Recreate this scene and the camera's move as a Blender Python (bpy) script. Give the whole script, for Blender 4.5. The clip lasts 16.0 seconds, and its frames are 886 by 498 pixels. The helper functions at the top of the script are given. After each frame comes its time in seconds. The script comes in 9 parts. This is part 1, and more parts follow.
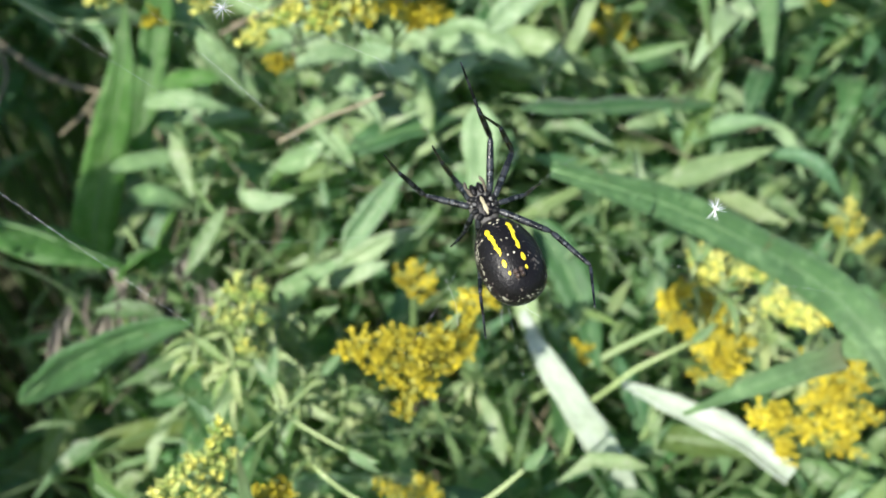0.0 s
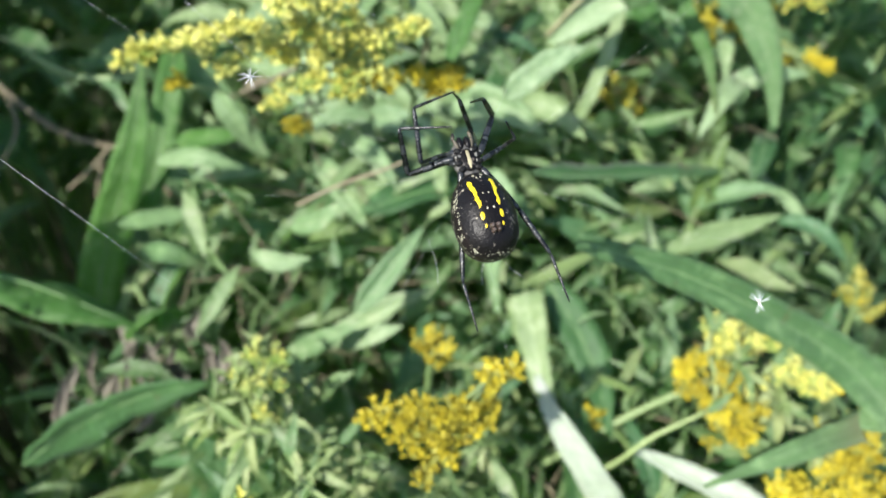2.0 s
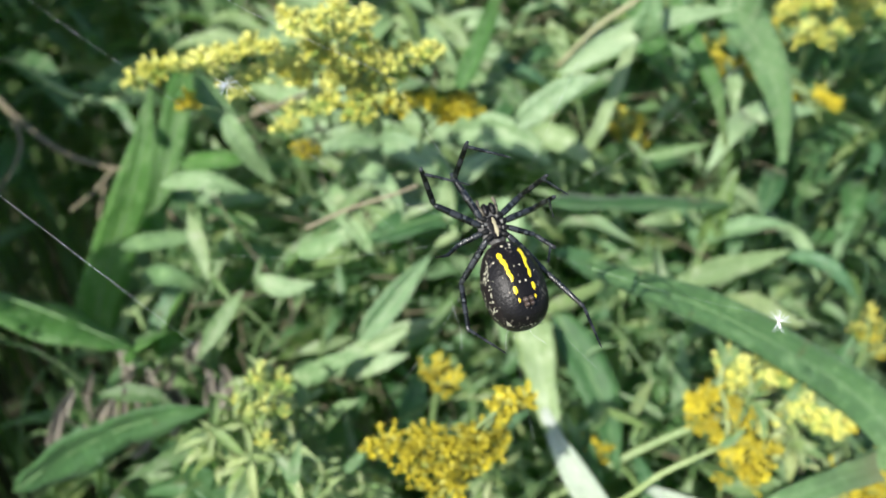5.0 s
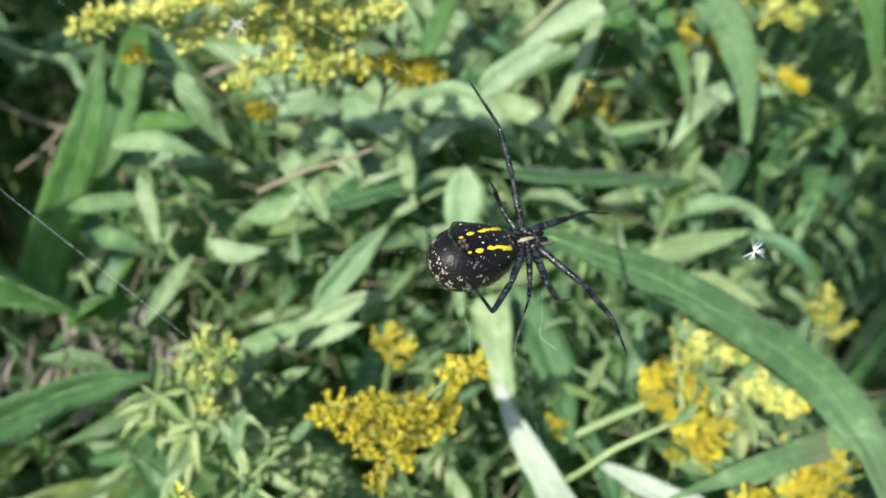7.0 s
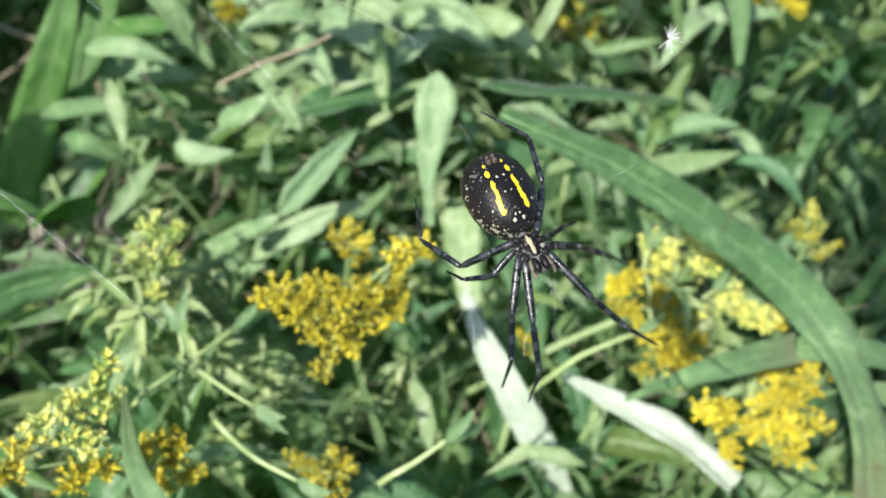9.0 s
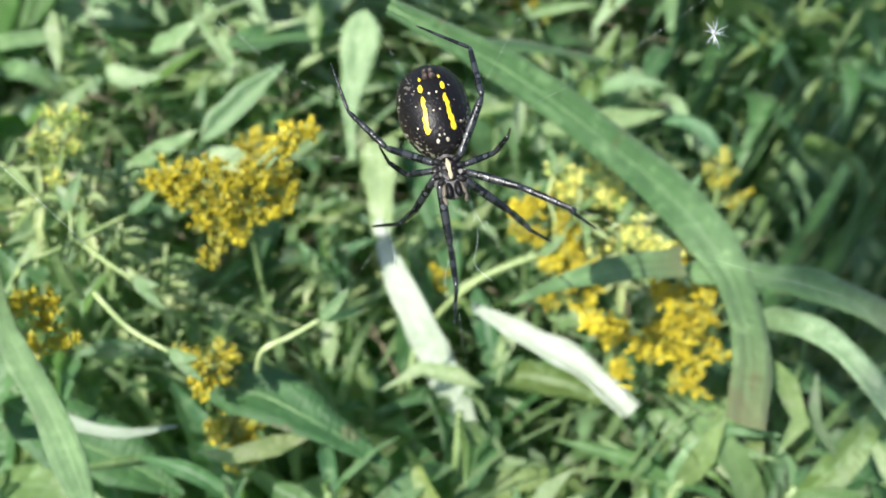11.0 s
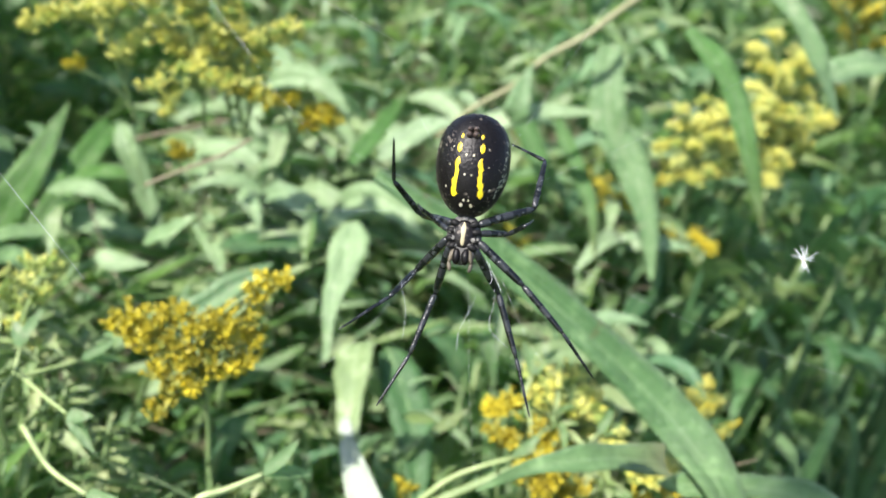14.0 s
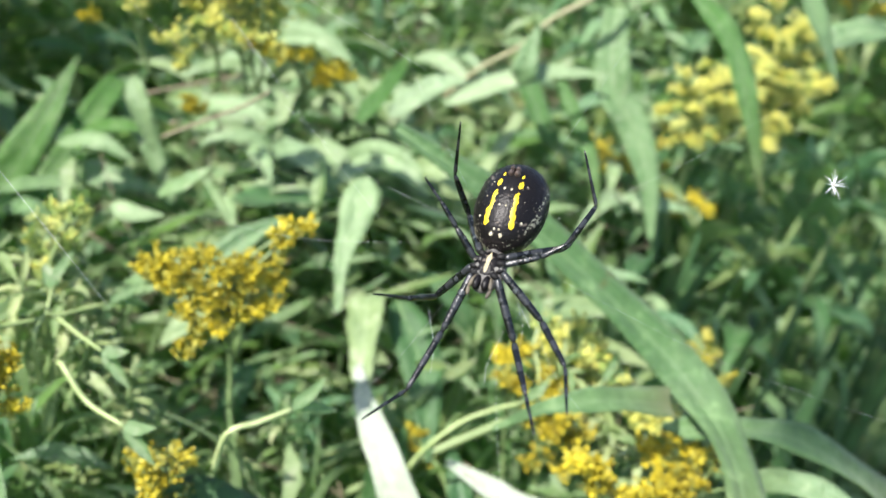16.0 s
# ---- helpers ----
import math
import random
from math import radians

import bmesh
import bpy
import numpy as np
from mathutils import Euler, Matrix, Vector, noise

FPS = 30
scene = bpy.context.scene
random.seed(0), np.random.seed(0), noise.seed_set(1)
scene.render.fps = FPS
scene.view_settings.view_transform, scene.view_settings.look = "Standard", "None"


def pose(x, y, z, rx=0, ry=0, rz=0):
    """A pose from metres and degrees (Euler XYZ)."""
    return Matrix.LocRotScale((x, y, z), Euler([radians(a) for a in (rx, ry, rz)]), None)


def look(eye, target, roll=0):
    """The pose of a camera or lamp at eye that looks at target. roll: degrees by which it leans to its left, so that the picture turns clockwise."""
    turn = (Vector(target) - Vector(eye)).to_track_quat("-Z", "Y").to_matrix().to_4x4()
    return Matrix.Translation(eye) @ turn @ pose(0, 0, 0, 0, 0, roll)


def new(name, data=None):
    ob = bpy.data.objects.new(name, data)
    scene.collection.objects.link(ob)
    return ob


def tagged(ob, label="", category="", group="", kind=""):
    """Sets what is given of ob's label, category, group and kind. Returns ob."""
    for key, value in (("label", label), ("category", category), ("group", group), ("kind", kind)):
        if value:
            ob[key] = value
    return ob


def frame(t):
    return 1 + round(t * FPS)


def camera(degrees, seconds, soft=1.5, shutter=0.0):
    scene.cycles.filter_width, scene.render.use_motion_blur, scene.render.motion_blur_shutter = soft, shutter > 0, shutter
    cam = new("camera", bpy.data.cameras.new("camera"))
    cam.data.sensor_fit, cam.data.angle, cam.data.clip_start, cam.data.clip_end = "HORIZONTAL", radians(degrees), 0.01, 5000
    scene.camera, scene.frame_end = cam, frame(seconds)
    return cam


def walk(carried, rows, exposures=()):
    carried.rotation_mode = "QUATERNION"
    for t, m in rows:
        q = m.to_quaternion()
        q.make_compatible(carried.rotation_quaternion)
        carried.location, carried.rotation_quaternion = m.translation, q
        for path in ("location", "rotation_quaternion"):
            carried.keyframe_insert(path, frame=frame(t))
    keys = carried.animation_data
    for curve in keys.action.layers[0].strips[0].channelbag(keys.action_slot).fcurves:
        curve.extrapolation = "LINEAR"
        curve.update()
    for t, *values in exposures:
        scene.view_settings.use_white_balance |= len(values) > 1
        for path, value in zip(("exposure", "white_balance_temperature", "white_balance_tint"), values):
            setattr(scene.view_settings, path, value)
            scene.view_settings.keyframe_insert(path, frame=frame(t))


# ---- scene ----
cam = camera(58, 16.0, soft=1.6)
walk(cam, [
    (0, pose(0.01890, -0.00348, 1.04684, 40.47, -2.19, 3.76)),
    (0.5, pose(0.02071, -0.00092, 1.04756, 40.28, -2.57, 3.53)),
    (1, pose(0.02417, -0.00040, 1.04779, 40.09, -2.13, 3.21)),
    (1.5, pose(0.01280, -0.00031, 1.04950, 42.18, -3.17, 3.62)),
    (2, pose(0.00456, 0.00090, 1.05180, 43.73, -3.68, 3.51)),
    (2.5, pose(-0.00222, 0.00279, 1.05198, 45.68, -4.63, 3.19)),
    (3, pose(0.00019, 0.00367, 1.05310, 44.00, -3.33, 4.04)),
    (3.5, pose(-0.00000, 0.00000, 1.05000, 44.89, -3.53, 3.54)),
    (4, pose(-0.00354, 0.00147, 1.04786, 45.70, -4.11, 3.77)),
    (4.2, pose(-0.00439, 0.00092, 1.04852, 47.27, -4.36, 3.77)),
    (6.3, pose(0.00717, 0.00199, 1.03902, 44.40, -5.68, 4.03)),
    (6.5, pose(0.00536, 0.00402, 1.04005, 44.83, -6.28, 3.70)),
    (7, pose(0.00489, 0.00262, 1.03687, 45.18, -7.38, 3.49)),
    (7.5, pose(0.01183, 0.00297, 1.03756, 44.55, -7.79, 3.22)),
    (8, pose(0.02212, 0.00209, 1.02809, 44.56, -8.05, 3.97)),
    (8.5, pose(0.03716, -0.00344, 1.02318, 44.31, -8.07, 4.40)),
    (9, pose(0.03185, -0.01094, 1.01278, 43.58, -7.08, 5.61)),
    (9.2, pose(0.03563, -0.01217, 1.01263, 43.19, -7.67, 5.49)),
    (11.3, pose(0.07758, -0.04455, 0.98341, 48.93, -8.94, 8.25)),
    (11.5, pose(0.07627, -0.04275, 0.98003, 52.25, -8.85, 8.74)),
    (12, pose(0.06890, -0.05053, 0.95585, 58.23, -12.01, 7.35)),
    (12.5, pose(0.06600, -0.06243, 0.94836, 57.22, -15.48, 9.32)),
    (13, pose(0.08614, -0.06904, 0.93986, 59.92, -13.66, 9.87)),
    (13.5, pose(0.09244, -0.05898, 0.94223, 66.85, -12.98, 8.98)),
    (14, pose(0.09222, -0.05937, 0.94585, 69.25, -12.64, 9.37)),
    (14.5, pose(0.08929, -0.06196, 0.95005, 70.12, -12.09, 9.42)),
    (15, pose(0.08865, -0.06374, 0.94856, 69.43, -13.05, 8.88)),
    (15.5, pose(0.08344, -0.06776, 0.94331, 68.82, -13.46, 8.66)),
    (16, pose(0.08469, -0.07128, 0.94111, 67.22, -13.68, 8.66)),
], exposures=[(0, 0.86, 6400, 10), (2.5, 0.84, 6400, 10), (6.5, 0.74, 6400, 10), (9, 0.90, 6400, 10), (11.5, 0.98, 6400, 12), (14, 1.1, 6450, 14), (16, 1.1, 6450, 14)])

cam.data.dof.use_dof = True
cam.data.dof.focus_distance, cam.data.dof.aperture_fstop = 0.14, 15.0

# ---- sky and sun ----
SUN_TO = Vector((-0.46, -0.53, 0.71)).normalized()
world = bpy.data.worlds.new("sky")
scene.world = world
world.use_nodes = True
wn = world.node_tree.nodes
sky = wn.new("ShaderNodeTexSky")
sky.sky_type, sky.sun_disc = "NISHITA", False
sky.sun_elevation = math.asin(SUN_TO.z)
sky.sun_rotation = math.atan2(SUN_TO.x, SUN_TO.y)
world.node_tree.links.new(sky.outputs[0], wn["Background"].inputs[0])
wn["Background"].inputs[1].default_value = 0.118
sun = new("sun", bpy.data.lights.new("sun", "SUN"))
sun.data.energy, sun.data.angle, sun.data.color = 4.2, radians(0.53), (1.0, 0.96, 0.88)
sun.matrix_world = look(SUN_TO * 5, (0, 0, 0))


# ---- materials ----
def material(name):
    m = bpy.data.materials.new(name)
    m.use_nodes = True
    return m, m.node_tree.nodes, m.node_tree.links, m.node_tree.nodes["Principled BSDF"]


def ramp(n, l, fac, stops):
    r = n.new("ShaderNodeValToRGB")
    while len(r.color_ramp.elements) < len(stops):
        r.color_ramp.elements.new(0.5)
    for e, (p, c) in zip(r.color_ramp.elements, stops):
        e.position, e.color = p, (*c, 1)
    l.new(fac, r.inputs[0])
    return r.outputs[0]


def mixed(n, l, fac, a, b, kind="MIX"):
    m = n.new("ShaderNodeMix")
    m.data_type, m.blend_type = "RGBA", kind
    for sock, v in ((m.inputs[0], fac), (m.inputs[6], a), (m.inputs[7], b)):
        if hasattr(v, "links"):
            l.new(v, sock)
        else:
            sock.default_value = v if isinstance(v, float) else (*v, 1)
    return m.outputs[2]


def math_node(n, l, op, a, b=0.0):
    m = n.new("ShaderNodeMath")
    m.operation = op
    for sock, v in zip(m.inputs, (a, b)):
        if hasattr(v, "links"):
            l.new(v, sock)
        else:
            sock.default_value = v
    return m.outputs[0]


def noise_tex(n, l, scale, detail=4.0, coord=None):
    t = n.new("ShaderNodeTexNoise")
    t.inputs["Scale"].default_value, t.inputs["Detail"].default_value = scale, detail
    if coord:
        l.new(coord, t.inputs["Vector"])
    return t.outputs[0]


def leaf_material(name, dark, mid, light, rib, rough=0.45, veins=26.0, trans=0.42, per="object", spots=0.0, tip=None, hues=0.0, glow=(0.30, 0.56, 0.12)):
    """A thin leaf: midrib, side veins, blotches, dapples of shade put into the colour, and light through the blade."""
    m, n, l, p = material(name)
    uv = n.new("ShaderNodeUVMap")
    sep = n.new("ShaderNodeSeparateXYZ")
    l.new(uv.outputs[0], sep.inputs[0])
    if per == "object":
        rnd = n.new("ShaderNodeObjectInfo").outputs["Random"]
    else:
        rnd = n.new("ShaderNodeNewGeometry").outputs["Random Per Island"]
    pos = n.new("ShaderNodeNewGeometry").outputs["Position"]
    big = noise_tex(n, l, 28.0, 3.0, pos)
    fine = noise_tex(n, l, 420.0, 3.0, pos)
    if veins < 1:
        mp = n.new("ShaderNodeMapping")
        mp.inputs["Scale"].default_value = (11, 1.6, 1)
        l.new(uv.outputs[0], mp.inputs[0])
        big = noise_tex(n, l, 1.0, 5.0, mp.outputs[0])
    wr, wb = (0.35, 1.1) if veins < 1 else (0.7, 0.35)
    mix_ = math_node(n, l, "ADD", math_node(n, l, "MULTIPLY", rnd, wr), math_node(n, l, "MULTIPLY", big, wb))
    if veins < 1:
        mix_ = math_node(n, l, "SUBTRACT", mix_, 0.22)
    base = ramp(n, l, mix_,
                [(0.12, dark), (0.5, mid), (0.92, light)])
    if hues:
        hue = math_node(n, l, "FRACT", math_node(n, l, "MULTIPLY", rnd, 17.37))
        base = mixed(n, l, ramp(n, l, hue, [(0.62, (0, 0, 0)), (0.95, (hues, hues, hues))]), base, (0.32, 0.34, 0.06))
        base = mixed(n, l, ramp(n, l, hue, [(0.05, (hues, hues, hues)), (0.30, (0, 0, 0))]), base, (0.09, 0.24, 0.13))
    base = mixed(n, l, math_node(n, l, "MULTIPLY", fine, 0.35), base, tuple(c * 0.55 for c in mid))
    # random dapples: shadows and light from neighbouring leaves painted into the colour
    dapple = noise_tex(n, l, 130.0, 4.0, pos)
    base = mixed(n, l, ramp(n, l, dapple, [(0.48, (0, 0, 0)), (0.66, (0.32, 0.32, 0.32))]), base, tuple(c * 0.5 for c in mid))
    base = mixed(n, l, ramp(n, l, dapple, [(0.30, (0.5, 0.5, 0.5)), (0.44, (0, 0, 0))]), base, tuple(min(0.6, c * 1.35) for c in light))
    patch_ = noise_tex(n, l, 300.0, 4.0, pos)
    base = mixed(n, l, ramp(n, l, patch_, [(0.50, (0, 0, 0)), (0.66, (0.22, 0.22, 0.22))]), base, tuple(c * 0.5 for c in mid))
    base = mixed(n, l, ramp(n, l, patch_, [(0.34, (0.18, 0.18, 0.18)), (0.46, (0, 0, 0))]), base, tuple(min(0.62, c * 1.3) for c in light))
    off = math_node(n, l, "ABSOLUTE", math_node(n, l, "SUBTRACT", sep.outputs[0], 0.5))
    ribf = math_node(n, l, "LESS_THAN", off, 0.035)
    vein = math_node(n, l, "SINE", math_node(n, l, "ADD", math_node(n, l, "MULTIPLY", off, 10.0),
                                             math_node(n, l, "MULTIPLY", sep.outputs[1], veins * 6.28)))
    if veins < 1:
        vein = math_node(n, l, "SINE", math_node(n, l, "MULTIPLY", off, 150.0))
    base = mixed(n, l, math_node(n, l, "MULTIPLY", math_node(n, l, "GREATER_THAN", vein, 0.80), 0.10), base, rib)
    base = mixed(n, l, math_node(n, l, "MULTIPLY", ribf, 0.2 if veins < 1 else 0.4), base, rib)
    if spots:
        sp = noise_tex(n, l, 65.0, 5.0, pos)
        base = mixed(n, l, math_node(n, l, "MULTIPLY", math_node(n, l, "GREATER_THAN", sp, 0.66), spots), base, (0.16, 0.09, 0.03))
    if tip:
        base = mixed(n, l, math_node(n, l, "MULTIPLY", math_node(n, l, "POWER", sep.outputs[1], 6.0), 0.8), base, tip)
    l.new(base, p.inputs["Base Color"])
    p.inputs["Roughness"].default_value = rough
    p.inputs["Specular IOR Level"].default_value = 0.7
    p.inputs["Sheen Weight"].default_value = 0.12
    bump = n.new("ShaderNodeBump")
    bump.inputs["Strength"].default_value, bump.inputs["Distance"].default_value = 0.6, 0.0012
    l.new(math_node(n, l, "ADD", math_node(n, l, "MULTIPLY", vein, 0.08), math_node(n, l, "ADD", fine, math_node(n, l, "MULTIPLY", patch_, 0.8))), bump.inputs["Height"])
    l.new(bump.outputs[0], p.inputs["Normal"])
    tr = n.new("ShaderNodeBsdfTranslucent")
    l.new(mixed(n, l, 0.7, base, glow), tr.inputs[0])
    mx = n.new("ShaderNodeMixShader")
    mx.inputs[0].default_value = trans
    l.new(p.outputs[0], mx.inputs[1])
    l.new(tr.outputs[0], mx.inputs[2])
    l.new(mx.outputs[0], n["Material Output"].inputs[0])
    return m


def plain_material(name, a, b, scale, rough=0.6, bump_mm=0.3, metal=0.0, spec=0.5, per="object"):
    m, n, l, p = material(name)
    pos = n.new("ShaderNodeTexCoord").outputs["Object"]
    f1 = noise_tex(n, l, scale, 5.0, pos)
    f2 = noise_tex(n, l, scale * 9, 3.0, pos)
    rnd = n.new("ShaderNodeObjectInfo").outputs["Random"] if per != "island" else n.new("ShaderNodeNewGeometry").outputs["Random Per Island"]
    if per == "both":
        isl = n.new("ShaderNodeNewGeometry").outputs["Random Per Island"]
        rnd = math_node(n, l, "SUBTRACT", math_node(n, l, "ADD", math_node(n, l, "MULTIPLY", rnd, 1.3), math_node(n, l, "MULTIPLY", isl, 0.9)), 0.5)
    fac = math_node(n, l, "ADD", math_node(n, l, "MULTIPLY", f1, 0.6), math_node(n, l, "ADD", math_node(n, l, "MULTIPLY", f2, 0.25), math_node(n, l, "MULTIPLY", rnd, 0.3)))
    l.new(ramp(n, l, fac, [(0.3, a), (0.85, b)]), p.inputs["Base Color"])
    p.inputs["Roughness"].default_value, p.inputs["Metallic"].default_value = rough, metal
    p.inputs["Specular IOR Level"].default_value = spec
    bump = n.new("ShaderNodeBump")
    bump.inputs["Strength"].default_value, bump.inputs["Distance"].default_value = 0.5, bump_mm / 1000
    l.new(f2, bump.inputs["Height"])
    l.new(bump.outputs[0], p.inputs["Normal"])
    return m


LEAF = leaf_material("goldenrod_leaf", (0.020, 0.080, 0.024), (0.09, 0.24, 0.078), (0.31, 0.49, 0.24), (0.30, 0.43, 0.22), spots=0.3, trans=0.45, hues=0.55)
LEAF_JOINED = leaf_material("goldenrod_leaf_far", (0.022, 0.085, 0.026), (0.13, 0.28, 0.10), (0.40, 0.55, 0.28), (0.32, 0.44, 0.22), per="island", trans=0.45, hues=0.7)
# dark green leaves; on some blades this colour stands in for shade
LEAF_DARK_SHADED = leaf_material("dark_and_shaded_leaf", (0.025, 0.095, 0.022), (0.045, 0.14, 0.035), (0.075, 0.19, 0.055), (0.11, 0.23, 0.07), spots=0.3, trans=0.3, rough=0.6)
# pale leaf undersides; also leaf tops with sunlight put into the colour
PALE = leaf_material("pale_leaf_underside_and_sun", (0.14, 0.29, 0.10), (0.25, 0.40, 0.175), (0.40, 0.53, 0.29), (0.42, 0.53, 0.30), rough=0.5, trans=0.34, hues=0.3)
LEAFLET = leaf_material("small_leaf", (0.05, 0.14, 0.035), (0.20, 0.35, 0.12), (0.50, 0.62, 0.34), (0.42, 0.52, 0.28), rough=0.45, trans=0.45, per="island", hues=0.45)
GRASS = leaf_material("grass_blade", (0.03, 0.14, 0.018), (0.10, 0.29, 0.05), (0.30, 0.50, 0.20), (0.26, 0.38, 0.17), veins=0.0, spots=0.35, tip=(0.22, 0.17, 0.07), trans=0.55)
# grass_blade again, with sunlight through the blade put into greens and glow
GRASS_SUN_TINT = leaf_material("sun_tinted_grass_blade", (0.030, 0.13, 0.020), (0.11, 0.29, 0.05), (0.32, 0.51, 0.20), (0.24, 0.40, 0.14), veins=0.0, spots=0.3, trans=0.55, glow=(0.34, 0.66, 0.08))
GRASS_DULL = leaf_material("dull_grass_blade", (0.050, 0.15, 0.038), (0.115, 0.245, 0.08), (0.25, 0.39, 0.165), (0.30, 0.40, 0.23), veins=0.0, spots=0.35, tip=(0.2, 0.2, 0.09), trans=0.3, rough=0.55)
# pale blades whose sun glare is painted as near-white base colour
GRASS_PALE_GLARE = leaf_material("pale_glare_grass_blade", (0.26, 0.37, 0.22), (0.50, 0.59, 0.44), (0.66, 0.72, 0.60), (0.56, 0.64, 0.5), veins=0.0, rough=0.5, trans=0.2)
GRASS_JOINED = leaf_material("grass_blade_far", (0.06, 0.15, 0.03), (0.16, 0.28, 0.09), (0.34, 0.44, 0.20), (0.34, 0.42, 0.22), veins=0.0, per="island")
STEM = plain_material("green_stem", (0.12, 0.20, 0.06), (0.26, 0.34, 0.15), 90, 0.5)
DEAD = plain_material("dead_stalk", (0.11, 0.09, 0.055), (0.30, 0.26, 0.17), 120, 0.85)
DRY = leaf_material("withered_leaf", (0.12, 0.10, 0.075), (0.22, 0.19, 0.15), (0.36, 0.32, 0.26), (0.38, 0.34, 0.28), rough=0.85, trans=0.12)
PETAL = plain_material("yellow_petal", (0.27, 0.212, 0.010), (0.75, 0.645, 0.05), 300, 0.55, 0.1, per="both")
BUD = plain_material("yellow_green_bud", (0.16, 0.20, 0.03), (0.54, 0.50, 0.11), 250, 0.5, 0.1, per="both")
STALK = plain_material("pale_stalk", (0.22, 0.31, 0.10), (0.48, 0.56, 0.27), 160, 0.4, 0.3)
PETAL_OLD = plain_material("ochre_petal", (0.18, 0.155, 0.012), (0.68, 0.58, 0.04), 300, 0.6, 0.1, per="both")
PETAL_PALE = plain_material("lemon_petal", (0.54, 0.52, 0.07), (0.88, 0.86, 0.30), 300, 0.55, 0.1, per="both")
PALE_BUD = plain_material("pale_green_bud", (0.20, 0.32, 0.055), (0.58, 0.63, 0.20), 250, 0.5, 0.1, per="both")
SOIL = plain_material("leaf_litter_soil", (0.016, 0.018, 0.009), (0.055, 0.060, 0.026), 30, 0.95, 4.0)


# ---- mesh helpers ----
def mesh_object(name, verts, faces, mat, parent=None, label="", uvs=None, smooth=True, mats=None, slots=None):
    me = bpy.data.meshes.new(name)
    me.from_pydata(verts, [], faces)
    if uvs is not None:
        lay = me.uv_layers.new(name="UVMap")
        flat = np.array([uvs[i] for f in faces for i in f], dtype=np.float32).ravel()
        lay.data.foreach_set("uv", flat)
    for m in (mats or [mat]):
        me.materials.append(m)
    if slots is not None:
        me.polygons.foreach_set("material_index", slots)
    if smooth:
        me.polygons.foreach_set("use_smooth", [True] * len(me.polygons))
    me.update()
    ob = new(name, me)
    if parent:
        ob.parent = parent
    if label:
        tagged(ob, label)
    return ob


def part(name, bm, mat, parent, label=""):
    me = bpy.data.meshes.new(name)
    bm.to_mesh(me)
    bm.free()
    me.materials.append(mat)
    me.polygons.foreach_set("use_smooth", [True] * len(me.polygons))
    ob = new(name, me)
    ob.parent = parent
    if label:
        tagged(ob, label)
    return ob


def smooth_path(pts, n):
    """n+1 points on a Catmull-Rom curve through pts."""
    P = [Vector(p) for p in pts]
    P = [P[0] * 2 - P[1]] + P + [P[-1] * 2 - P[-2]]
    out, segs = [], len(P) - 3
    for i in range(n + 1):
        s = min(i / n * segs, segs - 1e-6)
        k = int(s)
        t = s - k
        a, b, c, d = P[k:k + 4]
        out.append(0.5 * ((2 * b) + (c - a) * t + (2 * a - 5 * b + 4 * c - d) * t * t + (3 * b - a - 3 * c + d) * t ** 3))
    return out


class Soup:
    """Gathers vertices, faces and leaf coordinates of one mesh."""
    def __init__(self):
        self.v, self.f, self.uv, self.slot = [], [], [], []

    def add(self, v, f, uv=None, slot=0):
        k = len(self.v)
        self.v += [tuple(a) for a in v]
        self.f += [tuple(i + k for i in q) for q in f]
        self.uv += uv or [(0.5, 0.5)] * len(v)
        self.slot += [slot] * len(f)

    def make(self, name, mat, parent=None, label="", mats=None):
        return mesh_object(name, self.v, self.f, mat, parent, label, self.uv, True, mats, self.slot if mats else None)


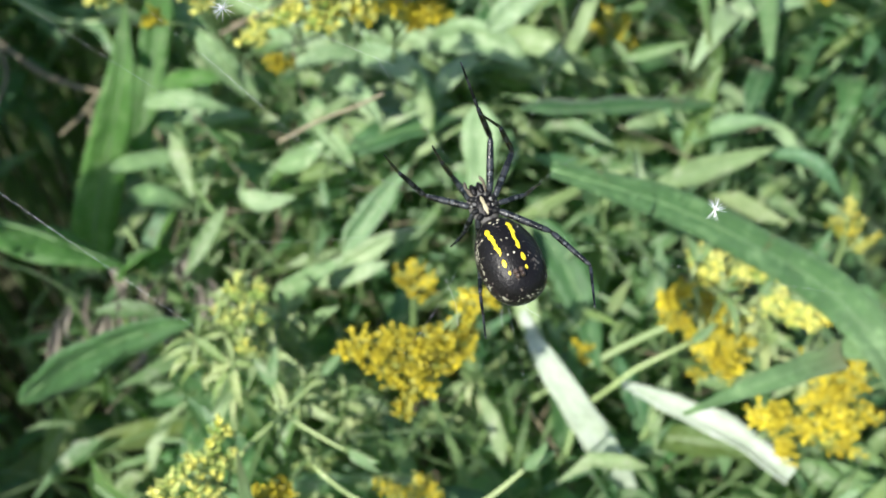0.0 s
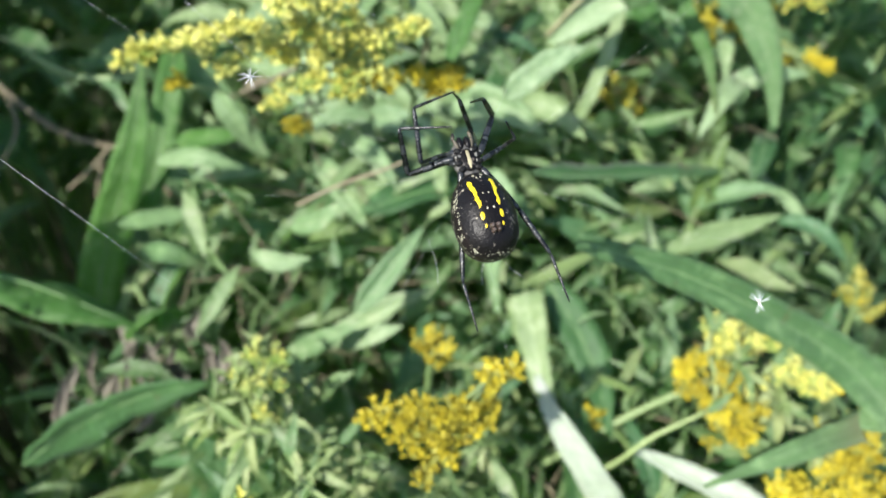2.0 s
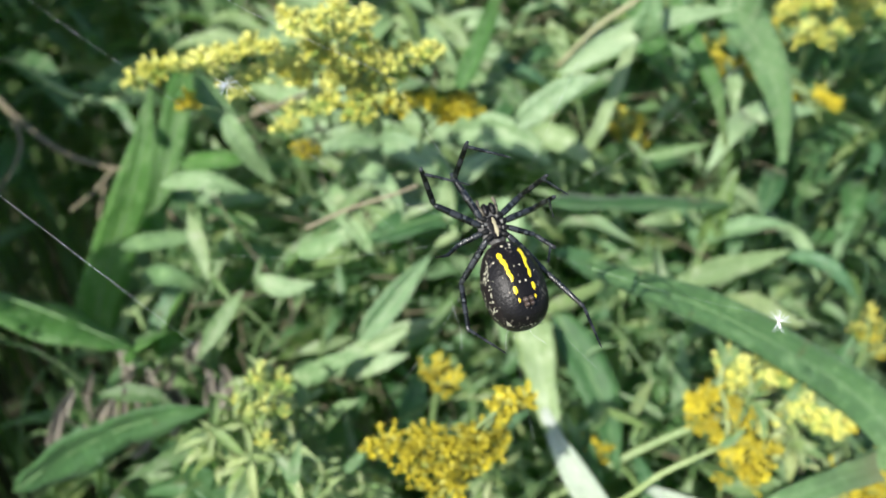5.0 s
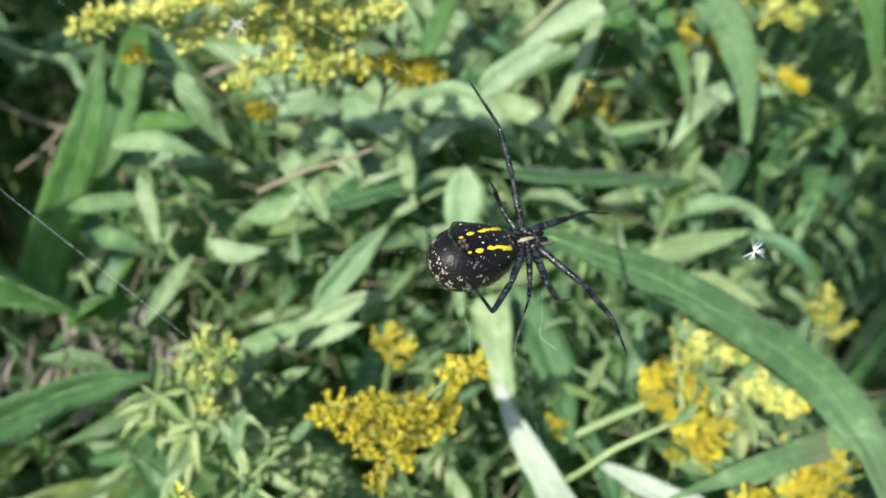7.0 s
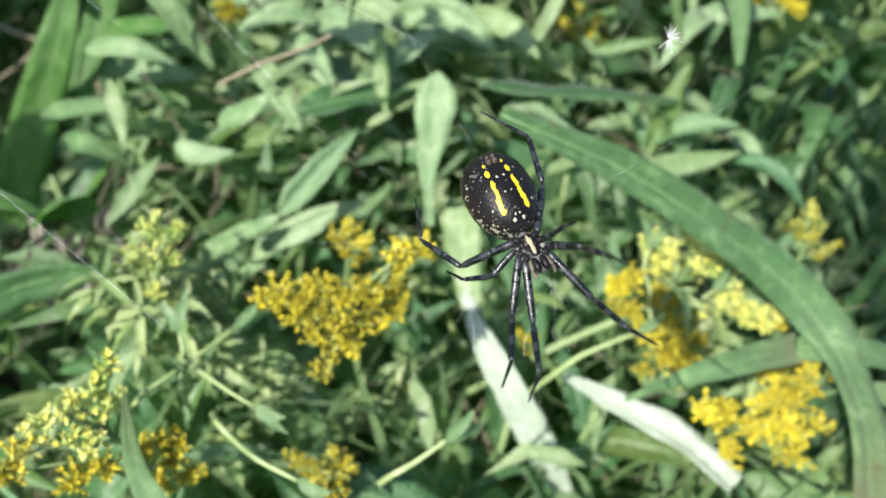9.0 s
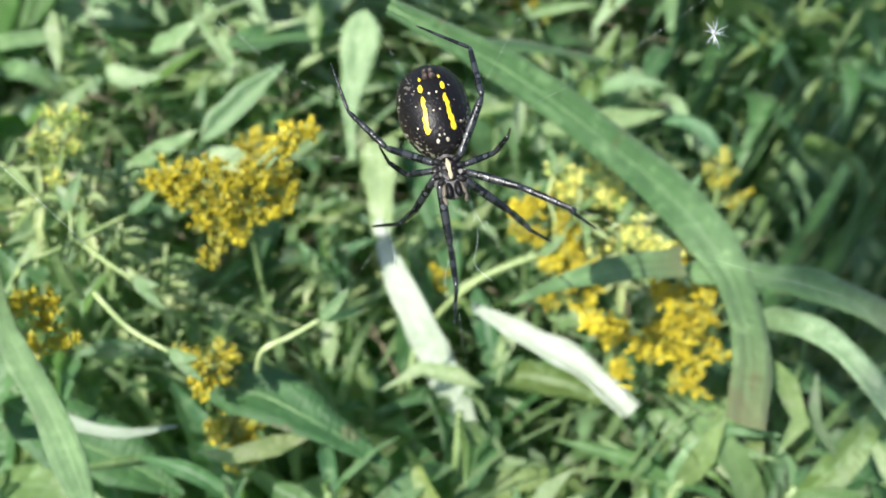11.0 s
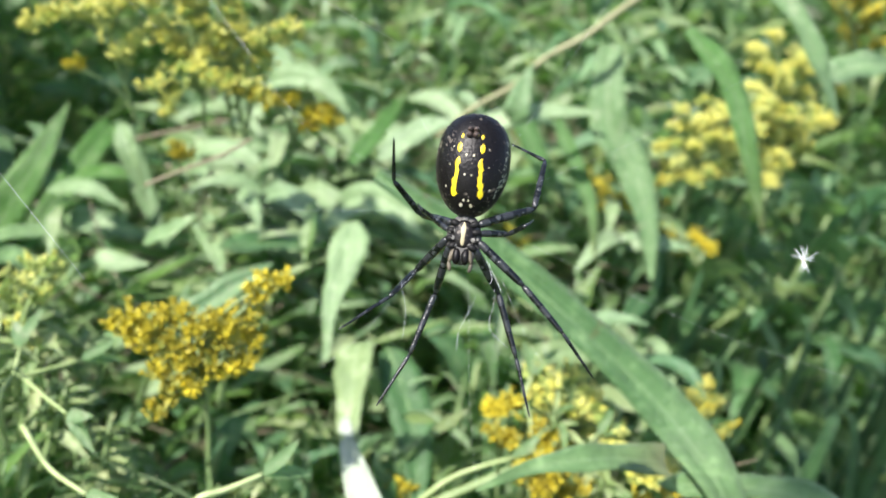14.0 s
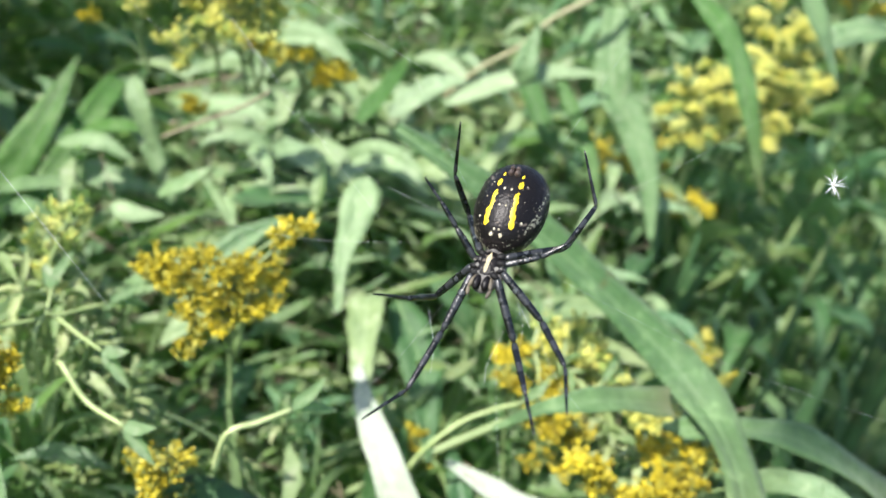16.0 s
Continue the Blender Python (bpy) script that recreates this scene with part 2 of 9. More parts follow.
def blade_geo(path, width, face, cup=0.18, twist=(0, 0), shape="grass", wave=0.0, across=4, thick=0.0):
    """A leaf blade along path: face is the way its upper side looks. Returns verts, faces, uv."""
    n = len(path) - 1
    face = Vector(face).normalized()
    v, f, uv = [], [], []
    for i, p in enumerate(path):
        s = i / n
        d = (path[min(i + 1, n)] - path[max(i - 1, 0)]).normalized()
        side = d.cross(face)
        side = side.normalized() if side.length > 1e-4 else d.orthogonal().normalized()
        q = Matrix.Rotation(radians(twist[0] + (twist[1] - twist[0]) * s), 3, d)
        side = q @ side
        up = side.cross(d).normalized()
        if not isinstance(shape, str):
            w = np.interp(s, [a for a, _ in shape], [b for _, b in shape])
        elif shape == "grass":
            w = width * min(1.0, 0.55 + 3 * s) * max(0.02, 1 - s ** 3.2)
        elif shape == "drop":
            w = width * max(0.03, min(1.0, 0.15 + 4.2 * s) * (1 - max(0.0, (s - 0.2) / 0.8)) ** 0.8)
        elif shape == "widening":
            w = width * min(1.0, 0.22 + 2.4 * s)
        elif shape == "strip":
            w = width * (0.85 + 0.15 * math.sin(3.1 * s))
        else:
            w = width * 1.08 * max(0.03, s ** 0.55 * (1 - s) ** 0.9 / 0.38)
        w *= 1 + 0.16 * noise.noise(Vector((s * 6 + path[0].x * 900, path[0].y * 700, path[0].z * 500)))
        jag = 0.05 * w * noise.noise(Vector((s * 21 + path[0].y * 800, path[0].x * 600, 3.3)))
        p = p + side * jag + up * jag
        for j in range(across + 1):
            a = j / across * 2 - 1
            z = abs(a) * cup * w + wave * w * math.sin(s * 17 + a * 2.0) * abs(a)
            v.append(p + side * (a * w / 2) + up * z)
            uv.append((j / across, s))
    for i in range(n):
        for j in range(across):
            k = i * (across + 1) + j
            f.append((k, k + 1, k + across + 2, k + across + 1))
    if thick:
        k = len(v)
        m = across + 1
        low = []
        for i in range(n + 1):
            d = (path[min(i + 1, n)] - path[max(i - 1, 0)]).normalized()
            row = v[i * m:(i + 1) * m]
            nn = (row[-1] - row[0]).cross(d)
            nn = nn.normalized() if nn.length > 1e-7 else face
            low += [x - nn * thick for x in row]
        v += low
        uv += uv[:k]
        f += [tuple(a + k for a in reversed(q)) for q in f]
        for i in range(n):
            for j in (0, across):
                a, b = i * m + j, (i + 1) * m + j
                f.append((a, b, b + k, a + k) if j == 0 else (b, a, a + k, b + k))
    return v, f, uv


def tube_geo(path, r0, r1, sides=6, cap=True):
    n = len(path) - 1
    v, f = [], []
    ref = Vector((0.3, 0.2, 1)).normalized()
    for i, p in enumerate(path):
        d = (path[min(i + 1, n)] - path[max(i - 1, 0)]).normalized()
        a = d.cross(ref)
        a = a.normalized() if a.length > 1e-3 else d.orthogonal().normalized()
        b = d.cross(a)
        r = r0 + (r1 - r0) * i / n
        for j in range(sides):
            t = 2 * math.pi * j / sides
            v.append(p + a * (r * math.cos(t)) + b * (r * math.sin(t)))
    for i in range(n):
        for j in range(sides):
            k, k2 = i * sides + j, i * sides + (j + 1) % sides
            f.append((k, k2, k2 + sides, k + sides))
    if cap:
        f.append(tuple(range(sides))[::-1])
        f.append(tuple(range(n * sides, n * sides + sides)))
    return v, f


# ---- ground ----
def ground():
    v, f = [], []
    xs = [-60, -20, -6, -2.5] + [i * 0.12 - 1.5 for i in range(26)] + [2.5, 6, 20, 60]
    for y in xs:
        for x in xs:
            v.append((x, y + 0.4, 0.018 * noise.noise(Vector((x * 4, y * 4, 0)))))
    m = len(xs)
    for i in range(m - 1):
        for j in range(m - 1):
            f.append((i * m + j, i * m + j + 1, (i + 1) * m + j + 1, (i + 1) * m + j))
    tagged(mesh_object("ground", v, f, SOIL), "dark soil with old leaf litter under the plants", "ground", kind="structure")


ground()


# ---- plants ----
def leaf_path(length, rise, droop, n=6, bend=0.0):
    """A leaf from its stalk outwards along +x, first rising, then drooping."""
    out = []
    for i in range(n + 1):
        s = i / n
        out.append(Vector((length * (s - 0.12 * s * s * abs(droop)), bend * length * s * s, length * (rise * s - droop * s * s))))
    return out


def leaf_meshes(kind, count, seed):
    rng = random.Random(seed)
    made = []
    for i in range(count):
        L = rng.uniform(0.045, 0.095)
        path = leaf_path(L, rng.uniform(0.3, 0.9), rng.uniform(0.3, 1.0), 7, rng.uniform(-0.25, 0.25))
        v, f, uv = blade_geo(path, L * rng.uniform(0.14, 0.24), (0, 0, 1), rng.uniform(0.08, 0.5), (rng.uniform(-25, 25), rng.uniform(-50, 50)), "lance", 0.08, 4)
        made.append((v, f, uv))
    return made


LEAVES = leaf_meshes("lance", 20, 3)
LEAF_DATA = []
for v_, f_, uv_ in LEAVES:
    ob_ = mesh_object("leaf", v_, f_, LEAF, None, "", uv_)
    LEAF_DATA.append(ob_.data)
    bpy.data.objects.remove(ob_)


def stem_layout(h, rng, dense):
    """Stem points and leaf poses of a goldenrod shoot of height h, from its base at the origin."""
    lean = Vector((rng.uniform(-0.06, 0.06), rng.uniform(-0.05, 0.05), 0))
    pts = [Vector((0, 0, 0)), Vector((lean.x * 0.2, lean.y * 0.2, h * 0.4)), Vector((lean.x * 0.6, lean.y * 0.6, h * 0.75)), Vector((lean.x, lean.y, h))]
    path = smooth_path(pts, 12)
    poses, ang = [], rng.uniform(0, 360)
    z = 0.35 * h
    while z < h:
        s = z / h
        p = path[min(12, int(s * 12))].lerp(path[min(12, int(s * 12) + 1)], s * 12 - int(s * 12))
        near = (h - z)
        sc = min(1.0, 0.42 + near / 0.10) * rng.uniform(0.75, 1.15)
        tilt = -55 * max(0, 1 - near / 0.09) + rng.uniform(-25, 20)
        poses.append((Matrix.Translation(p) @ pose(0, 0, 0, 0, 0, ang) @ pose(0, 0, 0, rng.uniform(-20, 20), tilt, 0) @ Matrix.Diagonal((sc, sc, sc, 1)), rng.randrange(len(LEAVES))))
        ang += 137.5 + rng.uniform(-20, 20)
        z += dense * rng.uniform(0.7, 1.3) * (0.45 + min(1.0, near / 0.15))
    return path, poses


# blades that stand free in the sun: no shoot leaf grows over them
FREE = []
for run in (
        ((0.0560, 0.1872, 0.7687), (0.0707, 0.1693, 0.7584), (0.0870, 0.1584, 0.7397)),
        ((0.0432, 0.2310, 0.7885), (0.0528, 0.1955, 0.7730)),
        ((0.0935, 0.1773, 0.7578), (0.1161, 0.1684, 0.7559), (0.1372, 0.1556, 0.7580), (0.1561, 0.1401, 0.7555)),
        ((0.0257, 0.2681, 0.8268), (0.0278, 0.2397, 0.7971), (0.0325, 0.2275, 0.7788)),
        ((0.0865, 0.1831, 0.8599), (0.1231, 0.1839, 0.8412), (0.1538, 0.1819, 0.8237), (0.1734, 0.1653, 0.8128), (0.1793, 0.1372, 0.8073)),
        ((0.1943, 0.1571, 0.8194), (0.2247, 0.1672, 0.8066)),
        ((-0.1694, 0.2705, 0.7338), (-0.1576, 0.2849, 0.7685), (-0.1470, 0.2994, 0.8021), (-0.1439, 0.3188, 0.8306)),
        ((-0.1435, 0.3471, 0.8025), (-0.1460, 0.3641, 0.8122), (-0.1274, 0.3631, 0.7868), (-0.0977, 0.3485, 0.7526)),
        ((0.1261, 0.3541, 0.8813), (0.1392, 0.3513, 0.8680), (0.1572, 0.3437, 0.8427)),
        ((-0.0470, 0.2360, 0.7300), (-0.0130, 0.2440, 0.7570), (0.0040, 0.2470, 0.7690)),
        ((-0.0296, 0.2193, 0.7788), (-0.0033, 0.2514, 0.8045)),
        ((0.1420, 0.2770, 0.7830), (0.1734, 0.2927, 0.7888)),
        ((0.0264, 0.1123, 0.7641), (0.0465, 0.1064, 0.7641))):
    for a, b in zip(run, run[1:]):
        for k in range(5):
            FREE.append(Vector(a).lerp(Vector(b), k / 5))
WAYS = (Vector((0.0, 0.0, 1.05)), Vector((0.085, -0.07, 0.94)))


def over_blade(p):
    for q in FREE:
        d = p - q
        if d.length < 0.16:
            for way in ((WAYS[0] - q).normalized(), (WAYS[1] - q).normalized(), SUN_TO):
                t = d.dot(way)
                if t > -0.005 and (d - way * t).length < 0.017:
                    return True
    return False


def near_plant(x, y, h, seed, label):
    rng = random.Random(seed)
    path, poses = stem_layout(h, rng, 0.0125)
    root = tagged(new("goldenrod_plant"), label, "wild plant", "goldenrod plants of the meadow")
    root.location = (x, y, 0)
    root.rotation_euler = (0, 0, 0)
    s = Soup()
    s.add(*tube_geo(path, 0.0028, 0.0014))
    s.make("stem", STEM, root)
    rest = Soup()
    for m, k in poses:
        if any(over_blade(m @ LEAVES[k][0][j] + root.location) for j in (7, 17, 27, 37)):
            continue
        if m.translation.z > h - 0.20:
            ob = new("leaf", LEAF_DATA[k])
            ob.parent = root
            ob.matrix_basis = m
        else:
            v, f, uv = LEAVES[k]
            rest.add([m @ a for a in v], f, uv)
    if rest.v:
        tagged(rest.make("lower_leaves", LEAF_JOINED, root), "shaded lower leaves of the stem", kind="stuff")


def canopy(x, y):
    """Height of the plants' tops over the ground."""
    h = 0.752 + 0.10 * y - 0.03 * x
    if y > 0.35:
        h += 0.42 * (y - 0.35)
    if -0.36 < x < -0.11 and 0.36 < y < 0.68:
        h -= 0.09
    if x < -0.085 and y < 0.19:
        h -= 0.07
    if x < -0.12:
        h -= 0.35 * min(0.25, -0.12 - x)
    return min(h, 1.12)


rng_u = random.Random(17)
for k in range(12):
    near_plant(rng_u.uniform(0.165, 0.27), rng_u.uniform(0.40, 0.465), rng_u.uniform(0.79, 0.86), 900 + k, "tall leafy goldenrod shoot below the flower heads")
rng_p = random.Random(11)
far = Soup()
for iy in range(-3, 30):
    for ix in range(-17, 18):
        x = ix * 0.05 + rng_p.uniform(-0.022, 0.022)
        y = iy * 0.05 + rng_p.uniform(-0.022, 0.022)
        h = canopy(x, y) - abs(rng_p.gauss(0, 0.035))
        if y < 0.02 and abs(x) < 0.4:
            h = min(h, 0.66)
        if -0.55 < x < -0.15 and 0.24 < y < 0.52:
            h -= 0.26 if x < -0.18 else 0.12
        if 0.19 < x < 0.66 and 0.20 < y < 0.88:
            h -= 0.19 + rng_p.uniform(0.0, 0.06)
        # taller shoots added beyond the left edge to cast shade on that side
        if -0.62 < x < -0.31 and -0.2 < y < 0.58:
            h = 0.94 + rng_p.uniform(-0.06, 0.06)
        h -= 0.11 * math.exp(-((x - 0.085) ** 2 + (y - 0.262) ** 2) / 0.035 ** 2)
        seed = rng_p.randrange(10 ** 6)
        if -0.36 < x < -0.165 and 0.24 < y < 0.50 and seed % 5 < 3:
            continue
        if 0.19 < x < 0.55 and 0.20 < y < 0.70 and seed % 5 < 2:
            continue
        if -0.18 < x < 0.28 and 0.08 < y < 0.40:
            near_plant(x, y, h, seed, "leafy green goldenrod shoot with narrow pointed leaves in sunlight")
        else:
            rng_q = random.Random(seed)
            path_, poses_ = stem_layout(h, rng_q, 0.017)
            at_ = Vector((x, y, 0))
            far.add(*tube_geo([a + at_ for a in path_], 0.0028, 0.0014, 4))
            for m_, k_ in poses_:
                if m_.translation.z > h - 0.34:
                    v_, f_, uv_ = LEAVES[k_]
                    far.add([m_ @ a + at_ for a in v_], f_, uv_)
tagged(far.make("meadow_plants", LEAF_JOINED), "dense green meadow plants around and behind", "plants", kind="stuff")


wide = Soup()
rng_m = random.Random(91)
for i in range(7600):
    r, a = 0.9 + 5.6 * rng_m.random() ** 0.75, rng_m.uniform(0, 6.283)
    x, y = r * math.cos(a), 0.7 + r * math.sin(a)
    u = rng_m.uniform(0.0, 0.22)
    if (-0.9 + u < x < 0.95 - u and -0.2 + u * 0.3 < y < 1.5 - u) or (x * x + (y + 0.3) ** 2 < 0.45 ** 2):
        continue
    h = rng_m.uniform(0.65, 1.0) if y > 0 else rng_m.uniform(0.45, 0.75)
    big = 1.0 + r * 0.25
    for k in range(7):
        b = rng_m.uniform(0, 6.283)
        d = Vector((math.cos(b), math.sin(b), 0))
        L = rng_m.uniform(0.05, 0.11) * big
        p = Vector((x, y, h * rng_m.uniform(0.55, 1.0)))
        wide.add(*blade_geo([p, p + d * L * 0.5 + Vector((0, 0, L * 0.25)), p + d * L], L * 0.2, (0, 0, 1), 0.15, (0, 20), "lance", 0, 2))
    wide.add(*blade_geo([Vector((x, y, 0)), Vector((x, y, h * 0.5)), Vector((x, y, h))], 0.01 * big, (0.5, -1, 0), 0.3, (0, 40), "strip", 0, 2))
tagged(wide.make("meadow", LEAF_JOINED), "wide green meadow of leafy plants around the web", "meadow", kind="stuff")


thin = Soup()
rng_g = random.Random(31)
for i in range(2000):
    x, y = rng_g.uniform(-0.55, 0.6), rng_g.uniform(0.03, 0.95)
    if i > 1200:
        x, y = rng_g.uniform(-0.16, 0.30), rng_g.uniform(0.10, 0.50)
    if x < -0.14 and 0.22 < y < 0.55:
        continue
    top = canopy(x, y) + rng_g.uniform(-0.10, 0.015)
    if x > 0.185 and 0.18 < y < 0.88:
        top -= 0.22
    a, L = rng_g.uniform(0, 6.283), rng_g.uniform(0.05, 0.16)
    out = Vector((math.cos(a), math.sin(a), 0))
    p0 = Vector((x, y, top - L * rng_g.uniform(0.5, 0.9)))
    p1 = p0 + out * L * 0.25 + Vector((0, 0, L * 0.55))
    p2 = p1 + out * L * 0.5 + Vector((0, 0, L * rng_g.uniform(-0.25, 0.3)))
    if over_blade(p0) or over_blade(p1) or over_blade(p2) or over_blade((p1 + p2) / 2):
        continue
    thin.add(*blade_geo(smooth_path([p0, p1, p2], 7), rng_g.uniform(0.0014, 0.0042), (-out.x, -out.y, 0.6), 0.2, (rng_g.uniform(-40, 40), rng_g.uniform(-60, 60)), "grass", 0, 2))
tagged(thin.make("thin_grass", GRASS_JOINED), "thin pale green grass blades among the meadow plants", "grass", kind="stuff")


straw = Soup()
rng_s = random.Random(44)
for i in range(680):
    x, y = rng_s.uniform(-0.13, 0.18), rng_s.uniform(0.16, 0.62)
    if abs(x - 0.075) < 0.06 and 0.19 < y < 0.36:
        continue
    top = canopy(x, y) + rng_s.uniform(-0.12, 0.0)
    a, L = rng_s.uniform(0, 6.283), rng_s.uniform(0.02, 0.09)
    out = Vector((math.cos(a), math.sin(a), rng_s.uniform(-0.4, 0.9))).normalized() * L
    p0 = Vector((x, y, top))
    p1 = p0 + out * 0.5 + Vector((rng_s.uniform(-1, 1), rng_s.uniform(-1, 1), rng_s.uniform(-1, 1))) * L * 0.12
    if over_blade(p0) or over_blade(p1) or over_blade(p0 + out):
        continue
    straw.add(*tube_geo(smooth_path([p0, p1, p0 + out], 5), rng_s.uniform(0.0004, 0.0008), 0.0003, 5))
tagged(straw.make("dry_stems", DEAD), "dry brown stems scattered among the leaves", "dry stems", kind="stuff")


small = Soup()
rng_e = random.Random(63)
for i in range(2600):
    x, y = rng_e.uniform(-0.15, 0.29), rng_e.uniform(0.10, 0.60)
    if i > 1800:
        x, y = rng_e.uniform(-0.12, 0.12), rng_e.uniform(0.20, 0.44)
    if i > 2350:
        x, y = rng_e.uniform(-0.17, -0.07), rng_e.uniform(0.20, 0.34)
    if (x > 0.185 and 0.18 < y < 0.62) or noise.noise(Vector((x * 38, y * 38, 4.0))) < 0.02:
        continue
    p = Vector((x, y, canopy(x, y) + rng_e.uniform(-0.07, 0.025)))
    a, L = rng_e.uniform(0, 6.283), rng_e.uniform(0.014, 0.048)
    d = Vector((math.cos(a), math.sin(a), rng_e.uniform(-0.5, 0.6))).normalized()
    if over_blade(p) or over_blade(p + d * L):
        continue
    bow = Vector((rng_e.uniform(-1, 1), rng_e.uniform(-1, 1), rng_e.uniform(-0.5, 1))) * L * 0.15
    small.add(*blade_geo([p, p + d * L * 0.3 + bow * 0.8, p + d * L * 0.65 + bow, p + d * L], L * rng_e.uniform(0.13, 0.24), (rng_e.uniform(-0.8, 0.4), rng_e.uniform(-0.9, 0.2), 0.7), rng_e.uniform(0.1, 0.5), (rng_e.uniform(-40, 40), rng_e.uniform(-60, 60)), "lance", 0.05, 2))
tagged(small.make("small_leaves", LEAFLET), "small pale green leaves crowding the tops of the meadow plants", "leaves", kind="stuff")


# ---- unseen shrub, added behind the camera to cast shade on the meadow ----
def shrub(x, y, low, high, radius, seed):
    rng = random.Random(seed)
    root = tagged(new("shrub"), "slender leafy shrub, unseen, added to shade a part of the meadow", "shrub")
    root.location = (x, y, 0)
    mid = (low + high) / 2
    s = Soup()
    s.add(*tube_geo(smooth_path([Vector((0, 0, 0)), Vector((0.02, -0.01, low * 0.6)), Vector((-0.01, 0.01, low)), Vector((0, 0, high - 0.1))], 16), 0.016, 0.004, 8))
    s.make("trunk", DEAD, root)
    for k in range(9):
        a, z = k * 2.4, low + (high - low) * (k + 0.5) / 10
        tip = Vector((math.cos(a), math.sin(a), 0.5)) * radius * 0.8
        s = Soup()
        s.add(*tube_geo(smooth_path([Vector((0, 0, z - 0.1)), Vector((0, 0, z - 0.1)) + tip * 0.5, Vector((0, 0, z - 0.1)) + tip], 8), 0.006, 0.002, 6))
        s.make("limb", DEAD, root)
    s = Soup()
    for k in range(2600):
        while True:
            q = Vector((rng.uniform(-1, 1), rng.uniform(-1, 1), rng.uniform(-1, 1)))
            if abs(q.x) ** 3 + abs(q.y) ** 3 + abs(q.z) ** 3 < 1 + 0.25 * noise.noise(q * 3):
                break
        p = Vector((q.x * radius, q.y * radius, mid + q.z * (high - low) / 2))
        d = Vector((rng.gauss(0, 1), rng.gauss(0, 1), rng.gauss(0, 0.6))).normalized()
        L = rng.uniform(0.035, 0.07)
        s.add(*blade_geo([p, p + d * L * 0.5 + Vector((0, 0, L * 0.1)), p + d * L], L * 0.36, (rng.uniform(-1, 1), rng.uniform(-1, 1), 1), 0.15, (0, 20), "lance", 0, 2))
    s.make("crown", LEAF_JOINED, root, "dense crown of oval green leaves")


shrub(-0.462, -0.791, 2.02, 2.68, 0.20, 4)


# ---- large blades and leaves ----
def blade_thing(name, label, category, pts, width, face, mat, shape="grass", cup=0.15, twist=(0, 0), n=16, wave=0.05, group="", rib=True):
    path = smooth_path(pts, n)
    v, f, uv = blade_geo(path, width, face, cup, twist, shape, wave, 4, 0.00025)
    root = tagged(new(name), label, category, group)
    mesh_object("blade", v, f, mat, root, "", uv)
    if rib:
        s = Soup()
        face = Vector(face).normalized()
        s.add(*tube_geo([p - face * 0.0001 for p in path[:-1]], width * 0.022, width * 0.009, 6))
        s.make("midrib", RIB, root)
    return root


RIB = plain_material("leaf_midrib", (0.12, 0.24, 0.08), (0.25, 0.37, 0.16), 200, 0.55)
TOCAM = (0.0, -0.7, 0.7)
blade_thing("grass_blade", "broad green grass blade standing upright, sun through it put into its green", "grass blade",
            [(-0.1760, 0.2580, 0.7000), (-0.1694, 0.2705, 0.7338), (-0.1576, 0.2849, 0.7685), (-0.1470, 0.2994, 0.8021), (-0.1439, 0.3188, 0.8306)], 0.023, (0.3, -0.8, 0.4), GRASS_SUN_TINT, n=20)
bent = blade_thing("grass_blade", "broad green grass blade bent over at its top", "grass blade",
                   [(-0.1488, 0.2854, 0.7501), (-0.1445, 0.3183, 0.7800), (-0.1435, 0.3471, 0.8025), (-0.1440, 0.3625, 0.8110)], 0.015, (0.25, -0.8, 0.4), GRASS_SUN_TINT, [(0, 0.009), (0.5, 0.016), (0.85, 0.013), (1, 0.009)], n=20)
v_, f_, uv_ = blade_geo(smooth_path([(-0.1445, 0.3630, 0.8112), (-0.1370, 0.3640, 0.8010), (-0.1220, 0.3600, 0.7810), (-0.0977, 0.3485, 0.7526)], 16), 0.015, (0.1, -0.6, 0.8), 0.12, (0, 0), [(0, 0.008), (0.2, 0.015), (0.6, 0.016), (1, 0.003)], 0.04, 4, 0.00025)
mesh_object("blade", v_, f_, PALE, bent, "pale underside of the bent tip", uv_)
blade_thing("grass_blade", "long arching grass blade with a brown spot at its bend", "grass blade",
            [(0.0471, 0.1786, 0.8756), (0.0865, 0.1831, 0.8599), (0.1231, 0.1839, 0.8412), (0.1538, 0.1819, 0.8237), (0.1734, 0.1653, 0.8128), (0.1793, 0.1372, 0.8073), (0.1761, 0.1097, 0.8005)], 0.0155, TOCAM, GRASS_DULL, [(0, 0.005), (0.15, 0.0115), (0.35, 0.0150), (0.6, 0.0155), (0.7, 0.0115), (0.85, 0.0125), (1, 0.012)], n=32)
hanging = blade_thing("grass_blade", "long pale grass blade, twisted twice, sun glare put into its whitish part", "grass blade",
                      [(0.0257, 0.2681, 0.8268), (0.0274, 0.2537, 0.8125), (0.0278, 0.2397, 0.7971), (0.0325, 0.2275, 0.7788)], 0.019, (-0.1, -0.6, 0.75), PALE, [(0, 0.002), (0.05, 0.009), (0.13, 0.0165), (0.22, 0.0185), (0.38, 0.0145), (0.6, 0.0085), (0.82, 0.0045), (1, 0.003)])
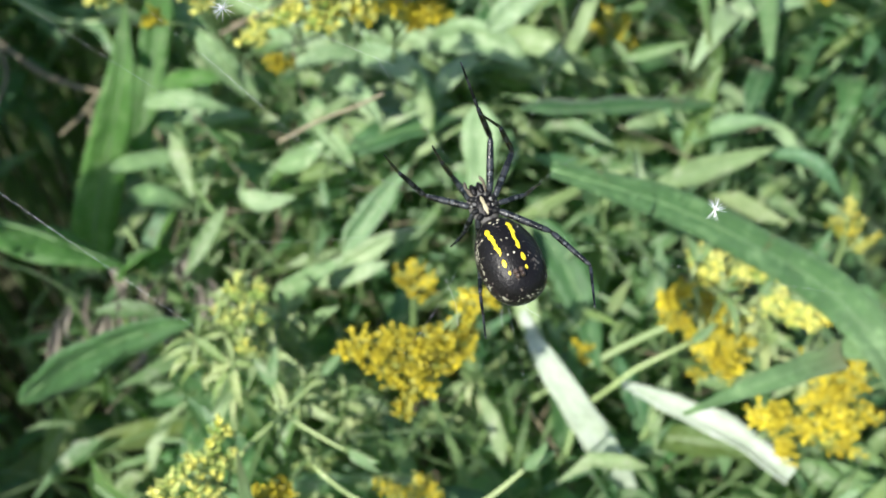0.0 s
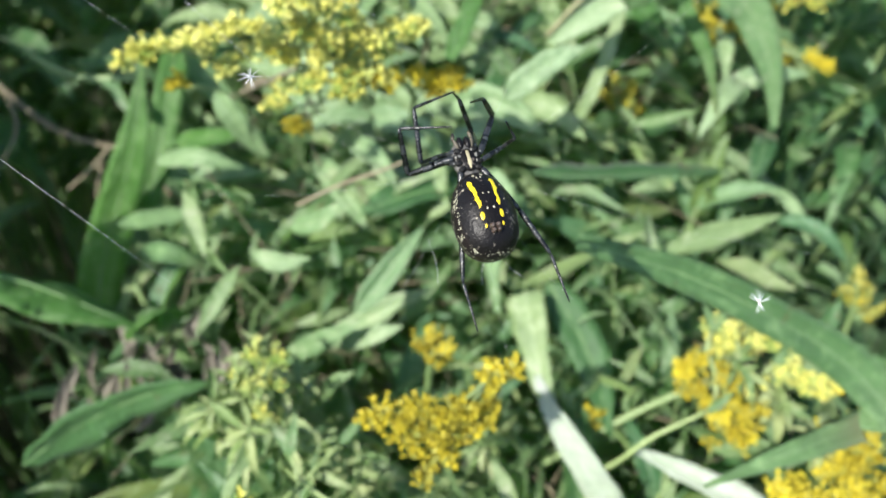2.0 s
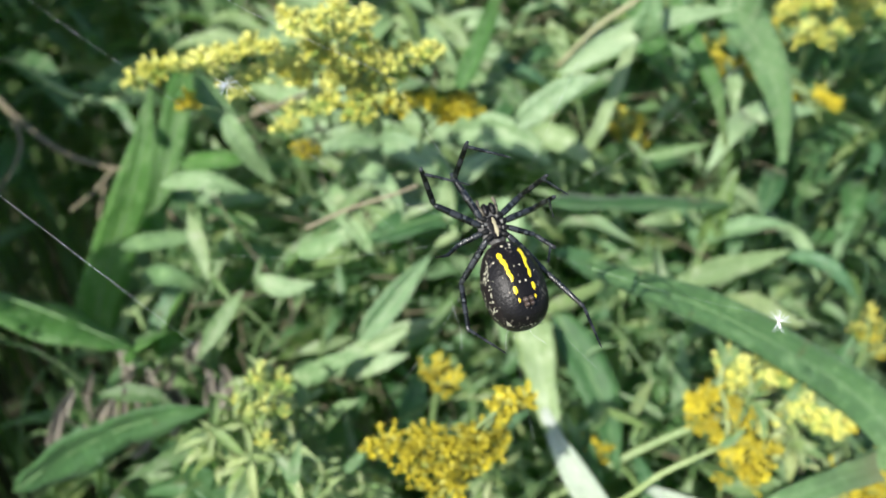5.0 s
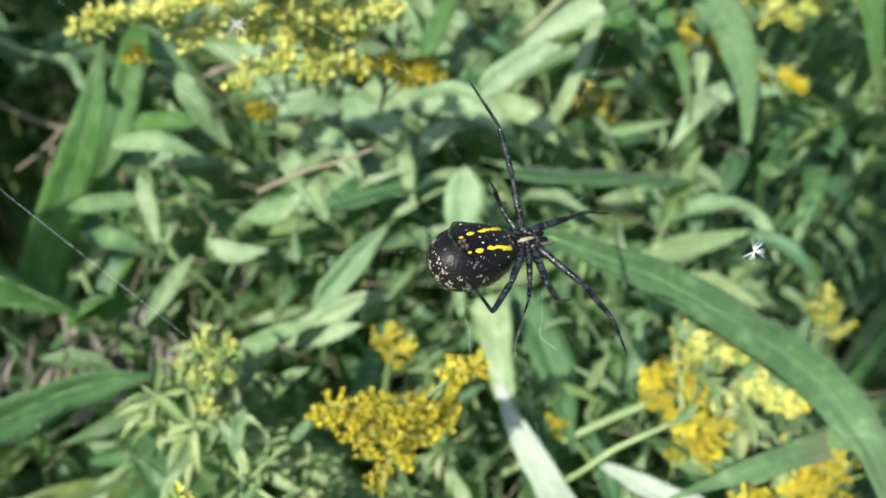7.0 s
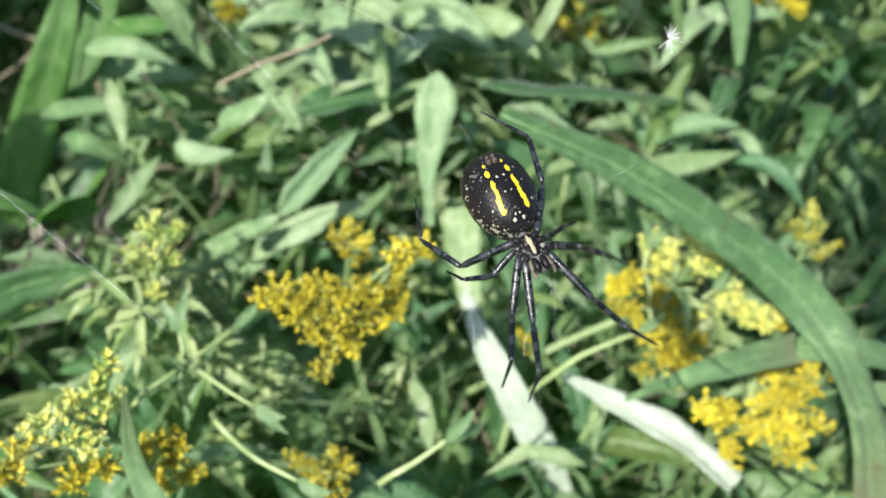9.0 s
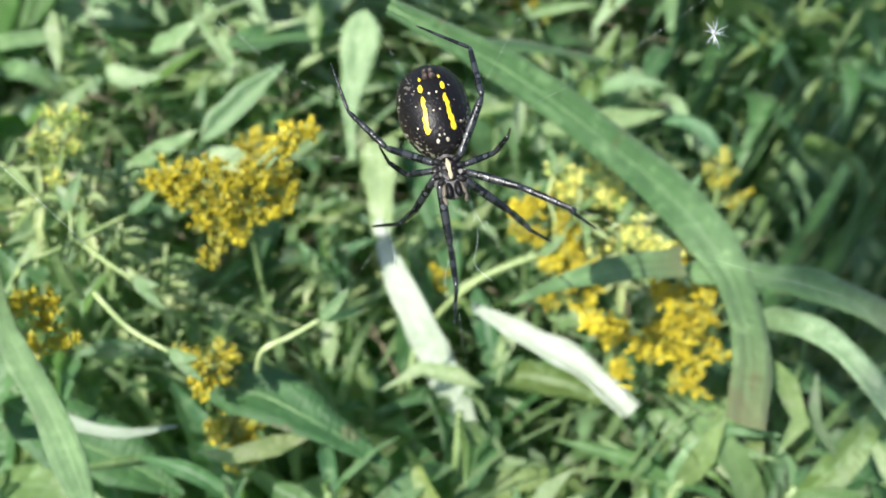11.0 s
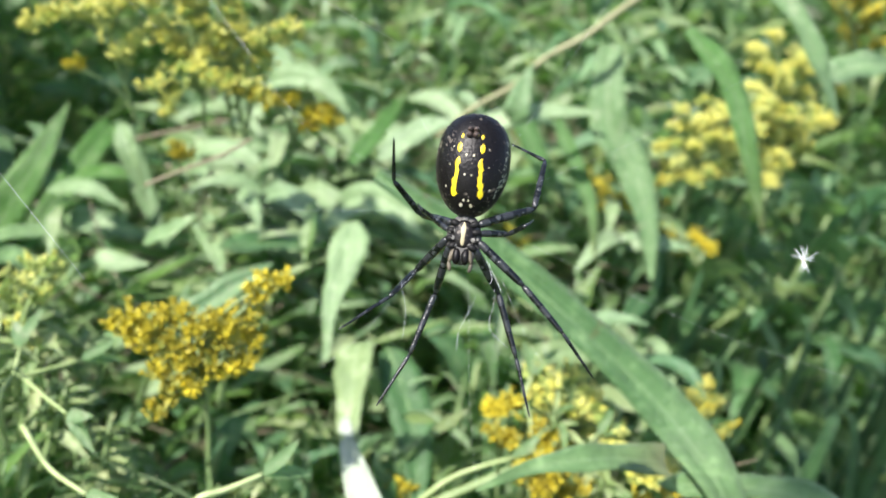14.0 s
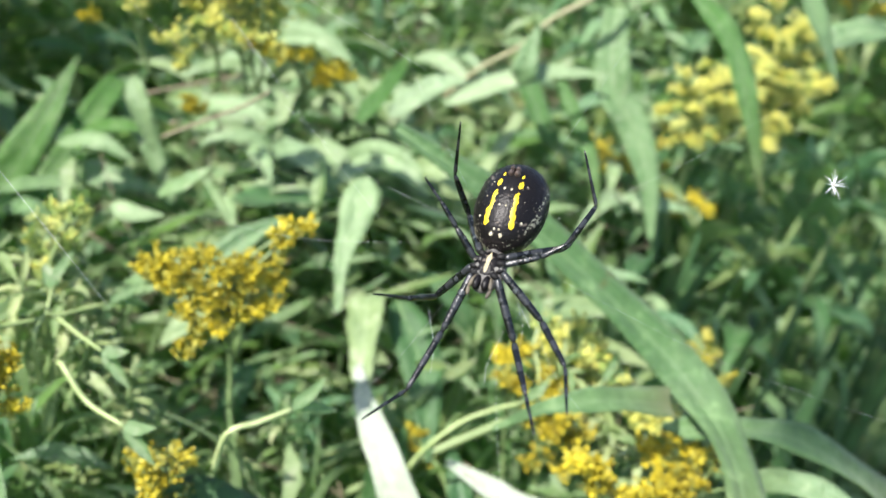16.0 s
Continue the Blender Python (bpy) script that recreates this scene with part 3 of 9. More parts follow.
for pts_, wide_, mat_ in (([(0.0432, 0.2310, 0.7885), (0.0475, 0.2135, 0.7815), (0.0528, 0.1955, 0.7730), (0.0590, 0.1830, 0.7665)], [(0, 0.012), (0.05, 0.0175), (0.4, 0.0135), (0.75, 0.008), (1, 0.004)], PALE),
                          ([(0.0500, 0.1985, 0.7745), (0.0560, 0.1872, 0.7687), (0.0707, 0.1693, 0.7584), (0.0870, 0.1584, 0.7397), (0.1015, 0.1500, 0.7154)], [(0, 0.003), (0.15, 0.006), (0.45, 0.0110), (0.7, 0.0140), (1, 0.0125)], GRASS_PALE_GLARE)):
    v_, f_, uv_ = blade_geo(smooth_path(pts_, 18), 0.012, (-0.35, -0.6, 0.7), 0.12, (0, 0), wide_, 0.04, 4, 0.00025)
    mesh_object("blade", v_, f_, mat_, hanging, "lower length, sun glare put into its whitish colour" if mat_ is GRASS_PALE_GLARE else "", uv_)
blade_thing("grass_blade", "grass blade lying low between flowers, sun glare put into its whitish colour", "grass blade",
            [(0.0935, 0.1773, 0.7578), (0.1161, 0.1684, 0.7559), (0.1372, 0.1556, 0.7580), (0.1561, 0.1401, 0.7555)], 0.0115, (0.1, -0.5, 0.85), GRASS_PALE_GLARE, [(0, 0.003), (0.25, 0.008), (0.6, 0.0118), (1, 0.0105)], 0.35, (10, -25))
blade_thing("grass_blade", "green grass blade reaching across the flowers", "grass blade",
            [(0.1023, 0.1380, 0.8031), (0.1162, 0.1410, 0.8140), (0.1353, 0.1480, 0.8189), (0.1556, 0.1578, 0.8179)], 0.0085, (-0.2, -0.6, 0.75), GRASS_DULL, [(0, 0.0015), (0.3, 0.0045), (0.6, 0.0085), (1, 0.0095)], wave=0.1)
blade_thing("leaf", "dull green leaf with a torn edge", "leaf",
            [(0.1600, 0.1720, 0.8010), (0.1740, 0.1690, 0.8070), (0.1943, 0.1610, 0.8170), (0.2247, 0.1672, 0.8066), (0.2539, 0.1766, 0.7897)], 0.0115, (0.5, -0.35, 0.6), GRASS_DULL, [(0, 0.002), (0.14, 0.008), (0.40, 0.0115), (0.42, 0.0095), (0.57, 0.0120), (0.59, 0.0098), (0.85, 0.012), (1, 0.011)], wave=0.1, n=26)
blade_thing("grass_blade", "pale grass blade arching over the flowers", "grass blade",
            [(0.1896, 0.1670, 0.7884), (0.1957, 0.1586, 0.8007), (0.2042, 0.1486, 0.8080), (0.2145, 0.1366, 0.8083), (0.2300, 0.1220, 0.8000)], 0.0085, TOCAM, PALE, "strip")
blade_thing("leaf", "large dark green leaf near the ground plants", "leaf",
            [(0.0057, 0.1151, 0.7587), (0.0264, 0.1123, 0.7641), (0.0465, 0.1064, 0.7641), (0.0748, 0.1008, 0.7553)], 0.017, (0.6, -0.3, 0.65), LEAF_DARK_SHADED, "lance")
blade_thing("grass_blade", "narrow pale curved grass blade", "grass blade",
            [(-0.0400, 0.0920, 0.7679), (-0.0240, 0.0884, 0.7643), (-0.0077, 0.0887, 0.7638), (0.0080, 0.0931, 0.7668)], 0.0042, TOCAM, GRASS_PALE_GLARE, "grass")
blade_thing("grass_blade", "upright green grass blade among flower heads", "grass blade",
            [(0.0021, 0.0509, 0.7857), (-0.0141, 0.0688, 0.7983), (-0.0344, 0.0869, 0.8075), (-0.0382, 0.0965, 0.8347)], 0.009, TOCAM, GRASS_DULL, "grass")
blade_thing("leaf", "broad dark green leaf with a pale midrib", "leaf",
            [(-0.0601, 0.1048, 0.7410), (-0.0350, 0.1001, 0.7338), (-0.0149, 0.0976, 0.7299), (0.0062, 0.0933, 0.7232)], 0.022, (0.65, -0.3, 0.6), LEAF_DARK_SHADED, "lance")
blade_thing("leaf", "broad green leaf with a brown rib, sun through it put into its green", "leaf",
            [(-0.2117, 0.2240, 0.7791), (-0.1792, 0.2225, 0.7775), (-0.1513, 0.2172, 0.7723), (-0.1257, 0.2118, 0.7668)], 0.030, (0.7, -0.3, -0.5), GRASS_SUN_TINT, "lance")
blade_thing("leaf", "round green leaf, sun through it put into its green", "leaf",
            [(-0.1345, 0.2171, 0.7554), (-0.1215, 0.2211, 0.7674), (-0.1075, 0.2251, 0.7594)], 0.022, (0.6, -0.4, -0.3), GRASS_SUN_TINT, "lance", 0.3)
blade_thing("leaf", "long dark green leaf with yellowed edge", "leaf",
            [(-0.1551, 0.1510, 0.7484), (-0.1340, 0.1635, 0.7610), (-0.1080, 0.1740, 0.7714), (-0.0814, 0.1796, 0.7771)], 0.018, (0.6, -0.4, 0.3), LEAF_DARK_SHADED, "lance")
blade_thing("leaf", "pale narrow leaf pointing sideways", "leaf",
            [(0.1086, 0.2680, 0.7844), (0.1293, 0.2770, 0.7875), (0.1493, 0.2850, 0.7897), (0.1696, 0.2925, 0.7937)], 0.0105, TOCAM, PALE, "lance")
blade_thing("grass_blade", "pale hooked grass blade hanging over", "grass blade",
            [(0.1165, 0.3633, 0.9189), (0.1261, 0.3541, 0.8813), (0.1392, 0.3513, 0.8680), (0.1572, 0.3437, 0.8427), (0.1680, 0.3360, 0.8133)], 0.020, (-0.25, -0.65, 0.7), PALE, [(0, 0.012), (0.2, 0.020), (0.45, 0.021), (0.7, 0.014), (1, 0.003)])
blade_thing("grass_blade", "dark green drooping grass blade", "grass blade",
            [(0.1474, 0.3410, 0.9353), (0.1708, 0.3309, 0.9179), (0.1875, 0.3164, 0.8893), (0.2034, 0.3058, 0.8574)], 0.013, TOCAM, GRASS, "grass")
blade_thing("grass_blade", "pale drooping grass blade above the flowers", "grass blade",
            [(0.1667, 0.3429, 0.9660), (0.1923, 0.3395, 0.9516), (0.2086, 0.3336, 0.9325), (0.2224, 0.3274, 0.9128)], 0.012, TOCAM, PALE, "grass")


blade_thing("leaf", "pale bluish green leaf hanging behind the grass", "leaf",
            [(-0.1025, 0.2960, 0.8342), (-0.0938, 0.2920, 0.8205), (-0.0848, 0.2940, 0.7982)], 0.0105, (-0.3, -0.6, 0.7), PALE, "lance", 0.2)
blade_thing("leaf", "yellow green leaf, sun through it put into its colour", "leaf",
            [(-0.1295, 0.3000, 0.7981), (-0.1079, 0.2960, 0.8072), (-0.0888, 0.2980, 0.8094)], 0.0085, (-0.3, -0.6, 0.7), GRASS_SUN_TINT, "lance", 0.2)
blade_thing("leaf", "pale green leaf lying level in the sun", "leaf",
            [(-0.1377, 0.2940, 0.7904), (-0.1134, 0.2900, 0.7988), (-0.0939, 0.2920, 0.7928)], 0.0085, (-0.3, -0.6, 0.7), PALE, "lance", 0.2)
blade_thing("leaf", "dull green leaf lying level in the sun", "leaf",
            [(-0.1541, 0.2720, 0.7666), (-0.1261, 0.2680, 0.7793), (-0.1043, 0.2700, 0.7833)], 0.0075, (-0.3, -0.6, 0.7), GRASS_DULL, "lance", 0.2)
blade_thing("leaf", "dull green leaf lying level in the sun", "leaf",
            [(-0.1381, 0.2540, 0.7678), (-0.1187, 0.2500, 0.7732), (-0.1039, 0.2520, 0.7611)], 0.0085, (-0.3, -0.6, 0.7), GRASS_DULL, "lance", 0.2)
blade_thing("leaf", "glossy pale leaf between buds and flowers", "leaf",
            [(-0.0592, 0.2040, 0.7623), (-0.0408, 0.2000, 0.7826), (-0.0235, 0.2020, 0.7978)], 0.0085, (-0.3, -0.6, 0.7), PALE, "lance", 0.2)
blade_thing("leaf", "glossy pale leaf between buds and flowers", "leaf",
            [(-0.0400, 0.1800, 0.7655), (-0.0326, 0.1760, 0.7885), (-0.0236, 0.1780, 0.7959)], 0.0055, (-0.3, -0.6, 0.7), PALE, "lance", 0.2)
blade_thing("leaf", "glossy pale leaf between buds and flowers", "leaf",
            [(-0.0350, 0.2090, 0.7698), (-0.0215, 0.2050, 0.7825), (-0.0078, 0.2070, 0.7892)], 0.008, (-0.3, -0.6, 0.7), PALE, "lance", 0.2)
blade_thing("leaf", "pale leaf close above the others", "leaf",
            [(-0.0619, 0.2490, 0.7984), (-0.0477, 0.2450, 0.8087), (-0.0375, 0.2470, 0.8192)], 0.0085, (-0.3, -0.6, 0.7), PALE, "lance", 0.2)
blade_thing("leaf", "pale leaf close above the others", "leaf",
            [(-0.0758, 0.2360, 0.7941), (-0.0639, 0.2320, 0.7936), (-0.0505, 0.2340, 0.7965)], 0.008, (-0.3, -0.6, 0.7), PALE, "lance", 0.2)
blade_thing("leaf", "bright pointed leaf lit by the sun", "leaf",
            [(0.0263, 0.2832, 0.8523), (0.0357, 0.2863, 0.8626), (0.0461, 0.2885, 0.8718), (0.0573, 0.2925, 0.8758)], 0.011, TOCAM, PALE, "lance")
blade_thing("grass_blade", "narrow pale grass blade leaning aside", "grass blade",
            [(0.0651, 0.3302, 0.8003), (0.0730, 0.3377, 0.8221), (0.0795, 0.3542, 0.8385), (0.0843, 0.3676, 0.8519)], 0.007, TOCAM, PALE, "strip")
blade_thing("grass_blade", "green grass blade with a dry brown tip", "grass blade",
            [(0.0781, 0.3882, 0.8726), (0.0897, 0.3749, 0.8592), (0.1027, 0.3617, 0.8460), (0.1140, 0.3503, 0.8346)], 0.013, TOCAM, GRASS, "grass")
blade_thing("grass_blade", "narrow drooping grass blade with pale edge", "grass blade",
            [(0.1009, 0.3876, 0.8720), (0.1158, 0.3705, 0.8548), (0.1293, 0.3533, 0.8376), (0.1376, 0.3317, 0.8160)], 0.009, TOCAM, GRASS, "grass")
blade_thing("grass_blade", "dark green upright grass blade", "grass blade",
            [(0.0011, 0.3453, 0.8297), (0.0078, 0.3598, 0.8441), (0.0131, 0.3742, 0.8585), (0.0170, 0.3885, 0.8728)], 0.010, TOCAM, GRASS, "grass")
blade_thing("grass_blade", "narrow pale grass blade slanting down behind", "grass blade",
            [(0.1547, 0.3600, 0.7790), (0.1747, 0.3600, 0.7668), (0.1970, 0.3600, 0.7500), (0.2205, 0.3600, 0.7322)], 0.007, TOCAM, PALE, "strip")
blade_thing("leaf", "narrow pale leaf above the grass blade", "leaf",
            [(0.1038, 0.3300, 0.7660), (0.1298, 0.3400, 0.7663), (0.1573, 0.3550, 0.7628), (0.1810, 0.3686, 0.7654)], 0.011, TOCAM, PALE, "lance")
blade_thing("leaf", "pale leaf with its edge to the sun", "leaf",
            [(0.1487, 0.3623, 0.8183), (0.1602, 0.3661, 0.8222), (0.1748, 0.3681, 0.8241), (0.1896, 0.3690, 0.8250)], 0.011, TOCAM, PALE, "lance")
# the next two are coloured dark for the shade they lie in
blade_thing("leaf", "broad leaf behind the web, shade put into its dark green", "leaf",
            [(0.0433, 0.2849, 0.8117), (0.0704, 0.2895, 0.8091), (0.1034, 0.2963, 0.8089), (0.1417, 0.3072, 0.8057)], 0.015, (0.75, 0.25, 0.5), LEAF_DARK_SHADED, "lance")
blade_thing("leaf", "broad leaf behind the web, shade put into its dark green", "leaf",
            [(-0.0324, 0.2600, 0.8008), (-0.0129, 0.2703, 0.8041), (0.0099, 0.2791, 0.8059), (0.0333, 0.2815, 0.8083)], 0.015, (0.75, 0.3, 0.45), LEAF_DARK_SHADED, "lance")
blade_thing("leaf", "broad dark green leaf beside the pale grass blades", "leaf",
            [(0.0540, 0.2436, 0.7845), (0.0675, 0.2269, 0.7748), (0.0783, 0.2086, 0.7636), (0.0869, 0.1898, 0.7448)], 0.017, TOCAM, LEAF_DARK_SHADED, "lance")
blade_thing("leaf", "leaf folded along its midrib, one half sunlit", "leaf",
            [(-0.0470, 0.2360, 0.7300), (-0.0300, 0.2400, 0.7440), (-0.0130, 0.2440, 0.7570), (0.0040, 0.2470, 0.7690)], 0.011, (-0.3, -0.5, 0.8), PALE, "lance", 0.6)
blade_thing("leaf", "pale leaf standing among goldenrod leaves", "leaf",
            [(-0.0296, 0.2193, 0.7788), (-0.0210, 0.2300, 0.7870), (-0.0120, 0.2410, 0.7960), (-0.0033, 0.2514, 0.8045)], 0.010, TOCAM, PALE, "lance", 0.5)
blade_thing("leaf", "rounded pale leaf turned to the light", "leaf",
            [(-0.0406, 0.3147, 0.7990), (-0.0312, 0.3193, 0.8036), (-0.0203, 0.3229, 0.8073), (-0.0082, 0.3287, 0.8130)], 0.014, TOCAM, PALE, "lance")
blade_thing("leaf", "pale leaf lying level under the bent grass blade", "leaf",
            [(-0.1461, 0.3113, 0.7674), (-0.1286, 0.3145, 0.7706), (-0.1107, 0.3146, 0.7706), (-0.0898, 0.3148, 0.7709)], 0.014, TOCAM, PALE, "lance")
blade_thing("leaf", "yellow green leaf edge lit through", "leaf",
            [(-0.1476, 0.3275, 0.7694), (-0.1358, 0.3315, 0.7734), (-0.1239, 0.3337, 0.7756), (-0.1116, 0.3330, 0.7749)], 0.009, (0, 0.5, 0.8), GRASS, "lance")
blade_thing("grass_blade", "pale level grass blade crossing behind", "grass blade",
            [(0.0456, 0.3258, 0.8549), (0.0648, 0.3323, 0.8690), (0.0903, 0.3386, 0.8813), (0.1205, 0.3430, 0.8876)], 0.012, TOCAM, PALE, "lance")
blade_thing("leaf", "pale pointed leaf standing on a level blade", "leaf",
            [(0.0795, 0.3301, 0.8747), (0.0801, 0.3281, 0.8838), (0.0802, 0.3316, 0.8933), (0.0813, 0.3357, 0.9043)], 0.015, TOCAM, PALE, "drop")
blade_thing("leaf", "pale leaf pointing outward from the flowers", "leaf",
            [(0.2133, 0.3427, 0.9272), (0.2248, 0.3464, 0.9351), (0.2374, 0.3488, 0.9394), (0.2558, 0.3512, 0.9424)], 0.014, TOCAM, PALE, "lance")


rng_l = random.Random(77)
for k in range(150):
    x, y = rng_l.uniform(-0.11, 0.24), rng_l.uniform(0.20, 0.56)
    if k > 70:
        x, y = rng_l.uniform(-0.14, 0.30), rng_l.uniform(0.36, 0.62)
    if (x - 0.085) ** 2 + (y - 0.262) ** 2 < 0.05 ** 2 or (x > 0.175 and y < 0.60):
        continue
    p = Vector((x, y, canopy(x, y) + rng_l.uniform(0.0, 0.03)))
    a, L = rng_l.uniform(0, 6.283), rng_l.uniform(0.032, 0.068)
    d = Vector((math.cos(a), math.sin(a), 0))
    if over_blade(p) or over_blade(p + d * L * 0.5) or over_blade(p + d * L):
        continue
    # pale ones brighten the plant tops: sunlight given as leaf colour
    blade_thing("goldenrod_leaf", "pointed green leaf, sunlight put into the colour of pale ones", "leaf",
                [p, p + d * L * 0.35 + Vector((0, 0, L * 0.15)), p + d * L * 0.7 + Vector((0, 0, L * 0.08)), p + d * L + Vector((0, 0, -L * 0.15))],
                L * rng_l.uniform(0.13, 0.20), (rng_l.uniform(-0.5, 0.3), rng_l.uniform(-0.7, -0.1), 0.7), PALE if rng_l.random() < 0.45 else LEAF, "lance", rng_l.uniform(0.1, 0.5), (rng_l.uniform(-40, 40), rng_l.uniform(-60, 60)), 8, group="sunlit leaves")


rng_k = random.Random(19)
for k in range(80):
    x, y = rng_k.uniform(-0.112, 0.035), rng_k.uniform(0.27, 0.44)
    if k >= 46:
        x, y = rng_k.uniform(-0.11, 0.0), rng_k.uniform(0.28, 0.40)
    p = Vector((x, y, canopy(x, y) + rng_k.uniform(0.005, 0.03)))
    a, L = rng_k.uniform(-0.9, 0.9) + (3.1416 if rng_k.random() < 0.5 else 0.0), rng_k.uniform(0.030, 0.060)
    d = Vector((math.cos(a), math.sin(a), rng_k.uniform(-0.2, 0.25)))
    if over_blade(p) or over_blade(p + d * L * 0.5) or over_blade(p + d * L):
        continue
    # all in the pale green that stands for sun on the leaves
    blade_thing("goldenrod_leaf", "broad pointed leaf, sunlight put into its pale green", "leaf",
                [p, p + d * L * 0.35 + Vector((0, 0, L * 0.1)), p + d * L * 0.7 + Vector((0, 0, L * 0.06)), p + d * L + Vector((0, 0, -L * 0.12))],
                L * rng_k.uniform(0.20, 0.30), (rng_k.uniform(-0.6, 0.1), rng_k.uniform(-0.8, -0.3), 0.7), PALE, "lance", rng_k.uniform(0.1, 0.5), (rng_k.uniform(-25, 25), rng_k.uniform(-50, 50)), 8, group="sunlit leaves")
# blades filling the gap at right, its shade put into their dark green
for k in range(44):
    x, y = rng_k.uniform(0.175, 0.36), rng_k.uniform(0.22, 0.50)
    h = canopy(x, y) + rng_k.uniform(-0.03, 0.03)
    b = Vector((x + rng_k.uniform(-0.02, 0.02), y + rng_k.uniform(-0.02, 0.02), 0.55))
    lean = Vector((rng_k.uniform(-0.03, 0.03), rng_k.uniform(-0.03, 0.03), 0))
    blade_thing("grass_blade", "upright grass blade, shade put into its dark green", "grass blade",
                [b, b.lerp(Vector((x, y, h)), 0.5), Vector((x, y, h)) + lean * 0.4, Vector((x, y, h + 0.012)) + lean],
                rng_k.uniform(0.005, 0.009), (rng_k.uniform(0.2, 1.0), -1, 0.0), LEAF_DARK_SHADED, "grass", 0.2, (rng_k.uniform(-30, 30), rng_k.uniform(-50, 50)), 12, group="dark upright blades")


def stalk_thing(name, label, pts, r0, r1, mat, branches=()):
    root = tagged(new(name), label, "stalk")
    s = Soup()
    s.add(*tube_geo(smooth_path(pts, 20), r0, r1, 7))
    s.make("stem", mat, root)
    for b in branches:
        s = Soup()
        s.add(*tube_geo(smooth_path(b, 10), r1 * 1.0, r1 * 0.5, 6))
        s.make("twig", mat, root)


stalk_thing("dead_stalk", "brown dead stalk with bare twigs in the shade",
            [(-0.2781, 0.3781, 0.8058), (-0.2472, 0.3557, 0.7834), (-0.2141, 0.3401, 0.7678), (-0.1853, 0.3348, 0.7625), (-0.1666, 0.3353, 0.7630)], 0.0022, 0.0014, DEAD,
            ([(-0.2405, 0.3517, 0.7794), (-0.2274, 0.3312, 0.7731), (-0.2333, 0.3179, 0.7598), (-0.2429, 0.3087, 0.7506)],
             [(-0.1806, 0.3351, 0.7628), (-0.1882, 0.3213, 0.7561), (-0.1972, 0.3093, 0.7512)], [(-0.1848, 0.3308, 0.7586), (-0.1832, 0.3183, 0.7531), (-0.1817, 0.3071, 0.7489)],
             [(-0.1530, 0.3262, 0.7539), (-0.1424, 0.3106, 0.7525), (-0.1313, 0.3069, 0.7488)]))
stalk_thing("green_stalk", "bright green bare stem reaching into the shade",
            [(-0.2333, 0.3698, 0.7975), (-0.2169, 0.3631, 0.7908), (-0.1978, 0.3598, 0.7876), (-0.1683, 0.3617, 0.7894)], 0.0018, 0.0024, STEM)
stalk_thing("tan_stalk", "pale tan straw stalk lying across the leaves",
            [(0.0446, 0.3270, 0.8585), (0.0586, 0.3324, 0.8764), (0.0748, 0.3357, 0.8910), (0.0861, 0.3392, 0.9070), (0.1025, 0.3434, 0.9213), (0.1167, 0.3474, 0.9382), (0.1339, 0.3528, 0.9556)], 0.0012, 0.0019, plain_material("straw", (0.15, 0.17, 0.07), (0.40, 0.38, 0.22), 160, 0.7))
stalk_thing("green_stalk", "pale green flower stem with a swollen joint",
            [(0.0221, 0.1781, 0.6957), (0.0451, 0.1824, 0.7125), (0.0669, 0.1876, 0.7308), (0.0860, 0.1945, 0.7463), (0.1031, 0.1992, 0.7598), (0.1217, 0.2023, 0.7748)], 0.0016, 0.0018, STEM,
            ([(0.0860, 0.1945, 0.7463), (0.0948, 0.1924, 0.7388), (0.1025, 0.1862, 0.7285)], [(0.1161, 0.2020, 0.7704), (0.1182, 0.2014, 0.7829), (0.1158, 0.2027, 0.7947)]))
stalk_thing("brown_stalk", "thin tan twig slanting over the leaves",
            [(-0.0528, 0.2278, 0.8330), (-0.0362, 0.2290, 0.8445), (-0.0217, 0.2270, 0.8543), (-0.0105, 0.2237, 0.8641)], 0.0008, 0.0006, DEAD)
stalk_thing("brown_stalk", "thin brown twig beside the grass blades",
            [(-0.1061, 0.3028, 0.8213), (-0.0900, 0.3070, 0.8290), (-0.0720, 0.3120, 0.8370), (-0.0558, 0.3161, 0.8441)], 0.0012, 0.0009, DEAD)
stalk_thing("brown_stalk", "thin brown twig crossing behind the leaves",
            [(-0.1072, 0.3552, 0.7963), (-0.0847, 0.3605, 0.8051), (-0.0600, 0.3678, 0.8172)], 0.0014, 0.0010, DEAD)
stalk_thing("pale_stalk", "pale stem below the budding flower head",
            [(-0.0455, 0.1465, 0.7440), (-0.0497, 0.1566, 0.7611), (-0.0544, 0.1631, 0.7747), (-0.0549, 0.1667, 0.7925)], 0.0024, 0.0016, STEM,
            ([(-0.0510, 0.1581, 0.7626), (-0.0399, 0.1609, 0.7725), (-0.0288, 0.1612, 0.7799)], [(-0.0530, 0.1601, 0.7717), (-0.0657, 0.1562, 0.7678), (-0.0762, 0.1524, 0.7640)]))


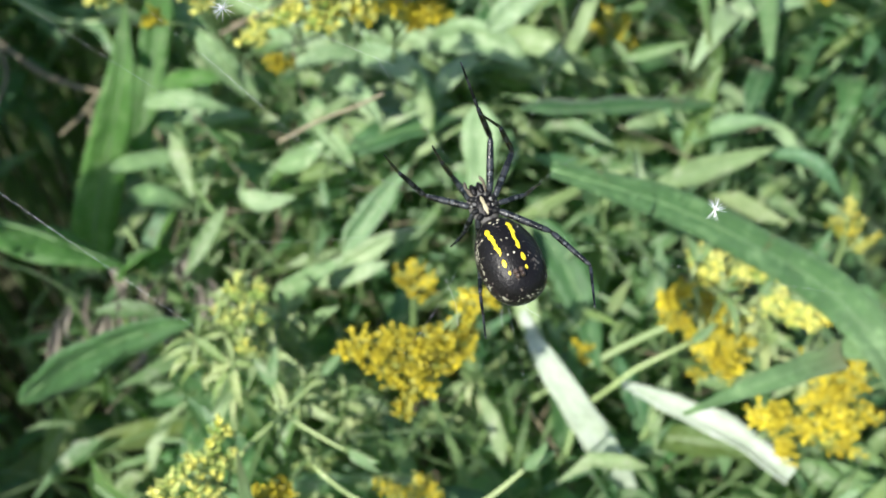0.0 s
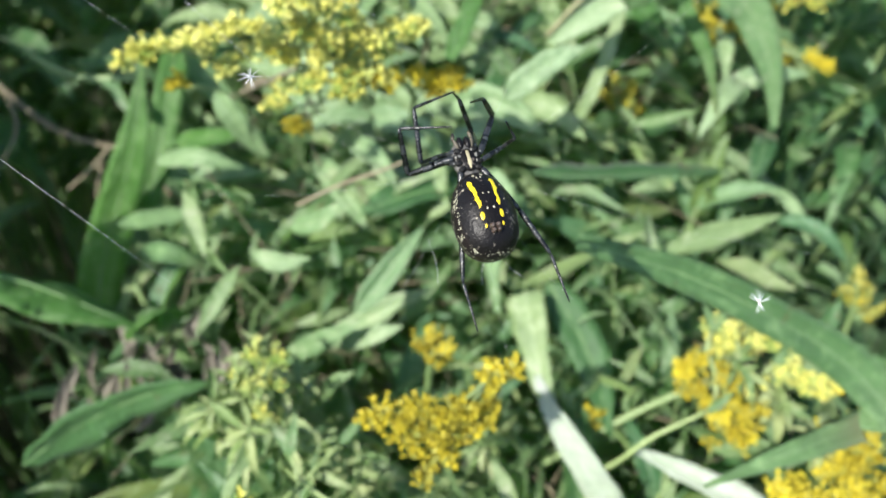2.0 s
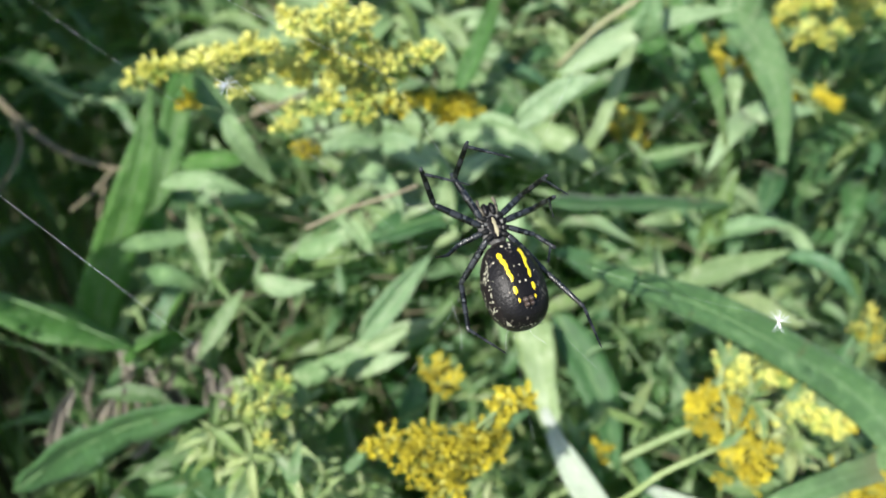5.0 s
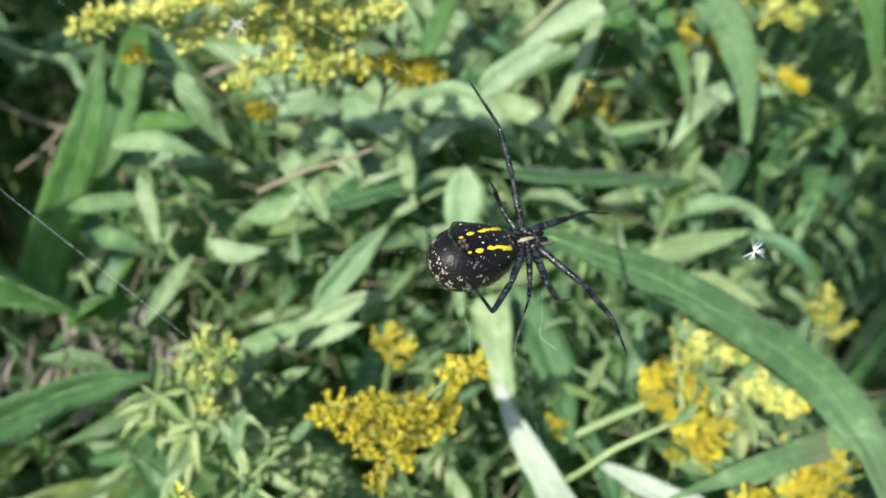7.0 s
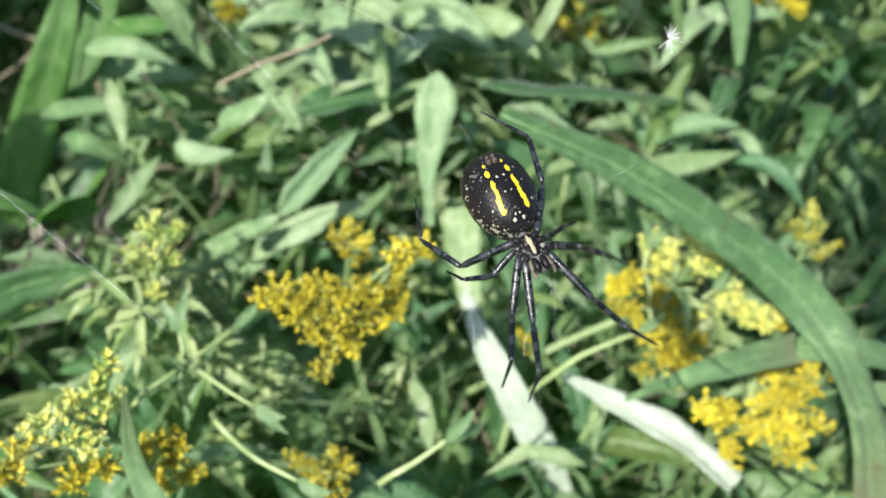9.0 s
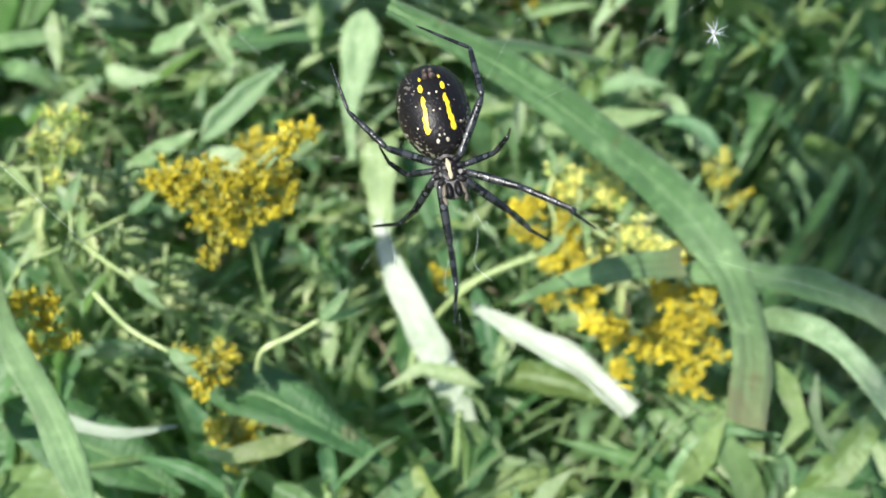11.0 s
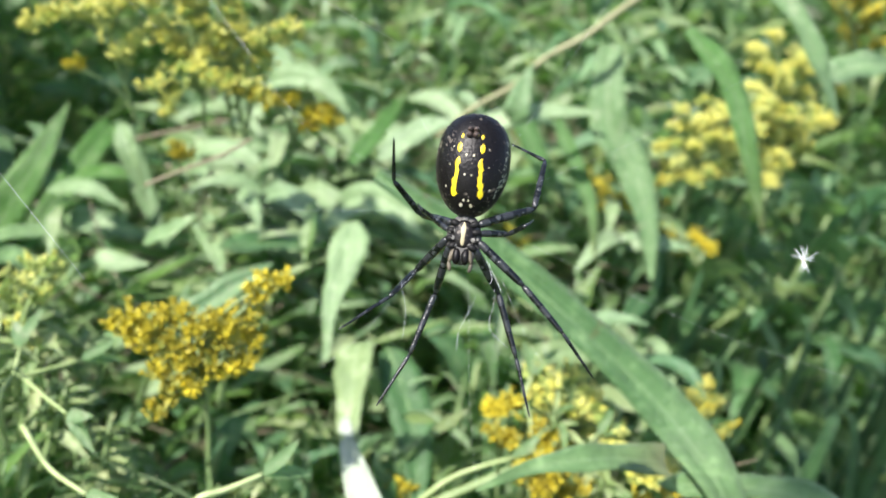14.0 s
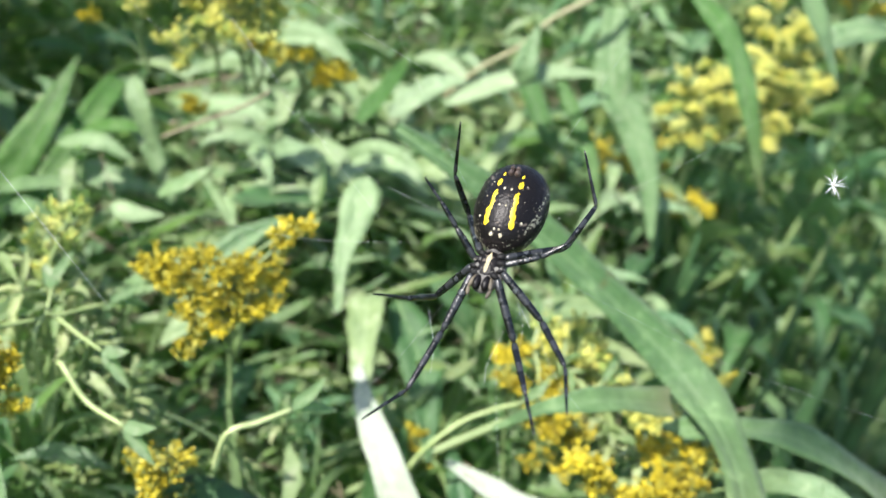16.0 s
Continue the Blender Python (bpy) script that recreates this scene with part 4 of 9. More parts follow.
# withered leaves hanging in the shade
rng_w = random.Random(8)
WITHERED = [(-0.1382, 0.2173, 0.7582), (-0.1262, 0.2135, 0.7544), (-0.1158, 0.2114, 0.7523), (-0.1294, 0.2010, 0.7560), (-0.1031, 0.2097, 0.7647), (-0.0923, 0.2121, 0.7671), (-0.0784, 0.2033, 0.7725), (-0.1139, 0.1967, 0.7517), (-0.1456, 0.1906, 0.7598), (-0.0973, 0.2030, 0.7580), (-0.1361, 0.1953, 0.7504)]
for w in WITHERED * 2:
    p = Vector(w) + Vector((rng_w.uniform(-0.008, 0.008), rng_w.uniform(-0.01, 0.01), rng_w.uniform(-0.006, 0.008)))
    d = Vector((rng_w.uniform(-0.5, 0.5), rng_w.uniform(-0.6, 0.0), -1)).normalized() * rng_w.uniform(0.016, 0.032)
    side = Vector((rng_w.uniform(-1, 1), rng_w.uniform(-1, 0), 0)) * 0.008
    blade_thing("withered_leaf", "small curled brown withered leaf hanging on a stem", "dead leaf",
                [p, p + d * 0.4 + side, p + d * 0.8 + side * 0.4, p + d], rng_w.uniform(0.003, 0.006), (0.1, -1, 0.3), DRY, "lance", 0.5, (-40, 60), 10, group="withered leaves")


# ---- goldenrod flower heads ----
def floret(rng, open_):
    """A small flower: a narrow cup with or without rays. Returns verts, faces, slots (0 cup, 1 petal)."""
    v, f, s = [], [], []
    L, r = 0.0040, 0.00062
    rings = [(0, 0.3), (0.3, 0.95), (0.66, 1.0), (1.0, 0.75 if open_ else 0.15)]
    for z, q in rings:
        for j in range(5):
            a = 2 * math.pi * j / 5
            v.append(Vector((r * q * math.cos(a), r * q * math.sin(a), L * z)))
    for i in range(3):
        for j in range(5):
            f.append((i * 5 + j, i * 5 + (j + 1) % 5, i * 5 + 5 + (j + 1) % 5, i * 5 + 5 + j))
            s.append(0 if i < 2 or not open_ else 1)
    if open_:
        for j in range(5):
            a = 2 * math.pi * (j + rng.uniform(-0.3, 0.3)) / 5
            d = Vector((math.cos(a), math.sin(a), 0))
            e = Vector((-math.sin(a), math.cos(a), 0))
            k = len(v)
            l1 = rng.uniform(0.0010, 0.0024)
            up = Vector((0, 0, 1))
            v += [up * L * 0.9 - e * 0.0003, up * L * 0.9 + e * 0.0003, up * (L + 0.0014) + d * l1 * 0.5 + e * 0.0004, up * (L + 0.0022) + d * l1, up * (L + 0.0014) + d * l1 * 0.5 - e * 0.0004]
            f.append((k, k + 1, k + 2, k + 3, k + 4))
            s.append(1)
    return v, f, s


def flower_head(label, top, base, sprays, length, open_share, seed, bud=BUD, spread=1.0, size=1.0):
    """A goldenrod panicle: a stem from base to top, sprays with one-sided rows of florets."""
    rng = random.Random(seed)
    root = tagged(new("goldenrod_flower_head"), label, "flower head", "goldenrod flower heads")
    base, top = Vector(base), Vector(top)
    root.location = base
    axis = smooth_path([Vector((0, 0, 0)), (top - base) * 0.5 + Vector((0, 0, 0.01)), top - base], 10)
    st = Soup()
    st.add(*tube_geo(axis, 0.0016, 0.0008))
    st.make("stem", STEM, root)
    sprays = int(sprays * 1.25)
    for k in range(sprays):
        s = 0.35 + 0.65 * (k + 0.5) / sprays
        p = axis[min(10, round(s * 10))]
        a = k * 2.4 + rng.uniform(-0.5, 0.5)
        out = Vector((math.cos(a), math.sin(a), 0)) * spread
        L = 0.70 * length * (1.15 - 0.65 * s) * rng.uniform(0.6, 1.2)
        path = smooth_path([p, p + out * L * 0.36 + Vector((0, 0, L * 0.30)), p + out * L * 0.75 + Vector((0, 0, L * 0.62))], 8)
        sp = Soup()
        v, f = tube_geo(path, 0.0007, 0.0004, 5)
        sp.add(v, f, None, 2)
        count = max(26, int(L / 0.00026))
        share = open_share * rng.uniform(0.25, 0.95)
        way = (path[-1] - path[3]).normalized()
        for i in range(count):
            q = 0.30 + 0.70 * i / count
            b = path[int(q * 7.99)].lerp(path[int(q * 7.99) + 1], q * 7.99 - int(q * 7.99)) + Vector((rng.gauss(0, 0.0009), rng.gauss(0, 0.0009), rng.gauss(0, 0.0009)))
            d = Vector((rng.gauss(0, 0.6), rng.gauss(0, 0.6), rng.uniform(0.0, 0.9))) + way * 0.7
            m = Matrix.Translation(b) @ d.to_track_quat("Z", "Y").to_matrix().to_4x4() @ Matrix.Diagonal((size * rng.uniform(0.45, 0.78),) * 3 + (1,))
            v, f, sl = floret(rng, rng.random() < share)
            kk = len(sp.v)
            sp.v += [tuple(m @ x) for x in v]
            sp.f += [tuple(j + kk for j in qd) for qd in f]
            sp.uv += [(0.5, 0.5)] * len(v)
            sp.slot += sl
        sp.make("flower_spray", None, root, "", [bud, PETAL if bud is BUD else PETAL_PALE, STEM])
    return root


flower_head("mostly closed goldenrod head with a few open flowers", (-0.0503, 0.1611, 0.8222), (-0.0625, 0.1551, 0.7526), 9, 0.03, 0.18, 7, PALE_BUD)
flower_head("small bright goldenrod flower head among leaves", (0.0927, 0.3723, 0.8000), (0.1027, 0.3797, 0.7509), 6, 0.025, 0.9, 11)
flower_head("bright yellow goldenrod flower head", (0.2144, 0.3553, 0.9614), (0.2454, 0.3821, 0.9120), 9, 0.035, 0.8, 14)
flower_head("goldenrod head of closed cream buds", (0.1826, 0.2372, 0.8075), (0.1902, 0.2308, 0.7591), 7, 0.022, 0.1, 17)


flower_head("goldenrod flower head over a dark leaf", (0.0136, 0.1088, 0.7772), (0.0065, 0.1203, 0.7288), 8, 0.026, 0.8, 30)
flower_head("goldenrod flower head under a dark leaf", (0.0187, 0.1061, 0.7441), (0.0172, 0.1129, 0.6977), 8, 0.028, 0.8, 31)
flower_head("small goldenrod flower head in shade", (0.0049, 0.1825, 0.8082), (0.0047, 0.1874, 0.7707), 6, 0.02, 0.8, 32)
flower_head("bright goldenrod flower head by the grass blades", (0.0756, 0.1990, 0.7512), (0.0861, 0.1960, 0.7086), 5, 0.016, 0.9, 33)
flower_head("far goldenrod flower head among grass", (0.1280, 0.3852, 0.8412), (0.1463, 0.3992, 0.7986), 6, 0.024, 0.7, 36)
flower_head("far goldenrod flower head among grass", (0.1588, 0.4047, 0.8466), (0.1781, 0.4191, 0.8044), 7, 0.028, 0.6, 37)
flower_head("small orange yellow flower head in shade", (0.1708, 0.3817, 0.8236), (0.1936, 0.4012, 0.7865), 4, 0.014, 0.8, 38)


def spray_head(label, base, tips, open_share, seed, bud=BUD, size=1.0, length=0.012, petal=None):
    """A goldenrod head whose sprays arch from one stem to the given tips, florets crowded along their upper ends."""
    rng = random.Random(seed)
    root = tagged(new("goldenrod_flower_head"), label, "flower head", "goldenrod flower heads")
    base = Vector(base)
    root.location = base
    mid = sum((Vector(t) for t in tips), Vector()) / len(tips) - base
    axis = smooth_path([Vector((0, 0, 0)), mid * 0.45 + Vector((0, 0.004, -0.004)), mid * 0.88], 12)
    st = Soup()
    st.add(*tube_geo(axis, 0.0010, 0.0006))
    st.make("stem", STEM, root)
    for tip in tips:
        e = Vector(tip) - base
        a = min(axis, key=lambda q: abs((e - q).length - 0.022))
        up = Vector((rng.uniform(-0.2, 0.2), rng.uniform(-0.2, 0.2), 0.32)) * (e - a).length
        path = smooth_path([a, (a + e) * 0.5 + up * 0.6, e + up * 0.12, e + (e - a).normalized() * 0.003 - Vector((0, 0, 0.0015))], 14)
        sp = Soup()
        v, f = tube_geo(path, 0.0006, 0.00035, 5)
        sp.add(v, f, None, 2)
        run = sum((path[i + 1] - path[i]).length for i in range(14))
        first = max(0.15, 1 - length * rng.uniform(0.8, 1.3) / run)
        count = int(46 * size)
        share = min(1.0, open_share * rng.uniform(0.6, 1.3))
        for i in range(count):
            q = (first + (1 - first) * (i / count) ** 0.8) * 13.99
            b = path[int(q)].lerp(path[int(q) + 1], q - int(q)) + Vector((rng.gauss(0, 0.0011), rng.gauss(0, 0.0011), rng.gauss(0.0004, 0.0009)))
            d = Vector((rng.gauss(0, 0.55), rng.gauss(-0.15, 0.55), rng.uniform(0.2, 1.1)))
            m = Matrix.Translation(b) @ d.to_track_quat("Z", "Y").to_matrix().to_4x4() @ Matrix.Diagonal((rng.uniform(0.55, 0.95),) * 3 + (1,))
            v, f, sl = floret(rng, rng.random() < share)
            k = len(sp.v)
            sp.v += [tuple(m @ x) for x in v]
            sp.f += [tuple(j + k for j in qd) for qd in f]
            sp.uv += [(0.5, 0.5)] * len(v)
            sp.slot += sl
        sp.make("flower_spray", None, root, "", [bud, petal or (PETAL if bud is BUD else PETAL_PALE), STEM])
    return root


spray_head("ochre yellow goldenrod flower head in full bloom", (0.0150, 0.1560, 0.7700),
           [(-0.0116, 0.1430, 0.8188), (-0.0092, 0.1440, 0.8222), (-0.0073, 0.1430, 0.8171), (-0.0009, 0.1420, 0.8212), (0.0012, 0.1440, 0.8247), (0.0046, 0.1440, 0.8269), (0.0019, 0.1410, 0.8176), (0.0071, 0.1410, 0.8189), (0.0096, 0.1380, 0.8149), (0.0075, 0.1360, 0.8083), (0.0071, 0.1340, 0.8019), (0.0035, 0.1380, 0.8105), (0.0101, 0.1430, 0.8227), (0.0133, 0.1440, 0.8263), (0.0168, 0.1460, 0.8193), (0.0157, 0.1430, 0.8157), (0.0172, 0.1460, 0.8275), (0.0227, 0.1490, 0.8293), (0.0237, 0.1500, 0.8362), (0.0259, 0.1500, 0.8404), (0.0291, 0.1500, 0.8424), (0.0131, 0.1390, 0.8087), (0.0199, 0.1460, 0.8116), (0.0238, 0.1490, 0.8145), (0.0199, 0.1470, 0.8230), (-0.0014, 0.1400, 0.8167), (0.0257, 0.1500, 0.8222)], 0.55, 101, BUD, 0.85, 0.011, PETAL_OLD)
spray_head("goldenrod flower head with bright yellow and lemon sprays", (0.1180, 0.2010, 0.7400),
           [(0.1032, 0.1882, 0.7985), (0.1075, 0.1915, 0.8005), (0.1060, 0.1850, 0.7930), (0.1110, 0.1860, 0.7900)], 0.85, 102)
spray_head("goldenrod flower head of lemon buds just opening", (0.1280, 0.2130, 0.7450),
           [(0.1180, 0.2030, 0.8020), (0.1225, 0.2050, 0.7980), (0.1274, 0.2171, 0.7886), (0.1330, 0.2100, 0.7930), (0.1431, 0.2196, 0.7917), (0.1390, 0.2150, 0.7860), (0.1230, 0.1960, 0.7900), (0.1290, 0.1930, 0.7850)], 0.45, 103, PALE_BUD, 1.4, 0.015)
spray_head("goldenrod flower head low between the grass blades", (0.1330, 0.1860, 0.7350),
           [(0.1226, 0.1780, 0.7910), (0.1180, 0.1760, 0.7880), (0.1280, 0.1770, 0.7880), (0.1240, 0.1720, 0.7830)], 0.75, 104)
spray_head("goldenrod flower head of curled yellow sprays", (0.1500, 0.1640, 0.7250),
           [(0.1314, 0.1420, 0.7950), (0.1380, 0.1450, 0.7930), (0.1441, 0.1529, 0.7830), (0.1400, 0.1480, 0.7840), (0.1453, 0.1422, 0.7760), (0.1500, 0.1450, 0.7850), (0.1560, 0.1480, 0.7820)], 0.85, 105)
spray_head("goldenrod flower head of curled yellow sprays", (0.1740, 0.1760, 0.7200),
           [(0.1711, 0.1692, 0.7796), (0.1671, 0.1541, 0.7799), (0.1736, 0.2000, 0.7793), (0.1800, 0.1840, 0.7840), (0.1640, 0.1600, 0.7840), (0.1600, 0.1620, 0.7780), (0.1690, 0.1600, 0.7700)], 0.85, 106)
spray_head("large arching goldenrod flower head with lemon flowers", (-0.0800, 0.2680, 0.8450),
           [(-0.1147, 0.2466, 0.8794), (-0.1060, 0.2460, 0.8840), (-0.0966, 0.2450, 0.8883), (-0.0890, 0.2450, 0.8910), (-0.0820, 0.2444, 0.8939), (-0.0740, 0.2440, 0.8970), (-0.0677, 0.2439, 0.8994), (-0.0810, 0.2536, 0.8749), (-0.0733, 0.2513, 0.8822)], 0.5, 107, PALE_BUD, 1.9, 0.018)
spray_head("large arching goldenrod flower head with lemon flowers", (-0.0500, 0.2720, 0.8500),
           [(-0.0554, 0.2412, 0.9088), (-0.0605, 0.2514, 0.8858), (-0.0506, 0.2466, 0.8990), (-0.0480, 0.2491, 0.8946), (-0.0419, 0.2434, 0.9083), (-0.0338, 0.2418, 0.9142), (-0.0468, 0.2400, 0.9139), (-0.0564, 0.2546, 0.8805), (-0.0642, 0.2657, 0.8547)], 0.5, 108, PALE_BUD, 1.9, 0.018)
spray_head("large arching goldenrod flower head with lemon flowers", (-0.0320, 0.2760, 0.8500),
           [(-0.0339, 0.2474, 0.9024), (-0.0312, 0.2507, 0.8962), (-0.0253, 0.2533, 0.8926), (-0.0397, 0.2527, 0.8895), (-0.0445, 0.2553, 0.8825), (-0.0367, 0.2598, 0.8754), (-0.0154, 0.2531, 0.8960), (-0.0115, 0.2521, 0.8993), (-0.0220, 0.2570, 0.8860)], 0.5, 109, PALE_BUD, 1.9, 0.018)
rng_t = random.Random(5)
for seed_, spots_ in ((121, (-0.062, -0.050, -0.038, -0.026)), (122, (-0.056, -0.044, -0.032, -0.018))):
    spray_head("large arching goldenrod flower head with green buds and lemon flowers", (spots_[2], 0.2760, 0.8480),
               [(x_ + rng_t.uniform(-0.006, 0.006), 0.250 + rng_t.uniform(-0.006, 0.014), 0.890 + rng_t.uniform(-0.022, 0.022)) for x_ in spots_ * 3], 0.35, seed_, PALE_BUD, 1.3, 0.015)
spray_head("goldenrod flower head bright yellow in the sun", (-0.0140, 0.2850, 0.8330),
           [(-0.0335, 0.2627, 0.8703), (-0.0261, 0.2640, 0.8698), (-0.0200, 0.2650, 0.8680), (-0.0107, 0.2662, 0.8699), (-0.0037, 0.2720, 0.8600), (0.0028, 0.2690, 0.8681), (0.0055, 0.2691, 0.8650), (-0.0043, 0.2715, 0.8640)], 0.85, 110)
spray_head("small dull yellow goldenrod sprays among leaves", (-0.0600, 0.2900, 0.7950),
           [(-0.0640, 0.2761, 0.8328), (-0.0600, 0.2770, 0.8300), (-0.1008, 0.2563, 0.8633)], 0.6, 111)
spray_head("tall goldenrod flower head crowded with cream and lemon flowers", (0.1935, 0.4155, 0.8208),
           [(0.1605, 0.3850, 0.8697), (0.1720, 0.3820, 0.8569), (0.1764, 0.3850, 0.8738), (0.1770, 0.3877, 0.8879), (0.1872, 0.3886, 0.8950), (0.1945, 0.3844, 0.8753), (0.1888, 0.3823, 0.8629), (0.1692, 0.3871, 0.8828), (0.1848, 0.3862, 0.8821), (0.1959, 0.3865, 0.8864)], 0.55, 131, PALE_BUD, 2.0, 0.018)
spray_head("tall goldenrod flower head crowded with cream and lemon flowers", (0.2265, 0.4342, 0.8564),
           [(0.1951, 0.4082, 0.9289), (0.2016, 0.4097, 0.9381), (0.2149, 0.4064, 0.9243), (0.2256, 0.4040, 0.9145), (0.2157, 0.4019, 0.9013), (0.2007, 0.4043, 0.9101), (0.2052, 0.3992, 0.8846), (0.2366, 0.4013, 0.9034), (0.2278, 0.3995, 0.8918), (0.2039, 0.4061, 0.9202), (0.2156, 0.4040, 0.9121), (0.2253, 0.4061, 0.9252)], 0.55, 132, PALE_BUD, 2.0, 0.018)
spray_head("tall goldenrod flower head with lemon and orange sprays", (0.2413, 0.4233, 0.8360),
           [(0.2410, 0.3960, 0.9037), (0.2254, 0.3912, 0.8751), (0.2219, 0.3897, 0.8663), (0.2342, 0.3930, 0.8867), (0.2111, 0.3912, 0.8714), (0.2399, 0.3987, 0.9172)], 0.6, 133, PALE_BUD, 1.5, 0.016)
spray_head("small orange yellow goldenrod sprays", (0.1728, 0.4004, 0.7850),
           [(0.1478, 0.3825, 0.8364), (0.1415, 0.3817, 0.8304), (0.1553, 0.3814, 0.8325), (0.1974, 0.3778, 0.8245), (0.1903, 0.3787, 0.8273)], 0.9, 134)
spray_head("goldenrod head of slender yellow green buds and cream flowers", (0.1349, 0.2238, 0.7530),
           [(0.1144, 0.2040, 0.8080), (0.1165, 0.2040, 0.8115), (0.1214, 0.2040, 0.8065), (0.1209, 0.2020, 0.8006), (0.1265, 0.2020, 0.7971), (0.1209, 0.2010, 0.7936), (0.1283, 0.2060, 0.8121), (0.1343, 0.2060, 0.8073), (0.1389, 0.2050, 0.8031), (0.1335, 0.2040, 0.7997), (0.1427, 0.2040, 0.7986), (0.1484, 0.2030, 0.7978)], 0.25, 141, PALE_BUD, 1.0, 0.013)
spray_head("goldenrod head of slender yellow green buds and cream flowers", (0.1616, 0.2174, 0.7374),
           [(0.1482, 0.2000, 0.7912), (0.1535, 0.2000, 0.7890), (0.1583, 0.1980, 0.7874), (0.1618, 0.1960, 0.7890), (0.1570, 0.1960, 0.7843), (0.1464, 0.1990, 0.7868), (0.1642, 0.1950, 0.7855), (0.1420, 0.1970, 0.7829), (0.1688, 0.1960, 0.7907)], 0.35, 142, PALE_BUD, 1.0, 0.013)
spray_head("goldenrod head with yellow flowers between green buds", (0.1324, 0.2058, 0.7276),
           [(0.1183, 0.1860, 0.7767), (0.1219, 0.1870, 0.7798), (0.1291, 0.1870, 0.7781), (0.1344, 0.1850, 0.7748), (0.1378, 0.1830, 0.7709), (0.1280, 0.1820, 0.7698), (0.1240, 0.1810, 0.7644), (0.1350, 0.1800, 0.7649), (0.1389, 0.1860, 0.7783), (0.1252, 0.1900, 0.7874), (0.1281, 0.1910, 0.7920), (0.1200, 0.1920, 0.7939)], 0.55, 143, BUD, 0.8)
spray_head("goldenrod head with yellow flowers between green buds", (0.1761, 0.1837, 0.7324),
           [(0.1575, 0.1700, 0.7907), (0.1615, 0.1680, 0.7875), (0.1640, 0.1700, 0.7924), (0.1697, 0.1670, 0.7875), (0.1721, 0.1690, 0.7924), (0.1637, 0.1640, 0.7831), (0.1707, 0.1630, 0.7809), (0.1766, 0.1650, 0.7851), (0.1691, 0.1580, 0.7750), (0.1770, 0.1570, 0.7711), (0.1812, 0.1590, 0.7768), (0.1765, 0.1530, 0.7656), (0.1710, 0.1530, 0.7660), (0.1822, 0.1720, 0.7944), (0.1887, 0.1680, 0.7875)], 0.6, 144, BUD, 0.8)
rng_t = random.Random(8)
for seed_, at_, spread_ in ((151, (0.1779, 0.3860, 0.8738), (0.018, 0.010, 0.018)), (152, (0.2164, 0.4040, 0.9087), (0.020, 0.010, 0.024)), (153, (0.1983, 0.3950, 0.8878), (0.024, 0.010, 0.018)), (154, (0.2247, 0.3980, 0.8879), (0.016, 0.008, 0.016))):
    spray_head("tall goldenrod flower head with pale green buds and lemon flowers", (at_[0] + 0.012, at_[1] + 0.022, at_[2] - 0.052),
               [tuple(at_[j] + rng_t.uniform(-1, 1) * spread_[j] for j in range(3)) for k in range(19)], 0.35, seed_, PALE_BUD, 1.1, 0.014)
spray_head("cream and yellow goldenrod flower head in strong light", (-0.0420, 0.1060, 0.7600),
           [(-0.0469, 0.1050, 0.8260), (-0.0490, 0.1005, 0.8212), (-0.0449, 0.0999, 0.8178), (-0.0538, 0.0969, 0.8200), (-0.0573, 0.0937, 0.8185), (-0.0600, 0.0907, 0.8171), (-0.0530, 0.0912, 0.8125), (-0.0477, 0.0918, 0.8100)], 0.25, 112, PALE_BUD, 0.8)
spray_head("yellow goldenrod flower head past its bloom", (-0.0360, 0.1000, 0.7450),
           [(-0.0622, 0.0848, 0.8122), (-0.0640, 0.0809, 0.8097), (-0.0443, 0.0885, 0.8047), (-0.0491, 0.0848, 0.8038), (-0.0338, 0.0945, 0.8063), (-0.0291, 0.0983, 0.8044), (-0.0300, 0.0960, 0.7980), (-0.0260, 0.0950, 0.7930), (-0.0320, 0.0900, 0.7920)], 0.55, 113)


